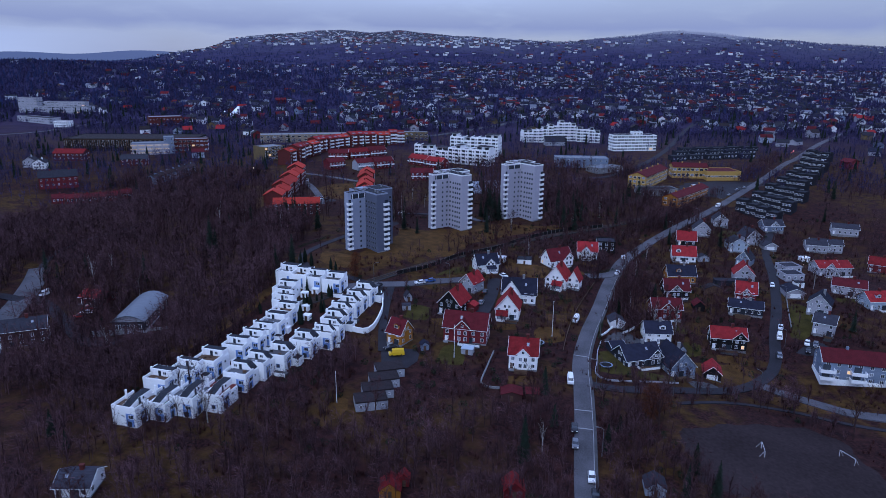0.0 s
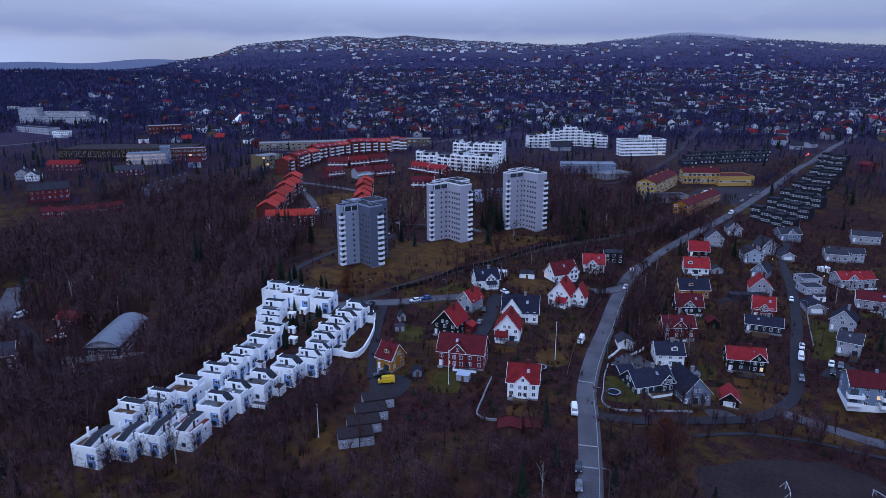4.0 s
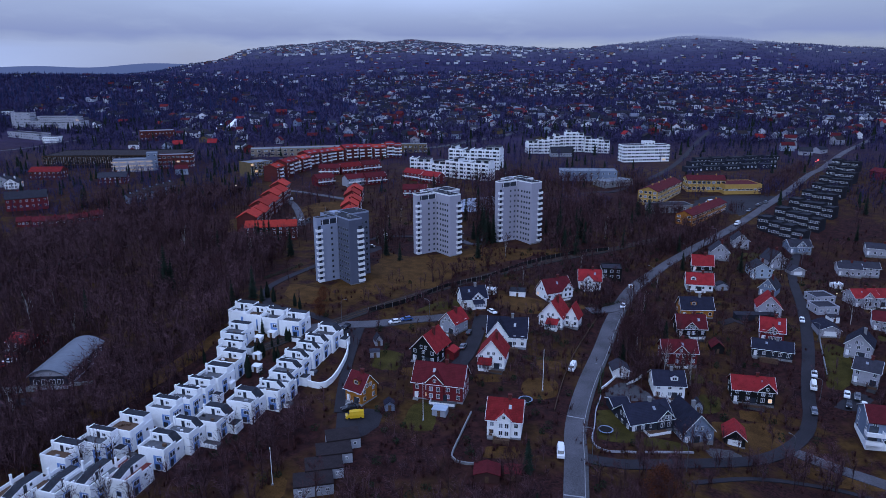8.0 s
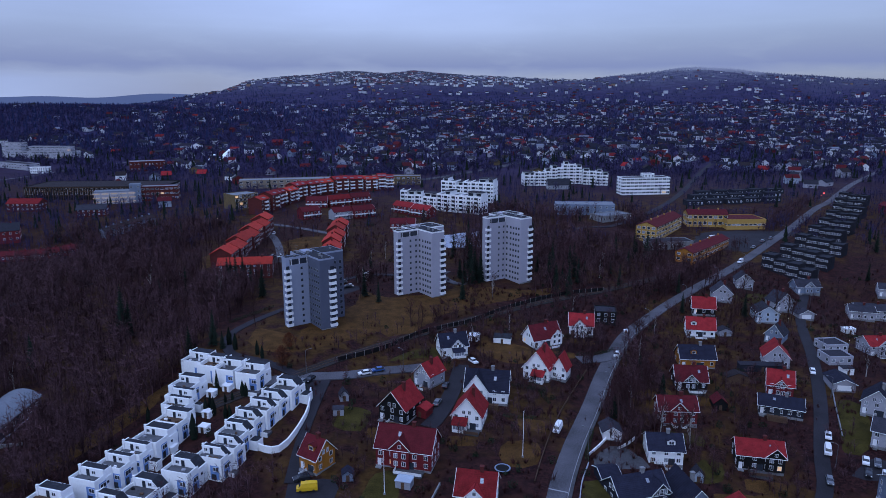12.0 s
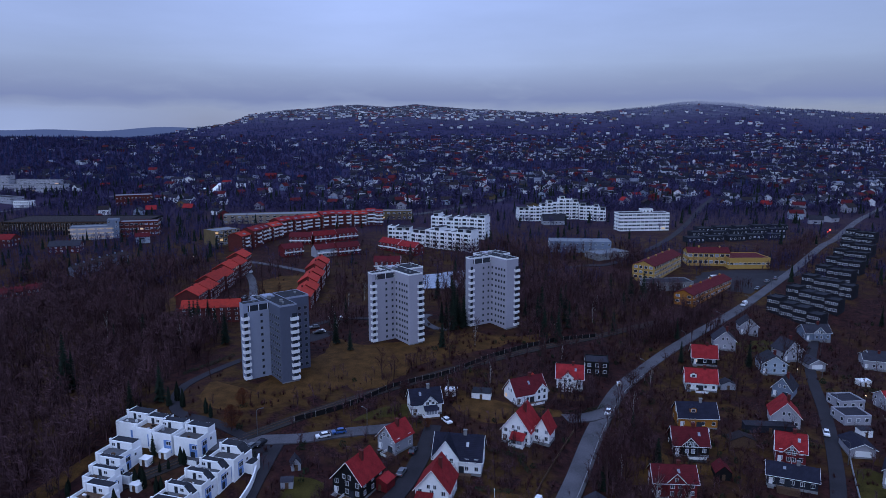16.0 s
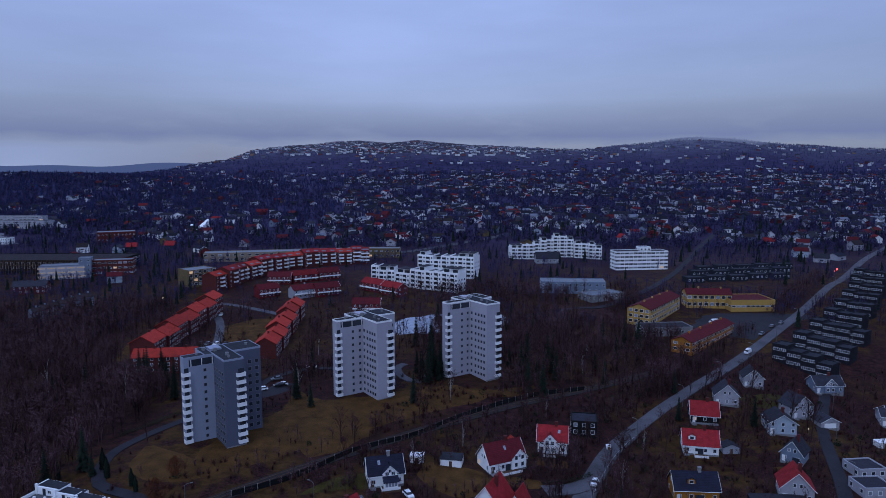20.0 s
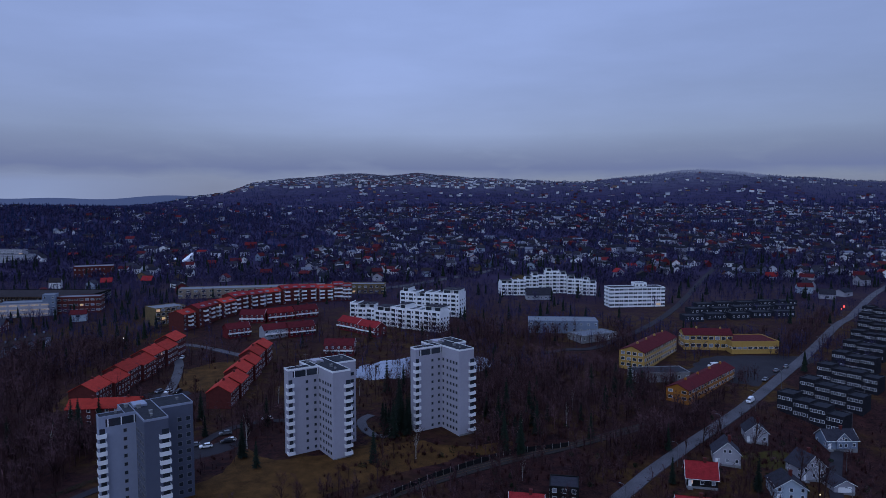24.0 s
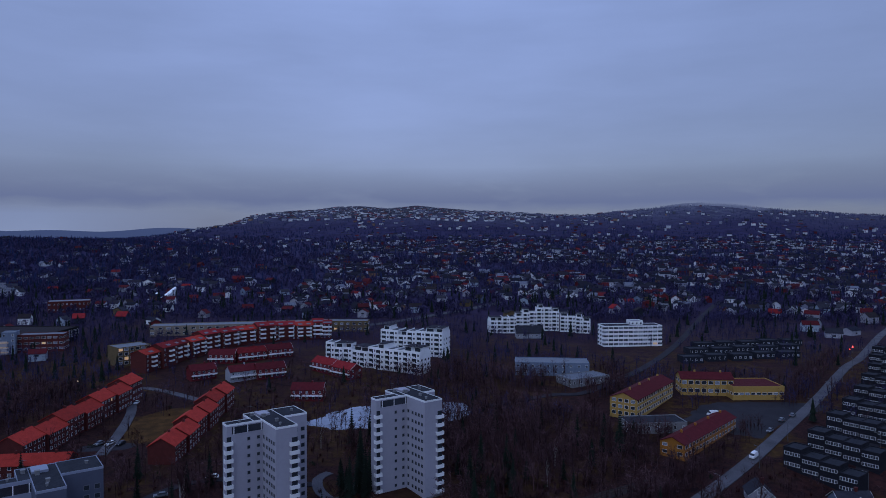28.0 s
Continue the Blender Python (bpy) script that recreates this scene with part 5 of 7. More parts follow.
block(131, 530, 30, 26, 14, 3.6, CONCRETE, METAL, "workshop", "low concrete shed with a pale roof", 1, 6)
# black stepped terraces along the main road
ROWS = ((184.4, 423), (201.5, 440), (219, 460), (237, 481.5), (254.5, 504), (272, 529), (289, 553), (303, 577), (318, 600))
for r, (rx, ry) in enumerate(ROWS):
    for k in range(4 if r < 3 else 3):
        block(rx + 3.0 + 4.3 * k, ry - 3.2 - 4.9 * k, -49, 6.5, 8.5, 7.9 - 0.7 * (k % 2) - 0.2 * k, COAL, FELT, "stepped_terrace", "charcoal terrace house with white-framed window bands", 2, 1, "black stepped terraces", band=COAL, ww=5.7, wh=1.3, sides=False, bars=5)
for k in range(15):
    bx, by = 203 + 16.5 * (k % 5) + 11 * (k // 5), 584 + 4 * (k % 5) + 22 * (k // 5) + 2 * (k % 2)
    block(bx, by, 8, 13, 9, 3.6, DARK, FELT, "low_terrace", "dark low flat-roofed terrace house", 1, 4, "dark low terraces", sides=False)
# valley side
block(-279, 603, 4, 112, 42, 9.5, BLACK, DARKROOF, "sports_hall", "long dark sports hall behind a timber lattice front", 1, 28, ww=2.0, wh=5.0, glass=DARKROOF)
t = thing("timber_screen", pose(-279, 603, height(-279, 603), 0, 0, 4), "leaning timber lattice with small lamps on the sports hall", "screen")
for k in range(57):
    part("fin", Geo().slab((-56 + 2 * k - 0.16, -2.6, 0.0), (-56 + 2 * k + 0.16, -2.6, 0.0), (-56 + 2 * k + 0.16, -0.4, 10.6), (-56 + 2 * k - 0.16, -0.4, 10.6), 0.22), TIMBER, t)
for z in (3.4, 6.8, 10.0):
    part("rail", Geo().box(-57, 57, -2.6 + z * 0.207 - 0.12, -2.6 + z * 0.207 + 0.1, z, z + 0.3), TIMBER, t)
for k in range(7):
    part("lamp", Geo().box(-52 + 17 * k - 5 * (k % 2), -51.6 + 17 * k - 5 * (k % 2), -3.0, -2.7, 7.2, 7.6), LITDIM, t, "small lit lamp")
block(-253, 585, 20, 29, 12, 9.5, DIMWHITE, METAL, "office", "white and slate-blue office with lit ribbon windows", 3, 5, ww=5.0, wh=1.0, band=SLATEBLUE, glass=LITDIM)
block(-239, 591, 20, 8, 10, 14, SLATEBLUE, METAL, "office_tower", "slate-blue stair tower between two offices", 4, 2, glass=GLASS)
block(-223, 600, 16, 28, 12, 11, BRICK, METAL, "office", "brick office wing with some lit windows", 3, 8, ww=2.4, wh=1.4)
pitched(-270, 470, 30, 24, 14, 7.0, 4, "x", RED, SLATE, "wooden_hall", "dark red wooden hall with a hipped slate roof", 2, 7)
pitched(-307, 553, 3, 24, 12, 6, 3, "x", BRICK, REDTILE, "brick_house", "red brick house with a tiled roof", 2, 7, category="house")
pitched(-246, 537, 18, 20, 12, 5, 3, "x", BRICK, SLATE, "brick_house", "brown brick house with skylights", 2, 6, category="house")
for k in range(7):
    pitched(-207 + 3.0 * k, 486 + 3.9 * k, 52, 4.8, 9, 4.6 + 0.2 * k, 1.6, "x", SLATEBLUE, DARKROOF, "valley_row_house", "small grey-blue row house with a dark roof", 1, 2, "valley row", category="house")
for k in range(6):
    pitched(-257 + 7.6 * k, 443.5 + 3.2 * k, 22, 7.4, 8, 3.2, 2.2, "x", RED, MAROON, "allotment_house", "low dark red wooden house", 1, 3, "dark red cottages", category="house")
block(-507, 899, -5, 88, 16, 9, DIMWHITE, SLATE, "hospital", "white terraced institution on the hillside", 3, 16, ww=4.6, wh=1.1)
block(-500, 908, -5, 56, 10, 14, DIMWHITE, SLATE, "hospital", "upper storeys of the white institution", 5, 11, ww=4.2, wh=1.1)
block(-545, 903, -5, 26, 12, 19, DIMWHITE, SLATE, "hospital", "taller end block of the white institution", 6, 5, ww=3.6, wh=1.1)
block(-484, 808, -28, 62, 14, 6, DIMWHITE, SLATE, "hospital_wing", "white lower wing of the institution", 2, 12, ww=2.6, wh=1.3)
block(-431, 771, 3, 16, 12, 6, RENDERED, SLATE, "villa", "white flat-roofed villa on the slope", 2, 7)
pitched(-322, 524, 20, 9, 12, 5, 3.0, "y", DIMWHITE, SLATE, "villa", "pale gabled house in the valley", 2, 3, category="house")
pitched(-311, 518, 12, 9, 10, 4.6, 3.0, "y", RENDERED, SLATE, "villa", "white gabled house in the valley", 2, 4, category="house")
block(-321, 792, 28, 36, 20, 10, BRICK, METAL, "museum", "brick hall with a faceted dark front", 2, 10)

# arched hall in the valley
HALL_A, HALL_B = np.array((-112.2, 226.3)), np.array((-114.2, 252.5))
hall_axis = HALL_B - HALL_A
hall_len, hall_ang = float(np.linalg.norm(hall_axis)), math.degrees(math.atan2(hall_axis[1], hall_axis[0])) - 90
t = thing("arched_hall", pose(HALL_A[0], HALL_A[1], height(*HALL_A), 0, 0, hall_ang), "hall under a curved pale metal roof in the valley wood", "hall")
for k in range(5):
    TAKEN.append((*(HALL_A + hall_axis * k / 4), 8.5))
n, hw = 12, 5.6
arch = [((2 * i / n - 1), 1 - (2 * i / n - 1) ** 2) for i in range(n + 1)]
g = Geo()
for yy in (-0.8, hall_len + 0.6):
    g.v += [(hw * 1.06 * a, yy, 4.6 + 2.3 * b) for a, b in arch] + [(hw * 1.06 * a, yy, 4.3 + 2.3 * b) for a, b in arch]
m = n + 1
g.f += [(i, i + 1, 2 * m + i + 1, 2 * m + i) for i in range(n)] + [(m + i + 1, m + i, 3 * m + i, 3 * m + i + 1) for i in range(n)]
for o in (0, 2 * m):
    g.f += [(o + i, o + m + i, o + m + i + 1, o + i + 1) for i in range(n)]
g.f += [(0, 2 * m, 3 * m, m), (n, m + n, 3 * m + n, 2 * m + n)]
part("roof", g, METAL, t, "curved ribbed metal roof")
part("gable_board", Geo().poly([(hw * a, -0.1, 4.3 + 2.25 * b) for a, b in arch]), DIMWHITE, t, "pale curved gable")
part("wall", Geo().box(-hw, hw, 0, hall_len, -3, 4.3), DARK, t, "dark boarded walls")
part("base", Geo().box(-hw - 0.6, hw + 0.6, -0.6, hall_len, -3, 1.0), DIMWHITE, t, "pale concrete base")
facade(t, (hw, 1), (hw, hall_len - 1), [2.0], 6, 1.8, 1.6, 1.5)
facade(t, (-hw + 0.5, 0), (hw - 0.5, 0), [1.6], 4, 1.8, 1.6, 1.5)
t = thing("low_wall", pose(-112, 226, height(-112, 226), 0, 0, 12), "pale low wall in front of the hall", "wall")
part("wall", Geo().box(-13, 13, 0, 0.5, -2, 1.6), CONCRETE, t)

# blue flats with white balconies beside the lane
HX, HY = 131.5, 215.2
t = pitched(HX + 13.5, HY - 3.0, -14, 27, 11, 7.2, 3.0, "x", SLATEBLUE, MAROON, "blue_flats", "slate-blue flats with a maroon roof and white balconies", 3, 8, category="building")
part("basement", Geo().box(-13.6, 13.6, -0.12, 11.1, -4, 1.0), RENDERED, t, "white rendered basement")
for bx, bz in ((-12.2, 1.4), (-12.2, 4.0), (-2.5, 1.4), (-2.5, 4.0), (8.5, 1.4), (8.5, 4.0)):
    bal = part("balcony", Geo().box(bx - 2.4, bx + 2.4, -2.6, 0.0, bz - 0.2, bz).box(bx - 2.4, bx + 2.4, -2.6, -2.45, bz, bz + 1.0)
               .box(bx - 2.4, bx - 2.25, -2.45, 0, bz, bz + 1.0).box(bx + 2.25, bx + 2.4, -2.45, 0, bz, bz + 1.0), TRIM, t, "broad white balcony")
    part("balcony_door", Geo().box(bx - 1.2, bx + 1.2, -0.08, 0.02, bz + 0.05, bz + 2.1), GLASS, bal, "dark glass door")
for e in (-13.9, 13.9):
    part("bargeboard", barge(Geo(), 0, 11, e, 7.2, 3.0, 0.4, "y"), TRIM, t)

# ---- houses of the far slopes ----
mid_rng = random.Random(21)
WALLS, ROOFS = (DIMWHITE, RENDERED, DIMWHITE, RENDERED, GREY, DIMWHITE, RED, DARK, SLATEBLUE, DIMWHITE, PALEBLUE, OFFICETAN), (SLATE, SLATE, NAVY, DARKROOF, REDTILE, MAROON, SLATE, MAROON)
HOUSE_WINDOW = Geo().box(-1.2, 1.2, -0.05, 0.02, 0, 1.2).mesh("window", GLASS)
count, tries = 0, 0
while count < 165 and tries < 6000:
    tries += 1
    hy = mid_rng.uniform(560, 1060)
    hx = mid_rng.uniform(-0.52 * hy, 0.74 * hy)
    if hy < 760 and -190 < hx < 330 and hx > -0.5 * hy:
        continue
    if any((hx - a) ** 2 + (hy - b) ** 2 < (c + 9) ** 2 for a, b, c in TAKEN):
        continue
    w, d, h, rise = mid_rng.uniform(7, 12), mid_rng.uniform(6.5, 9), mid_rng.uniform(3.6, 5.8), mid_rng.uniform(2, 3.8)
    TAKEN.append((hx, hy, w * 0.6 + 2))
    wall, roof, ridge = mid_rng.choice(WALLS), mid_rng.choice(ROOFS), mid_rng.choice("xxy")
    t = thing("hillside_house", pose(hx, hy, height(hx, hy), 0, 0, mid_rng.uniform(-35, 35)), f"{COLOURS.get(wall.name, 'white')} detached house on the far slope", "house", "houses on the far slope")
    part("wall", gable_walls(Geo(), -w / 2, w / 2, -d / 2, d / 2, -3, h, rise, ridge), wall, t)
    part("roof", gable_roof(Geo(), -w / 2, w / 2, -d / 2, d / 2, h, rise, ridge), roof, t)
    part("window", HOUSE_WINDOW, None, t, at=pose(mid_rng.uniform(-0.5, 0.5), -d / 2, 1.0 if h < 4.6 else 2.9))
    count += 1


def far_tones(name, tones):
    """Each house of a joined mesh takes one of several tones."""
    m = bpy.data.materials.new(name)
    m.use_nodes = True
    n, l = m.node_tree.nodes, m.node_tree.links
    geo, ramp = n.new("ShaderNodeNewGeometry"), n.new("ShaderNodeValToRGB")
    ramp.color_ramp.interpolation = "CONSTANT"
    for i, (pos, col) in enumerate(tones):
        e = ramp.color_ramp.elements[i] if i < 2 else ramp.color_ramp.elements.new(pos)
        e.position, e.color = pos, (*col, 1)
    l.new(geo.outputs["Random Per Island"], ramp.inputs[0])
    l.new(ramp.outputs[0], n["Principled BSDF"].inputs["Base Color"])
    n["Principled BSDF"].inputs["Roughness"].default_value, n["Principled BSDF"].inputs["Specular IOR Level"].default_value = 0.85, 0.08
    return m


# wall tones lean to blue-grey, with distance haze put into the colours
FARWALL = far_tones("far_house_walls", ((0, (0.52, 0.53, 0.57)), (0.26, (0.26, 0.265, 0.32)), (0.44, (0.11, 0.11, 0.16)), (0.56, (0.22, 0.13, 0.08)), (0.61, (0.11, 0.016, 0.020)), (0.70, (0.035, 0.036, 0.054)), (0.78, (0.74, 0.74, 0.74))))
FARROOF = far_tones("far_house_roofs", ((0, (0.014, 0.014, 0.022)), (0.62, (0.026, 0.023, 0.032)), (0.80, (0.13, 0.015, 0.018)), (0.88, (0.06, 0.011, 0.014)), (0.95, (0.15, 0.16, 0.20))))
fw, fr, fg = Geo(), Geo(), Geo()


def far_house(hx, hy, w, d, h, rise, a, lift=0.0):
    c, s, z = math.cos(a), math.sin(a), height(hx, hy) + lift
    for geo, made in ((fw, gable_walls(Geo(), -w / 2, w / 2, -d / 2, d / 2, -4, h, rise, "x")), (fr, gable_roof(Geo(), -w / 2, w / 2, -d / 2, d / 2, h, rise, "x", 0.5, 0.3))):
        k = len(geo.v)
        geo.v += [(hx + c * px - s * py, hy + s * px + c * py, z + pz) for px, py, pz in made.v]
        geo.f += [tuple(i + k for i in f) for f in made.f]
    if hy < 1700:  # dark windows, two or three on the side that looks down the valley
        for q in (-0.3, 0.02, 0.32):
            ring = [(q * w + e, -d / 2 - 0.04, zz) for e, zz in ((-0.6, h * 0.45), (0.6, h * 0.45), (0.6, h * 0.45 + 1.3), (-0.6, h * 0.45 + 1.3))]
            fg.poly([(hx + c * px - s * py, hy + s * px + c * py, z + pz) for px, py, pz in ring])


for _ in range(3700):  # the suburb of small houses beyond the railway, in streets with woods between
    hy = 800 + 1500 * mid_rng.random() ** 1.1
    hx = mid_rng.uniform(-0.60 * hy, 0.74 * hy)
    if hx < -0.15 * hy and mid_rng.random() < 0.84 or math.sin(hx / 95 + 1.3 * math.sin(hy / 130)) * math.sin(hy / 75 + hx / 400) < -0.2:
        continue
    if any((hx - a) ** 2 + (hy - b) ** 2 < (c + 6) ** 2 for a, b, c in TAKEN):
        continue
    far_house(hx, hy, mid_rng.uniform(6.5, 12), mid_rng.uniform(6.5, 9), mid_rng.uniform(3.6, 5.8), mid_rng.uniform(1.4, 3.0), mid_rng.uniform(-0.7, 0.7) + (1.57 if mid_rng.random() < 0.35 else 0))
for _ in range(2700):
    u = mid_rng.random()
    hy = 980 + 2900 * u ** 1.25
    hx = mid_rng.uniform(-0.68 * hy, 0.72 * hy)
    if hx < -0.16 * hy and mid_rng.random() < 0.72 or math.sin(hx / 140 + 1.7 * math.sin(hy / 190)) * math.sin(hy / 120) < -0.25:
        continue
    far_house(hx, hy, mid_rng.uniform(8, 16), mid_rng.uniform(8, 11), mid_rng.uniform(4, 6.5), mid_rng.uniform(1.5, 3.5), mid_rng.uniform(-0.6, 0.6), 0.0)
for _ in range(1150):  # the denser suburb up the high hill
    hx, hy = mid_rng.gauss(-420, 420), mid_rng.uniform(3250, 4230)
    far_house(hx * hy / 4200, hy, mid_rng.uniform(8, 22), 11, mid_rng.uniform(3.5, 6.5), 3, mid_rng.uniform(-0.5, 0.5), 3.0)
tagged(part("far_houses", fw, FARWALL), "distant pale and coloured houses on the slopes", "houses", kind="stuff")
tagged(part("far_house_windows", fg, GLASS), "dark windows of the distant houses", "windows", kind="stuff")
tagged(part("far_house_roofs", fr, FARROOF), "distant dark and red house roofs", "roofs", kind="stuff")

# snow lying on a steep clearing, and a snowy yard
for sx, sy, sw, sh, sa in ((-288, 888, 6, 6, 8), (-278, 898, 7.5, 11, -6)):
    z = height(sx, sy)
    g = Geo()
    pts = [(-0.5 * sw, 0, 0.2), (0.1 * sw, -1, 0), (0.42 * sw, 1, 2), (0.5 * sw, 12, sh * 0.6), (0.35 * sw, 22, sh), (0.0, 23, sh * 1.02), (-0.12 * sw, 16, sh * 0.75), (-0.45 * sw, 8, sh * 0.35)]
    g.poly(pts), g.poly([(px, py + 1, -3) for px, py, pz in pts[::-1]])
    k = len(pts)
    g.f += [(i, k + (k - 1 - i), k + (k - 1 - (i + 1) % k), (i + 1) % k) for i in range(k)]
    tagged(part("snow_bank", g, SNOW, at=pose(sx, sy, z, 0, 0, sa)), "bright snow bank on a steep clearing", "snow", "snow banks")


def patch(name, ring, mat, label, category="lawn", lift=0.10, clear=0, rings=5):
    """A soft-edged sheet over the ground inside a ring of corners."""
    pts = smooth_line(list(ring) + [ring[0]], 3.5)[:-1]
    c = sum(pts) / len(pts)
    g, n = Geo(), len(pts)
    for r in range(1, rings + 1):
        for i, p in enumerate(pts):
            q = c + (p - c) * r / rings * (1 + (0.05 * math.sin(i * 1.7) if r == rings else 0))
            g.v.append((q[0], q[1], height(*q) + (lift if r < rings else -0.05)))
    g.v.append((c[0], c[1], height(*c) + lift))
    g.f += [(len(g.v) - 1, i, (i + 1) % n) for i in range(n)]
    for r in range(rings - 1):
        g.f += [(r * n + i, (r + 1) * n + i, (r + 1) * n + (i + 1) % n, r * n + (i + 1) % n) for i in range(n)]
    if clear:
        TAKEN.append((c[0], c[1], clear))
    ob = part(name, g, mat)
    for f in ob.data.polygons:
        f.use_smooth = True
    return tagged(ob, label, category, kind="structure")


yard = [(-22, 612), (8, 606), (6, 624), (-24, 632)]
patch("icy_pond", [(-9.2, 458.8), (2.6, 478.7), (18.7, 489.6), (36.0, 496.8), (57.0, 495.2), (68.7, 485.0), (62.7, 468.9), (38.6, 455.2), (20.2, 452.7), (4.6, 450.4)], ICE, "grey ice-covered pond behind the tower blocks", "snow", 0.4, clear=0)
patch("snowy_yard", yard, SNOW, "snow-covered yard behind the white flats", "snow", 0.4)
patch("lawn_tower_west", [(-56, 293), (-57, 307), (-46, 303), (-34, 296), (-26, 291), (-34, 285), (-47, 284)], LAWN, "yellowed winter lawn below the tower block", clear=9)
patch("lawn_slope", [(-42, 283), (-24, 292), (-5, 312), (13, 330), (34, 348), (54, 364), (42, 376), (20, 368), (2, 358), (-16, 350), (-30, 330), (-40, 306)], LAWN, "dead brown grass slope above the railway", lift=0.06, rings=8)
patch("lawn_tower_mid", [(-24, 364), (-12, 354), (8, 346), (14, 334), (10, 318), (-3, 303), (-13, 314), (-24, 342)], LAWN, "yellowed winter slope below the tower block", clear=17)
patch("lawn_tower_east", [(30, 372), (48, 364), (66, 368), (72, 380), (60, 372), (45, 372)], LAWN, "dead grass under the tower block")
patch("lawn_bow", [(-84, 430), (-66, 425), (-58, 450), (-66, 480), (-84, 470)], LAWN, "winter grass between the brick rows", clear=12)
patch("lawn_bow_west", [(-116, 395), (-108, 398), (-112, 430), (-122, 425)], LAWN, "dead grass beside the brick row")
patch("lawn_villa", [(30, 309), (45, 306), (53, 299), (47, 289), (36, 290), (28, 300)], LAWN, "yellow-brown garden lawn", clear=7)
patch("lawn_bank", [(-4, 283), (10, 289), (22, 292), (18, 300), (4, 294)], MOSSLAWN, "mossy bank above the lane")
patch("lawn_red_villa", [(-2, 206), (0.5, 219), (7.5, 218.5), (7, 205)], MOSSLAWN, "mossy green lawn before the red villa", clear=6)
patch("lawn_flag", [(33, 229), (36, 237), (45, 237), (44, 225), (35, 223)], LAWN, "lawn round a flagpole", clear=4)
patch("lawn_flag_upper", [(40, 243), (40, 250), (48, 250), (50, 243)], LAWN, "small yellow lawn below the villa", clear=4)
patch("lawn_trampoline", [(51.5, 203), (55, 220), (64, 220), (65, 211), (63, 203)], MOSSLAWN, "mossy lawn behind a low wall", clear=6)
patch("lawn_mid", [(86, 232), (93, 241), (99, 240), (96, 231), (87, 228)], MOSSLAWN, "narrow green lawn beside a white house")
patch("lawn_orchard", [(79, 274), (94, 281), (93, 266), (78, 261)], LAWN, "brown orchard lawn")
patch("lawn_black_villa", [(90, 225), (110, 228), (112, 219), (98, 209), (88, 213)], LAWN, "yellowed lawn below the black villa", clear=6)
patch("lawn_verge", [(108, 206), (121, 207), (132, 198), (118, 197), (107, 201)], LAWN, "dead-grass verge by the lane")
patch("lawn_east", [(148, 274), (155, 271), (146, 247), (136, 245)], MOSSLAWN, "green lawn beside the street", clear=4)
patch("lawn_ochre", [(-14, 252), (-4, 250), (-6, 238), (-15, 240)], MOSSLAWN, "mossy lawn above the ochre house", clear=4)
patch("lawn_shed", [(-38, 176), (-30, 186), (-27, 178), (-33, 168)], LAWN, "dead grass beside the stepped cabins")
patch("lawn_hill", [(150, 375), (172, 384), (176, 372), (156, 366)], MOSSLAWN, "grassy slope between the houses")
patch("gravel_pitch", [(66, 172), (95, 184), (118, 184), (121, 160), (114, 148), (68, 145)], SAND, "dark gravel football pitch", "pitch", 0.12, clear=28)
patch("schoolyard", [(160, 470), (185, 500), (240, 498), (200, 462), (185, 448)], ASPHALT2, "asphalt school yard", "yard", 0.12, clear=22)
patch("parking_towers", [(-46, 352), (-30, 372), (-24, 366), (-38, 348)], ASPHALT2, "car park behind the tower", "car park", 0.16)
patch("parking_bow", [(-88, 420), (-70, 426), (-68, 419), (-86, 413)], ASPHALT2, "car park between the brick rows", "car park", 0.16)
patch("parking_side", [(133, 236), (143, 243), (147, 238), (139, 233)], ASPHALT2, "small car park by the street", "car park", 0.16, clear=5)
patch("drive_white", [(66, 240), (72, 240), (76, 232), (62, 227), (59, 231)], PAVING, "paved drive to a white garage", "drive", 0.16)
patch("forecourt_blue", [(82, 207.5), (91, 209.5), (93.5, 205), (84, 201.2)], PAVING, "grey paved forecourt of the slate-blue house", "drive", 0.16, clear=4)
patch("drive_ochre", [(-21, 214), (-9, 216), (-8, 207), (-14, 200), (-20, 205)], ASPHALT2, "asphalt forecourt of the ochre house", "drive", 0.16, clear=6)
patch("yard_white_terraces", [(-34, 262), (-26, 268), (-22, 262), (-24, 252), (-30, 250)], ASPHALT2, "asphalt yard beside the white terraces", "yard", 0.2)
patch("path_west_bank", [(-92, 205), (-84, 214), (-72, 240), (-68, 262), (-72, 262), (-80, 240), (-92, 214)], LAWN, "strip of dead grass behind the white terraces", lift=0.12)


for k, (gx_, gy_, gw_) in enumerate(GARDENS):
    if k % 5 != 3 and all((gx_ - a) ** 2 + (gy_ - b) ** 2 > (c + 1.5) ** 2 for a, b, c in TAKEN):
        q, e = 0.9 * (k % 7) - 2.5, min(gw_ * 0.55, 6.5)
        patch("lawn_garden", [(gx_ - e, gy_ - 2.5), (gx_ + e * 0.9, gy_ - 3 + 0.3 * q), (gx_ + e, gy_ + 2.2), (gx_ + q, gy_ + 3.0), (gx_ - e * 0.8, gy_ + 2.4)], LAWN if k % 3 else MOSSLAWN, "small yellowed garden lawn before a villa")

# ---- vehicles ----


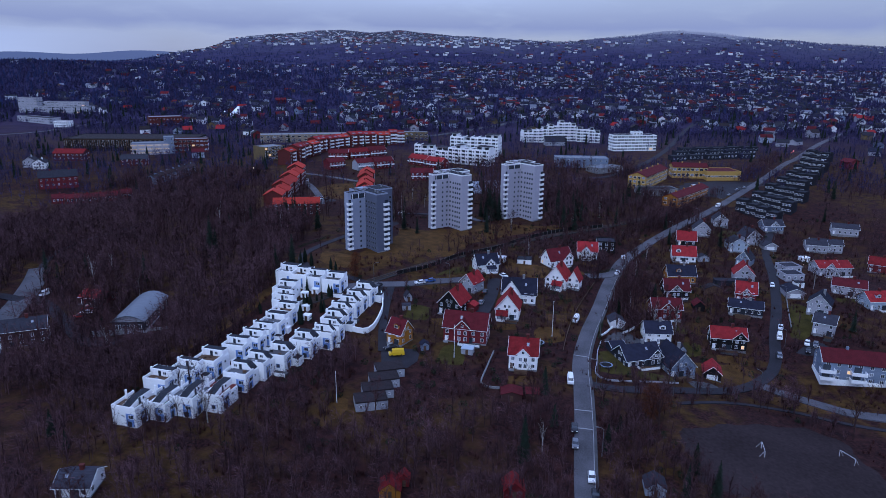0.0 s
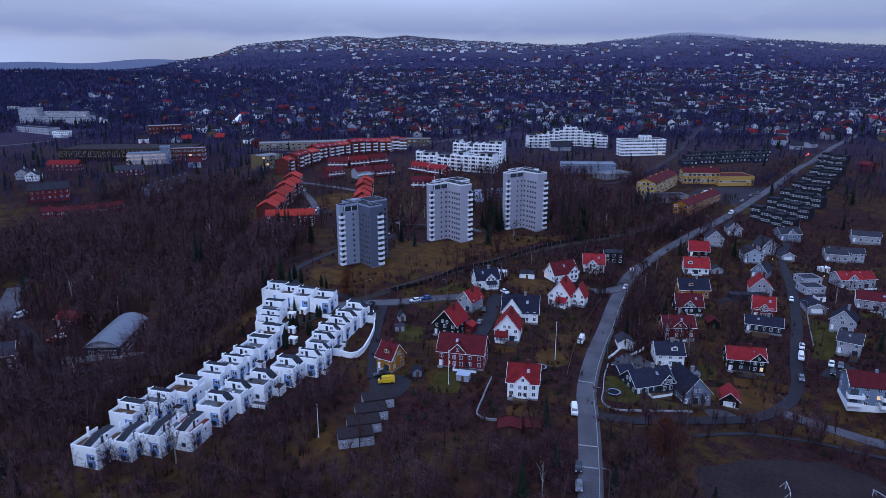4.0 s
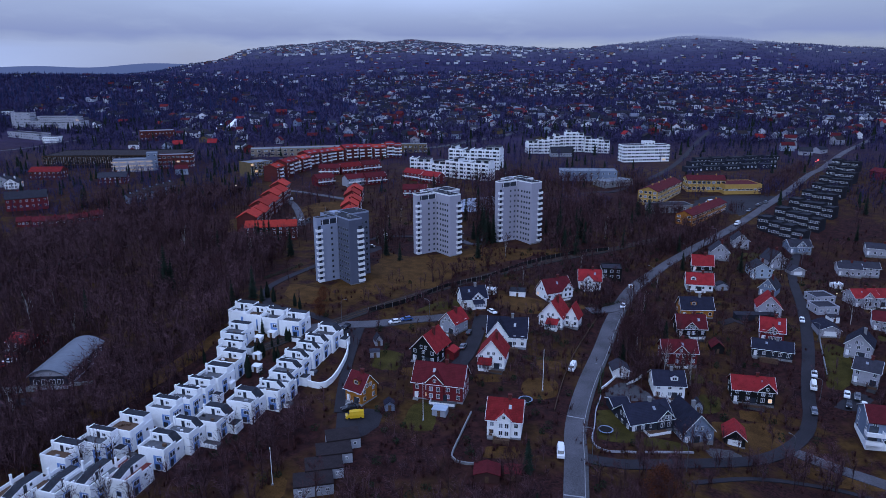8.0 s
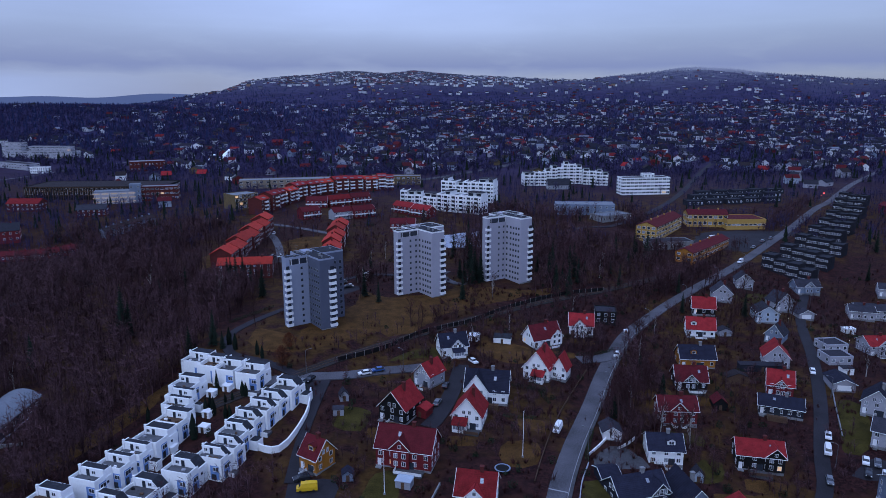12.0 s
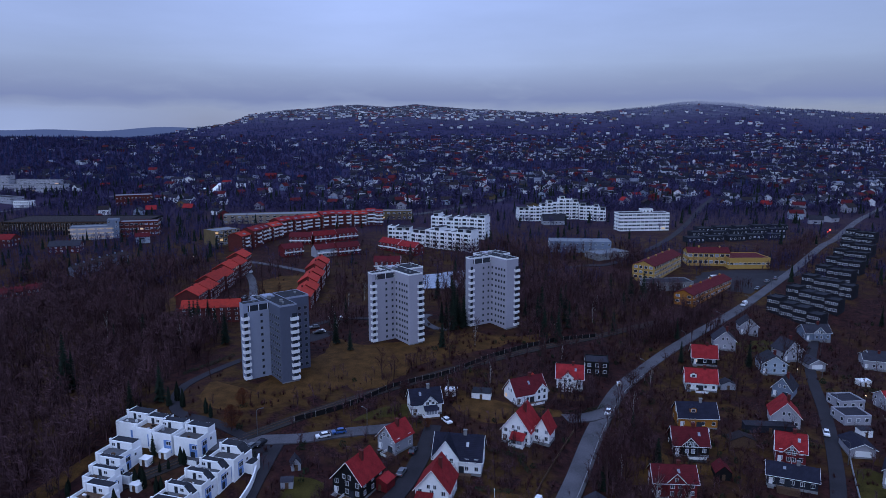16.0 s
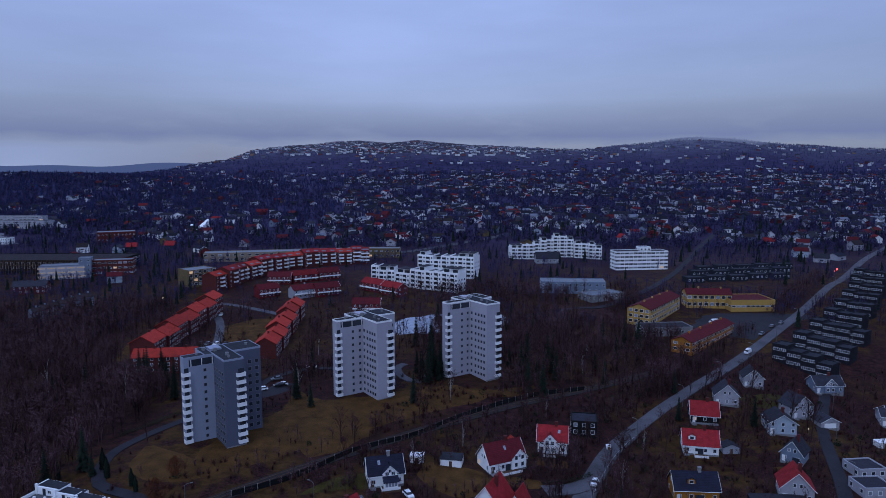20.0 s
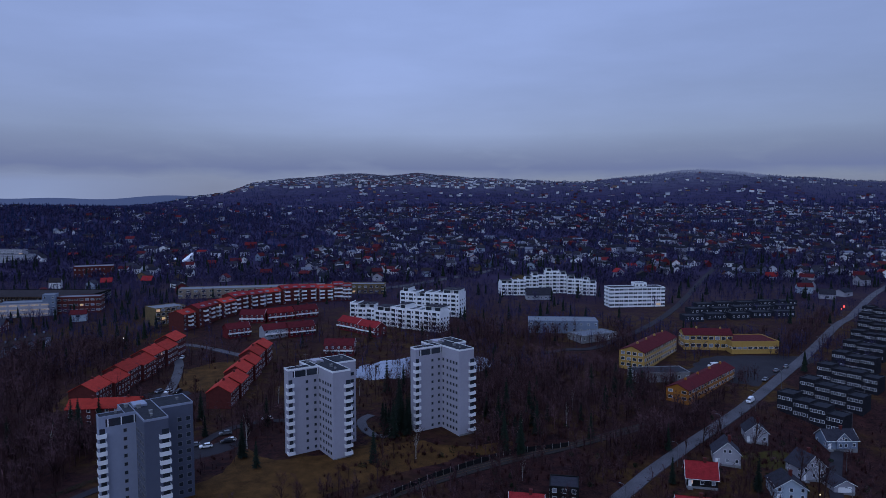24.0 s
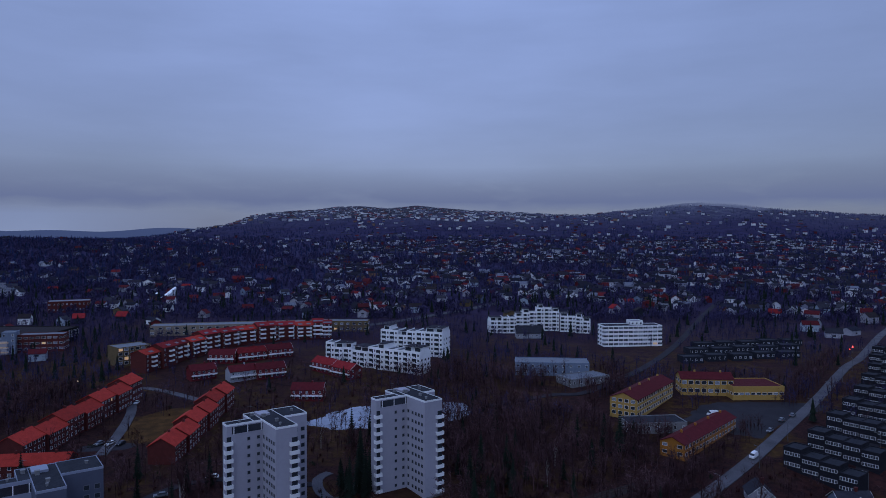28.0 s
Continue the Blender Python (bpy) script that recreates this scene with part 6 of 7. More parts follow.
def car(x, y, ang, mat, van=False, label="", lights=False):
    z = height(x, y) + 0.27
    label = label or {CARWHITE: "white", CARGREY: "grey", CARBLACK: "black", CARBLUE: "blue", CARRED: "red", CARYELLOW: "yellow"}[mat] + (" van parked at the roadside" if van else " car parked beside the road")
    t = thing("van" if van else "car", pose(x, y, z, 0, 0, ang), label, "van" if van else "car", "parked vehicles")
    L, W, H = (5.2, 1.95, 2.2) if van else (4.4, 1.78, 1.45)
    side = ((-0.5, 0.35), (-0.49, 0.85), (-0.2, 0.98), (0.47, 0.98), (0.5, 0.8), (0.5, 0.35)) if not van else ((-0.5, 0.35), (-0.5, 1.05), (-0.3, 1.25), (0.5, 1.25), (0.5, 0.35))
    top = ((-0.24, 0.98), (-0.1, H), (0.32, H), (0.46, 0.98)) if not van else ((-0.38, 1.25), (-0.26, H), (0.48, H), (0.5, 1.25))

    def extrude(prof, half, inset=0.0):
        g, n = Geo(), len(prof)
        for s in (-1, 1):
            g.v += [(px * L, s * (half - inset * (pz - prof[0][1])), pz) for px, pz in prof]
        g.f += [tuple(range(n)), tuple(range(2 * n - 1, n - 1, -1))] + [(i, n + i, n + (i + 1) % n, (i + 1) % n) for i in range(n)]
        return g

    part("body", extrude(side, W / 2), mat, t, "painted body")
    part("cabin", extrude(top, W / 2 - 0.06, 0.25), GLASS if not van else mat, t, "dark glazed cabin" if not van else "")
    part("roof", Geo().box(-0.1 * L, 0.32 * L, -W / 2 + 0.22, W / 2 - 0.22, H - 0.01, H + 0.05), mat, t)
    if van:
        part("windscreen", Geo().slab((-0.385 * L, -0.8, 1.3), (-0.27 * L, -0.8, H - 0.1), (-0.27 * L, 0.8, H - 0.1), (-0.385 * L, 0.8, 1.3), 0.05), GLASS, t, "dark windscreen")
    for sx in (-0.31, 0.31):
        for sy in (-1, 1):
            part("wheel", Geo().rod((sx * L, sy * (W / 2 - 0.2), 0.32), (sx * L, sy * (W / 2 + 0.02), 0.32), 0.32, 0.32, 10), RUBBER, t, "black tyre")
    for sy in (-1, 1):
        part("headlight", Geo().box(-0.5 * L - 0.02, -0.5 * L + 0.05, sy * 0.62 - 0.18, sy * 0.62 + 0.18, 0.6, 0.8), HEADLIGHT if lights else TRIM, t)
        part("tail_light", Geo().box(0.5 * L - 0.05, 0.5 * L + 0.02, sy * 0.68 - 0.14, sy * 0.68 + 0.14, 0.6, 0.85), CARRED, t)
    return t


def road_angle(line, x, y):
    i = min(range(len(line) - 1), key=lambda k: (line[k][0] - x) ** 2 + (line[k][1] - y) ** 2)
    d = line[i + 1] - line[i]
    return math.degrees(math.atan2(d[1], d[0]))


for x, y, line, mat, van in ((51.6, 244.5, MAIN, CARWHITE, True), (40.6, 194.6, MAIN, CARWHITE, True), (37.2, 168.5, MAIN, CARBLACK, False), (36.2, 161.5, MAIN, CARGREY, False), (37.9, 148.3, MAIN, CARWHITE, False),
                             (37.6, 142, MAIN, CARBLACK, False), (81.8, 303.3, MAIN, CARWHITE, False), (135.3, 253, SIDE, CARWHITE, False), (131.8, 246.2, SIDE, CARWHITE, True), (126.1, 233.6, SIDE, CARGREY, False),
                             (150, 293.3, SIDE, CARWHITE, False), (-9.5, 272, WEST, CARWHITE, False), (-5.3, 275.2, WEST, CARBLUE, False), (13.9, 281.5, WEST, CARGREY, False), (17.8, 267.7, STREET, CARBLACK, False),
                             (15.6, 256, STREET, CARGREY, False), (-24.5, 392, LOOP, CARWHITE, False), (195, 457, MAIN, CARGREY, False)):
    car(x, y, road_angle(line, x, y), mat, van)
for x, y, a, mat, van in ((-15.2, 210.5, 10, CARYELLOW, True), (-17.5, 214.6, 25, CARBLACK, False), (27.2, 287.2, 120, CARWHITE, False), (139.8, 240.7, 60, CARWHITE, False), (142.4, 239.4, 60, CARGREY, False),
                          (141.8, 234.5, 60, CARWHITE, False), (137.9, 235.8, 60, CARBLACK, False), (-138.2, 246.6, 20, CARWHITE, False), (-139, 243, 25, CARRED, False), (-140.2, 251.7, 10, CARRED, False), (-166.1, 267.9, 80, CARWHITE, True),
                          (-98.2, 483.8, 100, CARWHITE, False), (-81.8, 421.5, 80, CARGREY, False), (-77.6, 422, 80, CARWHITE, False), (-73.6, 422.6, 80, CARBLACK, False), (-41.3, 361.6, 30, CARGREY, False), (-36.7, 361, 30, CARWHITE, False),
                          (-31.4, 366.6, 30, CARBLACK, False), (-26.3, 264.9, 70, CARBLACK, False), (-28.5, 262.5, 70, CARGREY, False), (-30.6, 367.5, 30, CARWHITE, False), (-34.8, 374.7, 30, CARGREY, False), (178, 478, 20, CARWHITE, True)):
    car(x, y, a, mat, van)
for x, y in ((206.5, 471.5), (214.5, 478.5)):
    car(x, y, road_angle(MAIN, x, y) + 180, CARGREY, False, "grey car with headlights on", True)
car(176.5, 428, road_angle(MAIN, 176.5, 428), CARWHITE, True)

# ---- woods: near trees one by one ----
rng = random.Random(5)
WOODS = ((-125, 300, 60, 110, 60), (-60, 225, 40, 50, 0), (-20, 150, 110, 28, 35), (40, 330, 55, 32, 26), (95, 420, 50, 55, 26), (-45, 345, 60, 35, 16), (20, 400, 60, 30, 14),
         (85, 170, 60, 14, 20), (80, 280, 12, 45, 22), (120, 290, 60, 60, 28), (-150, 220, 60, 60, 20), (20, 430, 90, 40, 15), (130, 350, 40, 40, 18))
for cx, cy, sx, sy, n in WOODS:
    done = 0
    for _ in range(n * 3):
        if done >= n:
            break
        px, py = rng.uniform(cx - sx, cx + sx), rng.uniform(cy - sy, cy + sy)
        if free(px, py, 1.0):
            roll = rng.random()
            plant(FIRS if roll < 0.06 else BIRCHES if roll < 0.14 else BARE, px, py, rng.uniform(0.55, 1.05), "trees of the valley wood")
            done += 1


# ---- woods farther off, too many to count ----
def thicket(g, px, py, h, r, n=16):
    """A bare tree seen from afar: a stem, limbs that fan out into a rounded crown, and fine twigs at their ends."""
    z = height(px, py)
    g.rod((px, py, z - 0.5), (px, py, z + h * 0.6), h * 0.013, 0.03, 3)
    wide, s = h * r.uniform(0.24, 0.36), (h * 0.007 + 0.02) * (0.7 if py < 240 else 1.0)
    for i in range(n):
        a, f = r.random() * 6.283, r.random()
        u = math.sqrt(max(0.0, 1 - (1.75 * f - 0.75) ** 2)) * wide * r.uniform(0.55, 1.0)
        b = z + h * r.uniform(0.2, 0.5)
        c, d = math.cos(a), math.sin(a)
        tip = (px + c * u, py + d * u, z + h * (0.38 + 0.6 * f))
        g.poly([(px - d * s, py + c * s, b), (px + d * s, py - c * s, b), tip])
        for _ in range(2):
            q, e = a + r.uniform(-1.3, 1.3), h * r.uniform(0.08, 0.17)
            k = r.uniform(0.55, 0.9)
            m = (px + c * u * k, py + d * u * k, b + (tip[2] - b) * k)
            g.poly([(m[0] - d * s, m[1] + c * s, m[2]), (m[0] + d * s, m[1] - c * s, m[2] + s), (m[0] + math.cos(q) * e, m[1] + math.sin(q) * e, m[2] + e * r.uniform(-0.1, 0.9))])


def grove(g, px, py, h, r, n=11):
    """A bare crown far off: broad ragged sprays round a stem."""
    z, wide = height(px, py), h * r.uniform(0.3, 0.45)
    for i in range(n):
        a, f = r.random() * 6.283, r.random()
        u = math.sqrt(max(0.0, 1 - (1.6 * f - 0.6) ** 2)) * wide
        c, d, s = math.cos(a), math.sin(a), h * 0.035
        b = z + h * 0.25 * f
        g.poly([(px + c * u * 0.3 - d * s, py + d * u * 0.3 + c * s, b), (px + c * u * 0.3 + d * s, py + d * u * 0.3 - c * s, b + s), (px + c * u, py + d * u, z + h * (0.35 + 0.65 * f))])
        q = a + r.uniform(-1.5, 1.5)
        g.poly([(px + c * u * 0.5, py + d * u * 0.5, z + h * (0.3 + 0.4 * f)), (px + c * u * 0.9, py + d * u * 0.9, z + h * (0.25 + 0.5 * f)), (px + math.cos(q) * u * 0.9, py + math.sin(q) * u * 0.9, z + h * (0.45 + 0.5 * f))])


def spire(g, px, py, h, r):
    """A far conifer: three ragged tiers."""
    z = height(px, py)
    for k in range(3):
        b, t, w = z + h * (0.08 + 0.26 * k), z + h * (0.55 + 0.225 * k), h * (0.17 - 0.045 * k)
        n, o = 6, r.random()
        ring = [(px + math.cos(6.283 * (i + o) / n) * w * r.uniform(0.7, 1.2), py + math.sin(6.283 * (i + o) / n) * w * r.uniform(0.7, 1.2), b + r.uniform(-0.4, 0.4)) for i in range(n)]
        for i in range(n):
            g.poly([ring[i], ring[(i + 1) % n], (px, py, t)])


def density(x, y):
    return 0.5 + 0.5 * math.sin(x / 61 + 2 * math.sin(y / 83)) * math.sin(y / 47 + x / 131)


near_wood, far_wood, hill_wood, firs, near_firs = Geo(), Geo(), Geo(), Geo(), Geo()
grid = {}
for a, b, c in TAKEN:
    for i in range(int((a - c) // 30), int((a + c) // 30) + 1):
        for j in range(int((b - c) // 30), int((b + c) // 30) + 1):
            grid.setdefault((i, j), []).append((a, b, c))


def clear(x, y):
    return all((x - a) ** 2 + (y - b) ** 2 > (c + 0.5) ** 2 for a, b, c in grid.get((int(x // 30), int(y // 30)), ()))


def scatter(n, x0, x1, y0, y1, geo, lo, hi, conif, thresh, narrow=0.75):
    for _ in range(n):
        py = y0 + (y1 - y0) * rng.random()
        half = narrow * py + 60
        px = rng.uniform(max(x0, -half), min(x1, half))
        if density(px, py) < thresh or not clear(px, py) or (-135 < px < 25 and 395 < py < 650 and rng.random() < 0.8):
            continue
        if rng.random() < conif:
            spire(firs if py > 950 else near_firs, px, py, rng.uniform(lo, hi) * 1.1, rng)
        else:
            if geo is near_wood:
                thicket(geo, px, py, rng.uniform(lo, hi), rng, 24 if py < 240 else 16)
            elif py < 760:
                thicket(geo, px, py, rng.uniform(lo, hi), rng, 11)
            else:
                grove(geo, px, py, rng.uniform(lo, hi), rng, 9 if py < 1500 else 6)


scatter(6000, -240, -70, 180, 500, near_wood, 7, 15, 0.0, 0.02, 2)
scatter(2800, -110, 120, 90, 215, near_wood, 5, 11, 0.0, 0.2, 2)
scatter(2800, -60, 150, 370, 560, near_wood, 7, 14, 0.0, 0.12, 2)
scatter(3600, 10, 270, 195, 430, near_wood, 2.0, 7.0, 0.0, 0.1, 2)
scatter(380, 66, 92, 235, 325, near_wood, 5, 10, 0.0, 0.0, 2)
scatter(520, -25, 62, 185, 300, near_wood, 2.5, 6.5, 0.0, 0.05, 2)
scatter(380, -50, 90, 285, 345, near_wood, 2, 7, 0.0, 0.1, 2)
scatter(330, -20, 85, 425, 470, near_wood, 6, 11, 0.0, 0.0, 2)
scatter(700, 130, 330, 430, 560, near_wood, 4, 10, 0.0, 0.1, 2)
scatter(1900, -420, -120, 425, 760, far_wood, 5, 10, 0.04, 0.0, 2)
scatter(11000, -420, 520, 460, 800, far_wood, 5, 11, 0.06, 0.15)
scatter(15000, -900, 1050, 800, 1500, far_wood, 6, 12, 0.16, 0.03)
scatter(4500, -1100, -350, 900, 1700, far_wood, 6, 12, 0.35, 0.08)
scatter(14000, -1700, 1900, 1500, 2600, far_wood, 7, 13, 0.3, 0.03)
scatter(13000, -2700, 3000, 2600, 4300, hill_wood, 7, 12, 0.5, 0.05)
for i, p in enumerate(MAIN[:-1]):  # belt of bare trees on the uphill side of the main road
    if 335 < p[1] < 600:
        d = MAIN[i + 1] - p
        n = np.array((-d[1], d[0])) / np.linalg.norm(d)
        for _ in range(5):
            q = p + n * rng.uniform(5.5, 17) + d * rng.random()
            if clear(q[0], q[1]):
                thicket(near_wood, q[0], q[1], rng.uniform(4, 9), rng, 18)
tagged(part("valley_wood", near_wood, WOODTWIGS), "leafless brown winter woodland", "woodland", kind="stuff")
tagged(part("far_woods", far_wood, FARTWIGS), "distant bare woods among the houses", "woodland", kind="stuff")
tagged(part("hill_woods", hill_wood, HILLTWIGS), "bare woods on the high hills, tinted blue for haze", "woodland", kind="stuff")
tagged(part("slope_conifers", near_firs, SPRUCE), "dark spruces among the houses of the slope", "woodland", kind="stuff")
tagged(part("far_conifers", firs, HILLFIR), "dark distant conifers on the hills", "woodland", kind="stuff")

# ---- particular trees ----


def place_tree(kind, x, y, size, group=""):
    t = copy_thing(kind, pose(x, y, height(x, y), 0, 0, rng.uniform(0, 360)) @ Matrix.Scale(size, 4))
    return t


for x, y, s in ((31.4, 187.2, 0.95), (21.5, 154.3, 1.0), (-103.9, 161, 0.8), (-109.4, 307.9, 1.25), (-173.6, 283.1, 0.9), (-167.2, 280.4, 0.8), (-160.4, 291.3, 0.8), (119.7, 434.8, 1.0), (124.1, 430.7, 0.9), (131.7, 435.3, 1.1),
                (24.2, 378.0, 0.9), (29.1, 381.8, 1.0), (32.1, 385.4, 0.8), (-72.2, 280.8, 0.7), (-67.3, 290.9, 0.8), (-62.8, 287.2, 0.7), (-72.6, 286.9, 0.6), (-54.1, 257.0, 0.5), (-51.8, 260.2, 0.5), (100.3, 383.9, 0.8),
                (108.9, 433.3, 0.8), (67.5, 372.9, 0.8), (72.0, 382.9, 0.9), (80.1, 394.0, 0.9), (86.0, 400.0, 0.8), (67.4, 368.5, 0.8), (121.6, 353.4, 0.7), (-107.4, 309.0, 1.1), (-96.6, 154.6, 0.6), (67.7, 143.8, 0.6), (60.1, 143.2, 0.55)):
    place_tree(rng.choice(FIRS), x, y, s)
for x, y, s in ((-87.7, 366.2, 0.9), (-82.0, 361.2, 1.0), (-89.8, 359.0, 0.8), (-66.7, 350.6, 0.9), (-102.9, 354.2, 0.8), (-113.3, 349.8, 0.8), (-118.6, 323.0, 1.0), (-27.7, 378.5, 0.8), (-22.4, 384.6, 0.9), (27.3, 374.9, 1.1), (31.9, 379.0, 0.9), (24.3, 385.7, 0.8),
                (27.6, 394.1, 1.0), (34.1, 386.7, 0.8), (73.1, 367.9, 0.9), (30.2, 382.3, 0.7), (27.5, 392.6, 0.8), (73.7, 392.1, 0.9), (80.4, 386.1, 1.0), (79.3, 407.6, 0.8), (118.4, 426.2, 0.9), (-84.6, 378.9, 0.9), (-76.3, 365.3, 0.9), (262.0, 449.3, 1.0), (234.6, 408.0, 0.6), (126.4, 375.6, 0.6)):
    place_tree(rng.choice(FIRS), x, y, s)
for x, y, s in ((26.6, 400.2, 1.0), (21.8, 387.6, 1.0), (23.2, 353, 0.7), (66, 387.1, 0.9), (69.8, 404.5, 0.9), (82.9, 415, 1.0), (111.2, 412.9, 1.1), (124.4, 426.5, 1.0), (99.2, 400.9, 0.8), (-41.6, 372.5, 0.8), (-21, 352.7, 0.8), (-13.6, 344.5, 0.7),
                (-49.9, 389.5, 0.9), (-87.6, 370.3, 1.0), (76.7, 448.1, 0.9), (96.1, 448.9, 0.9), (62.5, 447.5, 0.8), (25.5, 429.3, 1.0), (18.2, 428.9, 0.9)):
    place_tree(rng.choice(FIRS), x, y, s)

cw, cc = Geo().rod((0, 0, -0.3), (0, 0, 4.6), 0.09, 0.02, 5), Geo()
leaf = random.Random(8)
for i in range(520):
    z = leaf.uniform(0.1, 5.0)
    r = 0.75 * min(1, (5.2 - z) / 2.6) * leaf.uniform(0.6, 1.05) * min(1, 0.5 + z)
    a = leaf.uniform(0, 6.283)
    px, py, e = math.cos(a) * r, math.sin(a) * r, 0.20
    cc.poly([(px - math.sin(a) * e, py + math.cos(a) * e, z - e), (px + math.sin(a) * e, py - math.cos(a) * e, z - e * 0.6), (px * 0.9, py * 0.9, z + 0.42)])
CYPRESS = tree_kind("cypress_tree", "slim dark evergreen cypress in the courtyard", (cw, cc), BARK, SPRUCE)
for x, y, s in ((-44.9, 253.7, 1.0), (-43.8, 253.4, 0.9), (-51.4, 230.6, 1.5), (-52.6, 243.3, 1.0), (-51.8, 244.6, 1.0), (-50.1, 242.7, 1.1), (-45.6, 240.2, 1.0), (-44.7, 240.9, 0.9), (-68.1, 238.8, 0.8), (-69.1, 241.2, 0.7),
                (-76.2, 191.5, 1.1), (-47.3, 251.1, 0.6), (-49.0, 249.6, 0.6), (-61.6, 290.9, 1.3), (-57.8, 286.1, 1.2), (-48.6, 281.8, 1.0), (-46.0, 278.9, 0.9)):
    place_tree(CYPRESS, x, y, s)

wood, fine = bare_tree(12, 0.9, 10, 5, 77)
leaves = Geo()
for i in range(3800):
    a, zz = leaf.uniform(0, 6.283), leaf.uniform(0, 1)
    r = 5.4 * math.sqrt(leaf.random()) * math.sin(math.pi * (0.12 + 0.8 * zz)) * (0.8 + 0.3 * math.sin(3 * a + 5 * zz))
    p = Vector((math.cos(a) * r, math.sin(a) * r, 2.2 + 9.4 * zz + leaf.uniform(-0.6, 0.6)))
    u = Vector((leaf.gauss(0, 1), leaf.gauss(0, 1), leaf.gauss(0, 1))).normalized() * 0.22
    v = Vector((leaf.gauss(0, 1), leaf.gauss(0, 1), leaf.gauss(0, 1))).normalized() * 0.22
    leaves.poly([p - u, p + v, p + u])
BEECH_TREE = thing("beech_tree", pose(60.5, 175, height(60.5, 175)), "broad tree still holding russet leaves", "tree")
part("trunk", wood, BARK, BEECH_TREE), part("twigs", fine, TWIGS, BEECH_TREE), part("crown", leaves, BEECH, BEECH_TREE, "russet dry leaves")
for x, y, s in ((-38.4, 286.4, 0.55), (-37.0, 271.5, 0.7), (21.1, 282.7, 0.3), (92.4, 296.2, 0.35)):
    copy_thing(BEECH_TREE, pose(x, y, height(x, y), 0, 0, rng.uniform(0, 360)) @ Matrix.Scale(s, 4))

# ---- garden shrubs ----
shrubs, ever = Geo(), Geo()


def bush(g, px, py, h, r, n=34):
    z = height(px, py)
    for i in range(n):
        a, e = r.uniform(0, 6.283), r.uniform(0.1, 0.75) * h
        b = z + r.uniform(-0.1, 0.35) * h
        s = 0.03 + 0.012 * h
        q = (px + math.cos(a) * e, py + math.sin(a) * e, z + h * r.uniform(0.5, 1.05))
        o = (px + math.cos(a) * e * 0.3, py + math.sin(a) * e * 0.3)
        g.poly([(o[0] - math.sin(a) * s, o[1] + math.cos(a) * s, b), (o[0] + math.sin(a) * s, o[1] - math.cos(a) * s, b), q])


def clump(g, px, py, w, h, r, n=70):
    z = height(px, py)
    for i in range(n):
        a, f = r.uniform(0, 6.283), r.random()
        k = w * math.sqrt(max(0.05, 1 - (2 * f - 1) ** 2)) * r.uniform(0.6, 1.1)
        p = Vector((px + math.cos(a) * k, py + math.sin(a) * k, z + h * f))
        u = Vector((r.gauss(0, 1), r.gauss(0, 1), r.gauss(0, 1))).normalized() * 0.3
        v = Vector((r.gauss(0, 1), r.gauss(0, 1), r.gauss(0, 1))).normalized() * 0.3
        g.poly([p - u, p + v, p + u])


for x0, x1, y0, y1, n in ((10, 200, 195, 400, 3000), (-40, 20, 175, 300, 330), (-95, -25, 155, 200, 260), (-75, -25, 200, 285, 160), (-60, 90, 285, 400, 420), (40, 130, 150, 200, 200), (-90, 60, 400, 540, 380), (150, 260, 250, 420, 420), (-60, 60, 95, 200, 500)):
    for _ in range(n):
        px, py = rng.uniform(x0, x1), rng.uniform(y0, y1)
        if clear(px, py):
            if rng.random() < 0.08:
                clump(ever, px, py, rng.uniform(0.6, 1.5), rng.uniform(0.9, 2.6), rng)
            else:
                bush(shrubs, px, py, rng.uniform(0.7, 2.8), rng)
tagged(part("garden_shrubs", shrubs, SHRUB), "bare brown garden shrubs", "shrubs", kind="stuff")
tagged(part("evergreen_shrubs", ever, HEDGE), "dark evergreen garden shrubs", "shrubs", kind="stuff")


def hedge(pts, h=1.3, w=0.9, label="clipped dark evergreen garden hedge"):
    line, g = smooth_line(pts, 1.5), Geo()
    for p, q in zip(line, line[1:]):
        d = q - p
        n = np.array((d[1], -d[0])) / max(0.01, np.linalg.norm(d))
        for i in range(70):
            f, s, z = leaf.random(), leaf.uniform(-0.5, 0.5) * w, leaf.uniform(0, h)
            if z < h * 0.85 and abs(s) < w * 0.3:
                s = math.copysign(w * 0.45, s)
            c = p + d * f + n * s
            o = Vector((c[0], c[1], height(*c) + z))
            u = Vector((leaf.gauss(0, 1), leaf.gauss(0, 1), leaf.gauss(0, 1))).normalized() * 0.2
            v = Vector((leaf.gauss(0, 1), leaf.gauss(0, 1), leaf.gauss(0, 1))).normalized() * 0.2
            g.poly([o - u, o + v, o + u])
    return tagged(part("hedge", g, HEDGE), label, "hedge", "garden hedges")


for pts in (((36.5, 271.3), (50.9, 268.9)), ((66, 299.5), (74, 302.5), (82, 309)), ((35.7, 250.4), (46, 249.8)), ((57.5, 229), (59, 236), (62, 246)), ((75.8, 250.9), (82.0, 247.6)), ((71.4, 260.3), (76.4, 262.9)),
            ((123.5, 313.4), (127.4, 311.2)), ((123.2, 296.8), (126.5, 294.8)), ((138.1, 285.4), (144.8, 285.0)), ((185.7, 338.6), (195.9, 342.2)), ((48.2, 268.5), (51.1, 260.6)), ((-69.6, 314.8), (-63.1, 324.2), (-57.4, 334.6))):
    hedge(pts)

# ---- walls, fences, poles ----


def wall_line(name, pts, h, w, mat, label, category="wall", step=2.0):
    ob = ribbon(name, smooth_line(pts, step), -w / 2, w / 2, h, mat, label, category, h + 1.2, kind="", clear=False)
    if "kind" in ob:
        del ob["kind"]
    return ob


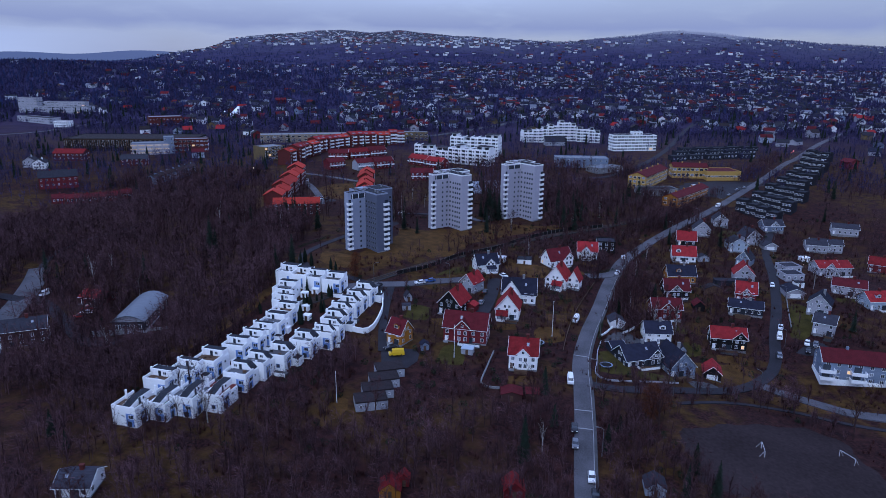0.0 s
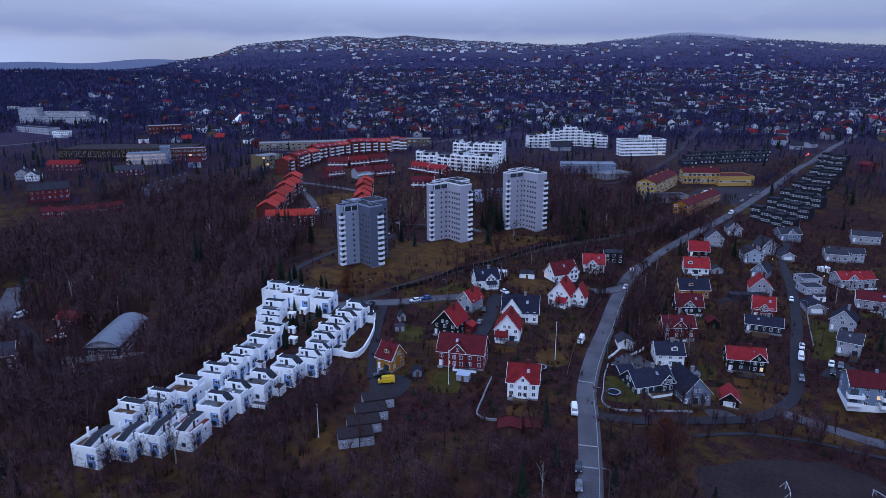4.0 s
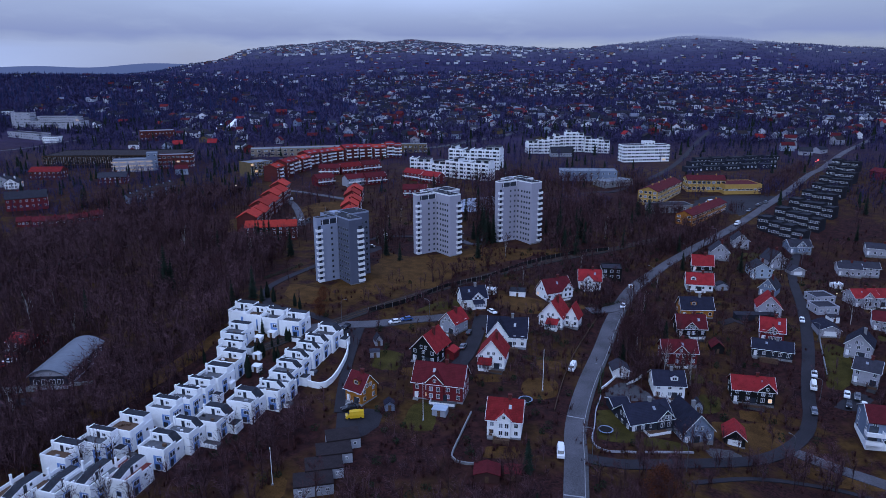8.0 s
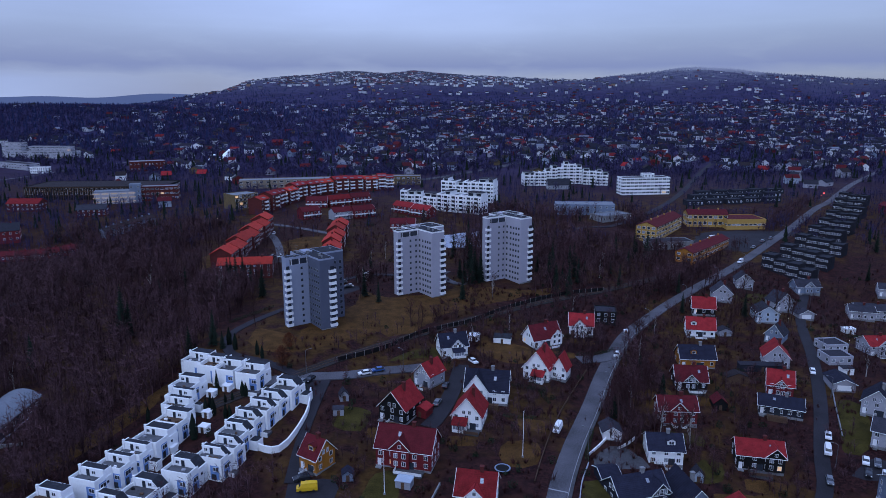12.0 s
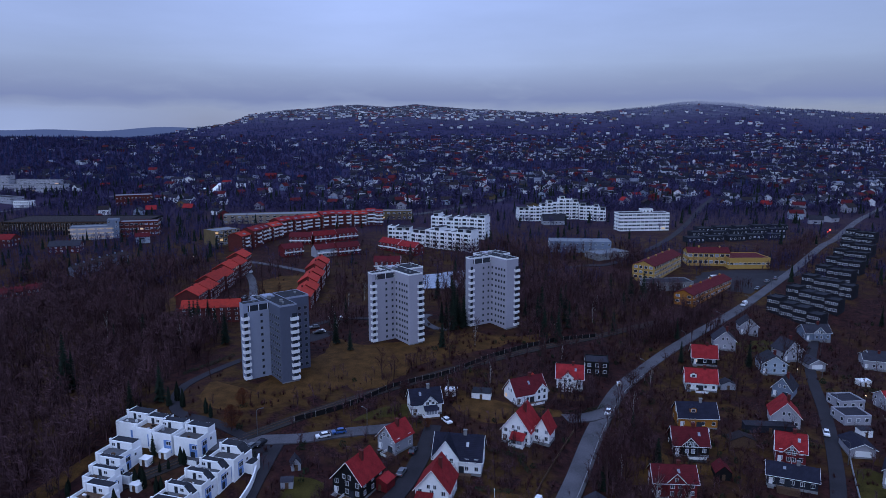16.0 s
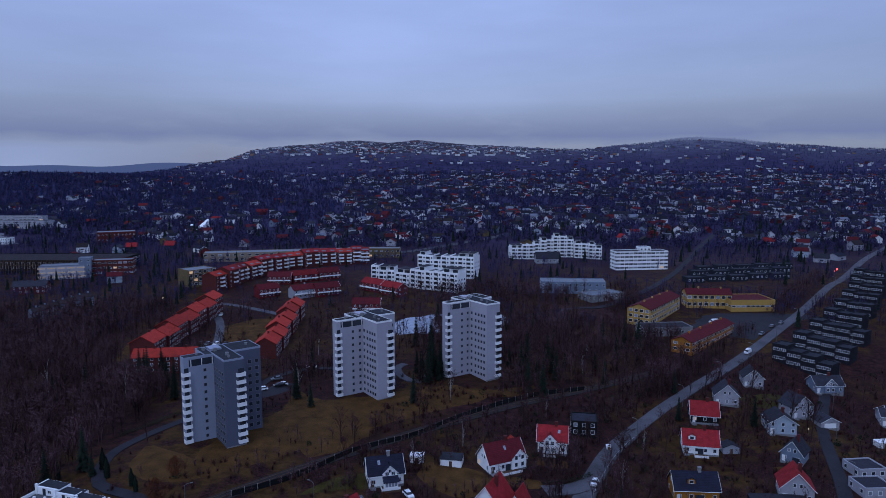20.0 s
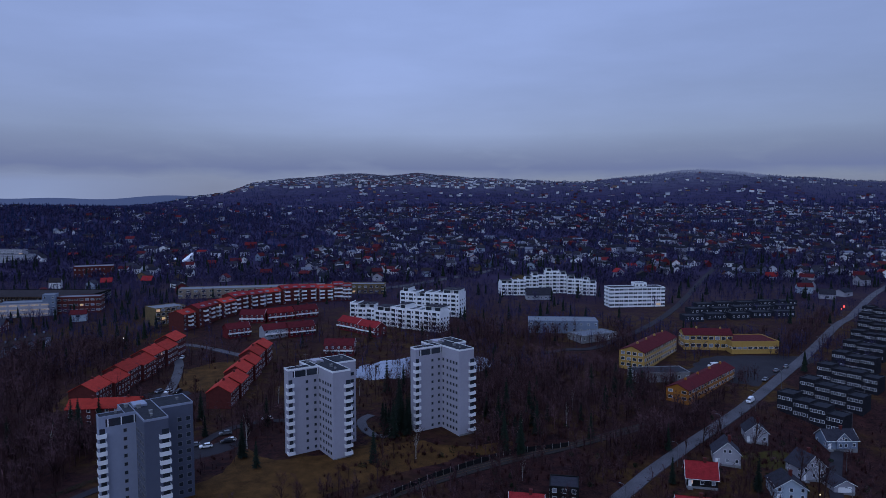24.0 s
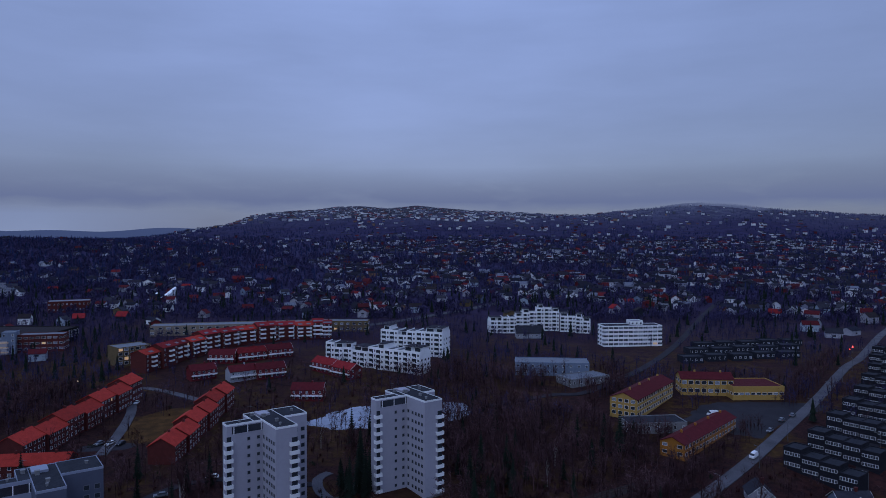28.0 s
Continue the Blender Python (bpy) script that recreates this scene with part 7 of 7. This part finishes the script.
wall_line("garden_wall", [(57.9, 228.6), (54.5, 219), (52.3, 209.8), (50.2, 201.8), (52.9, 197.6), (61.2, 198.6)], 0.55, 0.25, DIMWHITE, "low white garden wall round a lawn")
wall_line("garden_wall", [(63.7, 199.3), (70, 201), (78.1, 203.4)], 0.55, 0.25, DIMWHITE, "low white garden wall along the street")
wall_line("garden_wall", [(17.8, 214.1), (14.5, 202), (12.4, 192.8), (15.3, 190.2), (18, 189.8)], 0.7, 0.35, CONCRETE, "pale curving garden wall on a slope")
wall_line("garden_wall", [(58.8, 232.9), (62.8, 238.7), (65.7, 243.2)], 0.8, 0.3, RENDERED, "white wall beside a paved drive")
wall_line("garden_wall", [(68.1, 238.4), (72.9, 243.4), (75.6, 247.1)], 0.8, 0.3, RENDERED, "white wall beside a paved drive")
wall_line("roadside_fence", [(67.6, 287.3), (60.6, 271.4), (53.7, 255.1), (48.7, 240.6), (44.9, 227.7), (41.9, 216.3)], 0.9, 0.12, TIMBER, "weathered timber fence above the road", "fence")
wall_line("retaining_wall", [(-32.5, 227.0), (-28.1, 225.5), (-24.9, 229.3), (-22.9, 244.3), (-24.5, 257.8)], 2.0, 0.4, RENDERED, "tall white rendered retaining wall")
wall_line("terrace_kerb", [(152.2, 284.5), (146.4, 270.9), (139.6, 253.0)], 0.6, 0.3, CONCRETE, "low concrete wall along the street")

FENCE = smooth_line([(-20.1, 279.7), (-9.1, 289), (-1.1, 298.4), (7.5, 310.2), (17.4, 318.2), (27, 326), (44.4, 345.9), (69.3, 367.5), (91.1, 377.2)], 3.0)
t = thing("railway_fence", pose(0, 0, 0), "dark railway fence with pale posts", "fence")
POST = Geo().box(-0.10, 0.10, -0.10, 0.10, -0.6, 1.9).mesh("post", STONE)
for i, p in enumerate(FENCE):
    part("post", POST, None, t, at=pose(p[0], p[1], height(*p)))
    if i:
        q = FENCE[i - 1]
        d = p - q
        part("panel", Geo().box(-np.linalg.norm(d) / 2, np.linalg.norm(d) / 2, -0.05, 0.05, -0.3, 1.7), BLACK, t, at=pose((p[0] + q[0]) / 2, (p[1] + q[1]) / 2, (height(*p) + height(*q)) / 2, 0, 0, math.degrees(math.atan2(d[1], d[0]))))
for off in (-0.75, 0.75, ):
    rail = ribbon("rail", RAIL, off - 0.06, off + 0.06, 0.28, TIMBER, "rusty steel running rail on dark ballast", "rail", 0.15, clear=False)


def street_lamp(x, y, ang, h=8.0):
    t = thing("street_lamp", pose(x, y, height(x, y), 0, 0, ang), "grey steel street lamp with a curved arm", "lamp", "street lamps")
    part("pole", Geo().rod((0, 0, -0.5), (0, 0, h), 0.11, 0.07, 8), STEEL, t)
    part("arm", Geo().rod((0, 0, h - 0.1), (0.7, 0, h + 0.35), 0.06, 0.05, 6).rod((0.7, 0, h + 0.35), (1.6, 0, h + 0.45), 0.05, 0.05, 6), STEEL, t)
    part("lamp_head", Geo().box(1.4, 2.1, -0.16, 0.16, h + 0.36, h + 0.52), STEEL, t, "flat lamp head")
    part("foot", Geo().rod((0, 0, -0.3), (0, 0, 0.9), 0.16, 0.15, 8), STEEL, t)


for i in range(8, len(MAIN) - 30, 9):  # from the lower bend up the hill
    p, d = MAIN[i], MAIN[i + 1] - MAIN[i]
    n = np.array((d[1], -d[0])) / np.linalg.norm(d)
    q = p + n * 4.6
    street_lamp(q[0], q[1], math.degrees(math.atan2(-n[1], -n[0])))
for i in range(6, len(SIDE) - 12, 9):
    p, d = SIDE[i], SIDE[i + 1] - SIDE[i]
    n = np.array((d[1], -d[0])) / np.linalg.norm(d)
    q = p + n * 3.3
    street_lamp(q[0], q[1], math.degrees(math.atan2(-n[1], -n[0])), 7)
street_lamp(-28.7, 270.1, 20)
street_lamp(3.1, 276.7, 150)


def flagpole(x, y, h):
    t = thing("flagpole", pose(x, y, height(x, y)), "tall bare white garden flagpole", "flagpole", "flagpoles")
    part("pole", Geo().rod((0, 0, -0.4), (0, 0, h), 0.09, 0.05, 8), TRIM, t)
    part("finial", Geo().rod((0, 0, h), (0, 0, h + 0.25), 0.11, 0.09, 8), TRIM, t)
    part("base", Geo().box(-0.25, 0.25, -0.25, 0.25, -0.4, 0.5), CONCRETE, t)


flagpole(39.9, 228.4, 13.5), flagpole(4.2, 209.9, 11.5), flagpole(-30.9, 181.1, 10)


def trampoline(x, y):
    t = thing("trampoline", pose(x, y, height(x, y) + 0.1), "round dark garden trampoline with a blue rim", "trampoline", "trampolines")
    n = 20
    ring = [(math.cos(6.2832 * i / n), math.sin(6.2832 * i / n)) for i in range(n)]
    part("mat", Geo().solid([(1.75 * a, 1.75 * b) for a, b in ring], 0.72, 0.76), BLACK, t, "black jumping mat")
    g = Geo()
    for i in range(n):
        (a, b), (c, d) = ring[i], ring[(i + 1) % n]
        g.slab((1.75 * a, 1.75 * b, 0.8), (2.15 * a, 2.15 * b, 0.8), (2.15 * c, 2.15 * d, 0.8), (1.75 * c, 1.75 * d, 0.8), 0.08)
    part("rim_pad", g, SLATEBLUE, t, "blue rim pad")
    for i in range(0, n, 4):
        a, b = ring[i]
        part("leg", Geo().rod((2.1 * a, 2.1 * b, 0), (2.1 * a, 2.1 * b, 0.75), 0.04, 0.04, 6), STEEL, t)


trampoline(54.9, 207.6), trampoline(34.0, 221.3)


def goal(x, y, ang, w=5.0, h=2.1):
    t = thing("football_goal", pose(x, y, height(x, y) + 0.1, 0, 0, ang), "white steel football goal on gravel", "goal", "football goals")
    for s in (-1, 1):
        part("upright", Geo().rod((s * w / 2, 0, -0.2), (s * w / 2, 0, h), 0.05, 0.05, 8), TRIM, t)
        part("stay", Geo().rod((s * w / 2, 0, h), (s * w / 2, 1.5, 0), 0.03, 0.03, 6), TRIM, t)
    part("crossbar", Geo().rod((-w / 2, 0, h), (w / 2, 0, h), 0.05, 0.05, 8), TRIM, t)


goal(88.8, 165.3, 75), goal(114.2, 168, -70)


def shed(x, y, ang, w, d, h, wall, roof, label, rise=0.0):
    t = thing("shed", pose(x, y, height(x, y), 0, 0, ang), label, "shed", "garden sheds")
    if rise:
        part("wall", gable_walls(Geo(), -w / 2, w / 2, 0, d, -1.5, h, rise, "y"), wall, t)
        part("roof", gable_roof(Geo(), -w / 2, w / 2, 0, d, h, rise, "y", 0.25, 0.12), roof, t)
    else:
        part("wall", Geo().box(-w / 2, w / 2, 0, d, -1.5, h), wall, t)
        part("roof", Geo().slab((-w / 2 - 0.15, -0.15, h + 0.12), (w / 2 + 0.15, -0.15, h + 0.12), (w / 2 + 0.15, d + 0.15, h + 0.3), (-w / 2 - 0.15, d + 0.15, h + 0.3), 0.1), roof, t)
    part("door", Geo().box(-0.45, 0.45, -0.05, 0.02, 0, 1.8), TIMBER, t)


for x, y in ((-51.0, 255.8), (-54.7, 252.2), (-51.9, 240.9), (-50.1, 233.4), (-55.6, 223.8), (-59.2, 217.9)):
    shed(x, y, -15, 2.6, 2.2, 1.9, RENDERED, TRIM, "small white courtyard shed with a pale roof")
shed(-13.6, 245.7, 10, 3.2, 2.6, 2.0, GREY, SLATE, "grey garden shed with a dark roof")
shed(-13.2, 254.2, 20, 2.6, 3.0, 2.0, GREY, SLATE, "grey playhouse with a steep dark roof", 1.8)
shed(27.9, 306.5, -5, 4, 3, 2.2, RENDERED, TRIM, "white flat-roofed garden shed")
shed(38.4, 305.9, -8, 6.6, 5, 2.2, RENDERED, FELT, "white walled garage with a roof terrace")
shed(-5.7, 214.7, 10, 2.8, 2.8, 2.0, SLATEBLUE, NAVY, "blue-grey garden shed with dark roof", 1.0)
shed(8.5, 212.1, -15, 4.0, 3.0, 2.0, GREY, PALEBLUE, "small shed under a pale blue tarpaulin")
shed(91.2, 328.9, 0, 1.4, 1.4, 1.2, RENDERED, TRIM, "small white roadside meter cabinet")
shed(108.0, 267.9, -5, 4.5, 5, 2.4, BLACK, MAROON, "black garden shed with a maroon roof", 2.0)
shed(88.0, 228.8, -5, 2.6, 3, 2.2, PALEBLUE, SLATE, "pale blue garden shed with a steep roof", 1.6)
shed(10.6, 247.6, -25, 4.4, 4.2, 2.6, RED, REDTILE, "red entrance wing with a tiled roof", 1.0)
shed(21.0, 182.6, -4, 6.2, 5, 2.2, BROWNWOOD, MAROON, "low brown garage with a wide maroon roof", 0.9)
shed(27.4, 183.4, -4, 4, 4, 2.0, BROWNWOOD, MAROON, "small brown shed with a maroon roof")
shed(58.5, 318.5, 10, 5, 4, 2.2, WHITE, ORANGETILE, "small outbuilding with a bright orange roof", 2.4)
shed(132.3, 329.8, 0, 5.5, 4, 2.2, GREY, SLATE, "grey outbuilding with a dark roof", 1.2)
shed(133.2, 295.6, -3, 16, 3.5, 2.4, DARK, SLATE, "long dark carport with a flat roof")
shed(120.6, 285.9, 0, 8, 4, 2.4, TIMBER, DARKROOF, "brown timber outbuilding among bare shrubs", 1.6)
shed(193.3, 347.0, 8, 5, 3, 2.2, RENDERED, TRIM, "white open garage with a lamp")
shed(161.8, 291.6, 4, 4, 3, 2.4, RENDERED, SLATE, "white flat garage beside the street")
shed(-8.8, 143.4, 0, 2.6, 2.6, 2.2, RED, REDTILE, "small red garden shed with tiled roof", 1.4)
shed(52.5, 143.1, -8, 5, 5, 2.4, PALEBLUE, SLATE, "pale shed with a dark gable", 1.6)
shed(-11.9, 139.0, 0, 5, 5, 2.0, OCHRE, REDTILE, "small house with a red roof", 2.0)
shed(17.8, 140.6, 0, 5, 5, 2.0, RED, REDTILE, "red outbuilding with a red roof", 2.2)

# crossing lines and bumps on the main road
for x, y in ((48.0, 213.5), (42.3, 178.2), (41.1, 169.3)):
    a = road_angle(MAIN, x, y)
    i = min(range(len(MAIN)), key=lambda k: (MAIN[k][0] - x) ** 2 + (MAIN[k][1] - y) ** 2)
    p = MAIN[i]
    d = MAIN[i + 1] - MAIN[i]
    d = d / np.linalg.norm(d)
    n = np.array((d[1], -d[0]))
    g = Geo()
    c = [p + n * s + d * e for s, e in ((-2.5, -0.2), (2.4, -0.2), (2.4, 0.2), (-2.5, 0.2))]
    zc = height(*p)
    g.slab(*[(q[0], q[1], 0.5 * (height(*q) + zc) + 0.26) for q in c], 0.05)
    tagged(part("road_marking", g, KERB), "worn pale strip across the road", "road marking", kind="structure")

# lamps that are lit: a few porches, the signal up the road
for x, y, z, mat, r in ((167.8, 319.7, 2.6, LAMPGLOW, 0.16), (169.2, 302.3, 2.6, LAMPGLOW, 0.16), (114.0, 306.1, 2.4, LAMPGLOW, 0.18), (169.7, 366.6, 2.4, LAMPGLOW, 0.16), (166.1, 347.5, 2.2, LAMPGLOW, 0.14),
                        (180.6, 325.3, 2.3, LAMPGLOW, 0.14), (317.8, 619.3, 4.0, REDGLOW, 0.5), (314.2, 615.5, 3.2, REDGLOW, 0.4), (-127.5, 554.1, 4.0, LAMPGLOW, 0.3), (-144.8, 512.3, 4.0, LAMPGLOW, 0.3)):
    t = thing("outdoor_lamp", pose(x, y, height(x, y)), "small lit outdoor lamp on a post", "lamp", "lit lamps")
    part("post", Geo().rod((0, 0, -0.3), (0, 0, z - r), 0.05, 0.05, 6), STEEL, t)
    part("bulb", Geo().rod((0, 0, z - r), (0, 0, z + r), r * 0.8, r * 0.6, 8), mat, t, "glowing lamp")

# ---- low cloud lying on the hill tops, and added distance haze ----


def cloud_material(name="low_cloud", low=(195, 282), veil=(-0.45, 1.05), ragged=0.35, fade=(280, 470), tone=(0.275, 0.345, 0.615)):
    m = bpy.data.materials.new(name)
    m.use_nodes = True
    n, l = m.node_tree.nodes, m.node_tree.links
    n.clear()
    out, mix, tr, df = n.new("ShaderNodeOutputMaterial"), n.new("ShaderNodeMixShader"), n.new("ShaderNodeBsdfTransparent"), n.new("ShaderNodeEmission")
    # emission alone sets the brightness of a sheet
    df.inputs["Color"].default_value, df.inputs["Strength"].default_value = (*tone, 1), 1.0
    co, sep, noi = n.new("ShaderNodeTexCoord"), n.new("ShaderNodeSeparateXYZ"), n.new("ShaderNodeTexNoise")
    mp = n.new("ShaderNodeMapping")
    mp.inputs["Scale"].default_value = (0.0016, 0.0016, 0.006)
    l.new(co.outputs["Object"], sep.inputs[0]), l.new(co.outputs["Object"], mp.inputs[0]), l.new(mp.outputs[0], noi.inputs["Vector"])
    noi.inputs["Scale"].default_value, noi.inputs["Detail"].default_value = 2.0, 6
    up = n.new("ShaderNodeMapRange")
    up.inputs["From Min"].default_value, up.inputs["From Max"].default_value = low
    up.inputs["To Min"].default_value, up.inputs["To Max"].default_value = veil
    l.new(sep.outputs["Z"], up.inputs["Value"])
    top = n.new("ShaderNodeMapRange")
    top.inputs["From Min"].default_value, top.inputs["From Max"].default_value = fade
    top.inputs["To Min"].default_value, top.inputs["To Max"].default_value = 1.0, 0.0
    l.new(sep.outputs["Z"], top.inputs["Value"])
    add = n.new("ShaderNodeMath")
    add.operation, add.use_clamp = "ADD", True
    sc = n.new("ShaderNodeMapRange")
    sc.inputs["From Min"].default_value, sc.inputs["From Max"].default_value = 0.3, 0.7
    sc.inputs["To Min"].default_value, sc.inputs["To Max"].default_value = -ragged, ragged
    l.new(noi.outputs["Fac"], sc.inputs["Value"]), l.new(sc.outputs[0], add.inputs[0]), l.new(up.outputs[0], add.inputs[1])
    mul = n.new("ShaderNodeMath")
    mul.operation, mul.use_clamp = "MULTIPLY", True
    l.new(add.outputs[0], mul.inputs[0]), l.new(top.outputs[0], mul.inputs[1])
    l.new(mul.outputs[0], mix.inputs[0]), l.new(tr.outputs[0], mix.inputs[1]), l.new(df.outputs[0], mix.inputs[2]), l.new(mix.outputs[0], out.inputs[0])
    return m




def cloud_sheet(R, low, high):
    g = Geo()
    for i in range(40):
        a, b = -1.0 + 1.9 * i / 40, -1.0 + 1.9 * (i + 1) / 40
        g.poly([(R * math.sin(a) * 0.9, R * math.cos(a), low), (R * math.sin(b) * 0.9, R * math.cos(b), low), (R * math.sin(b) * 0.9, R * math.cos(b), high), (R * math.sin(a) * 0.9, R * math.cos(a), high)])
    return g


# added emissive sheet that lightens the far hills in place of air haze
mist = cloud_material("haze_sheet", (85, 235), (-0.03, 0.17), 0.04, (205, 300), (0.215, 0.285, 0.60))
tagged(part("backdrop_mist", cloud_sheet(3050, 60, 400), mist), "added glowing sheet for the haze before the high hills", "mist", kind="structure")
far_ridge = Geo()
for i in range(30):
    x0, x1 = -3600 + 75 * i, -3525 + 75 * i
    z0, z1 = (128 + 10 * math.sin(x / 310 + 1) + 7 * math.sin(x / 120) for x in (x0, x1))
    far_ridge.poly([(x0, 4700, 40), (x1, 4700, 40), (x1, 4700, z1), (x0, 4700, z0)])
# the ridge glows: its blue haze is emitted over a black base
HAZE = glow("ridge_haze_glow", (0.12, 0.18, 0.44), 0.75)
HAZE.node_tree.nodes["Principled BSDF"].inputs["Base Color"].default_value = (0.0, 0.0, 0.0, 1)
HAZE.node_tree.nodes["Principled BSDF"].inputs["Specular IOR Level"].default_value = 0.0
tagged(part("backdrop_ridge", far_ridge, HAZE), "distant ridge beyond the valley, glowing in its haze colour", "backdrop", kind="structure")
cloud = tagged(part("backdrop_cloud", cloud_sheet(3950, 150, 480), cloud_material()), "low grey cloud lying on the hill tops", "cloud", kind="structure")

for proto in BARE + BIRCHES + FIRS + [CYPRESS]:
    for o in (*proto.children_recursive, proto):
        bpy.data.objects.remove(o)
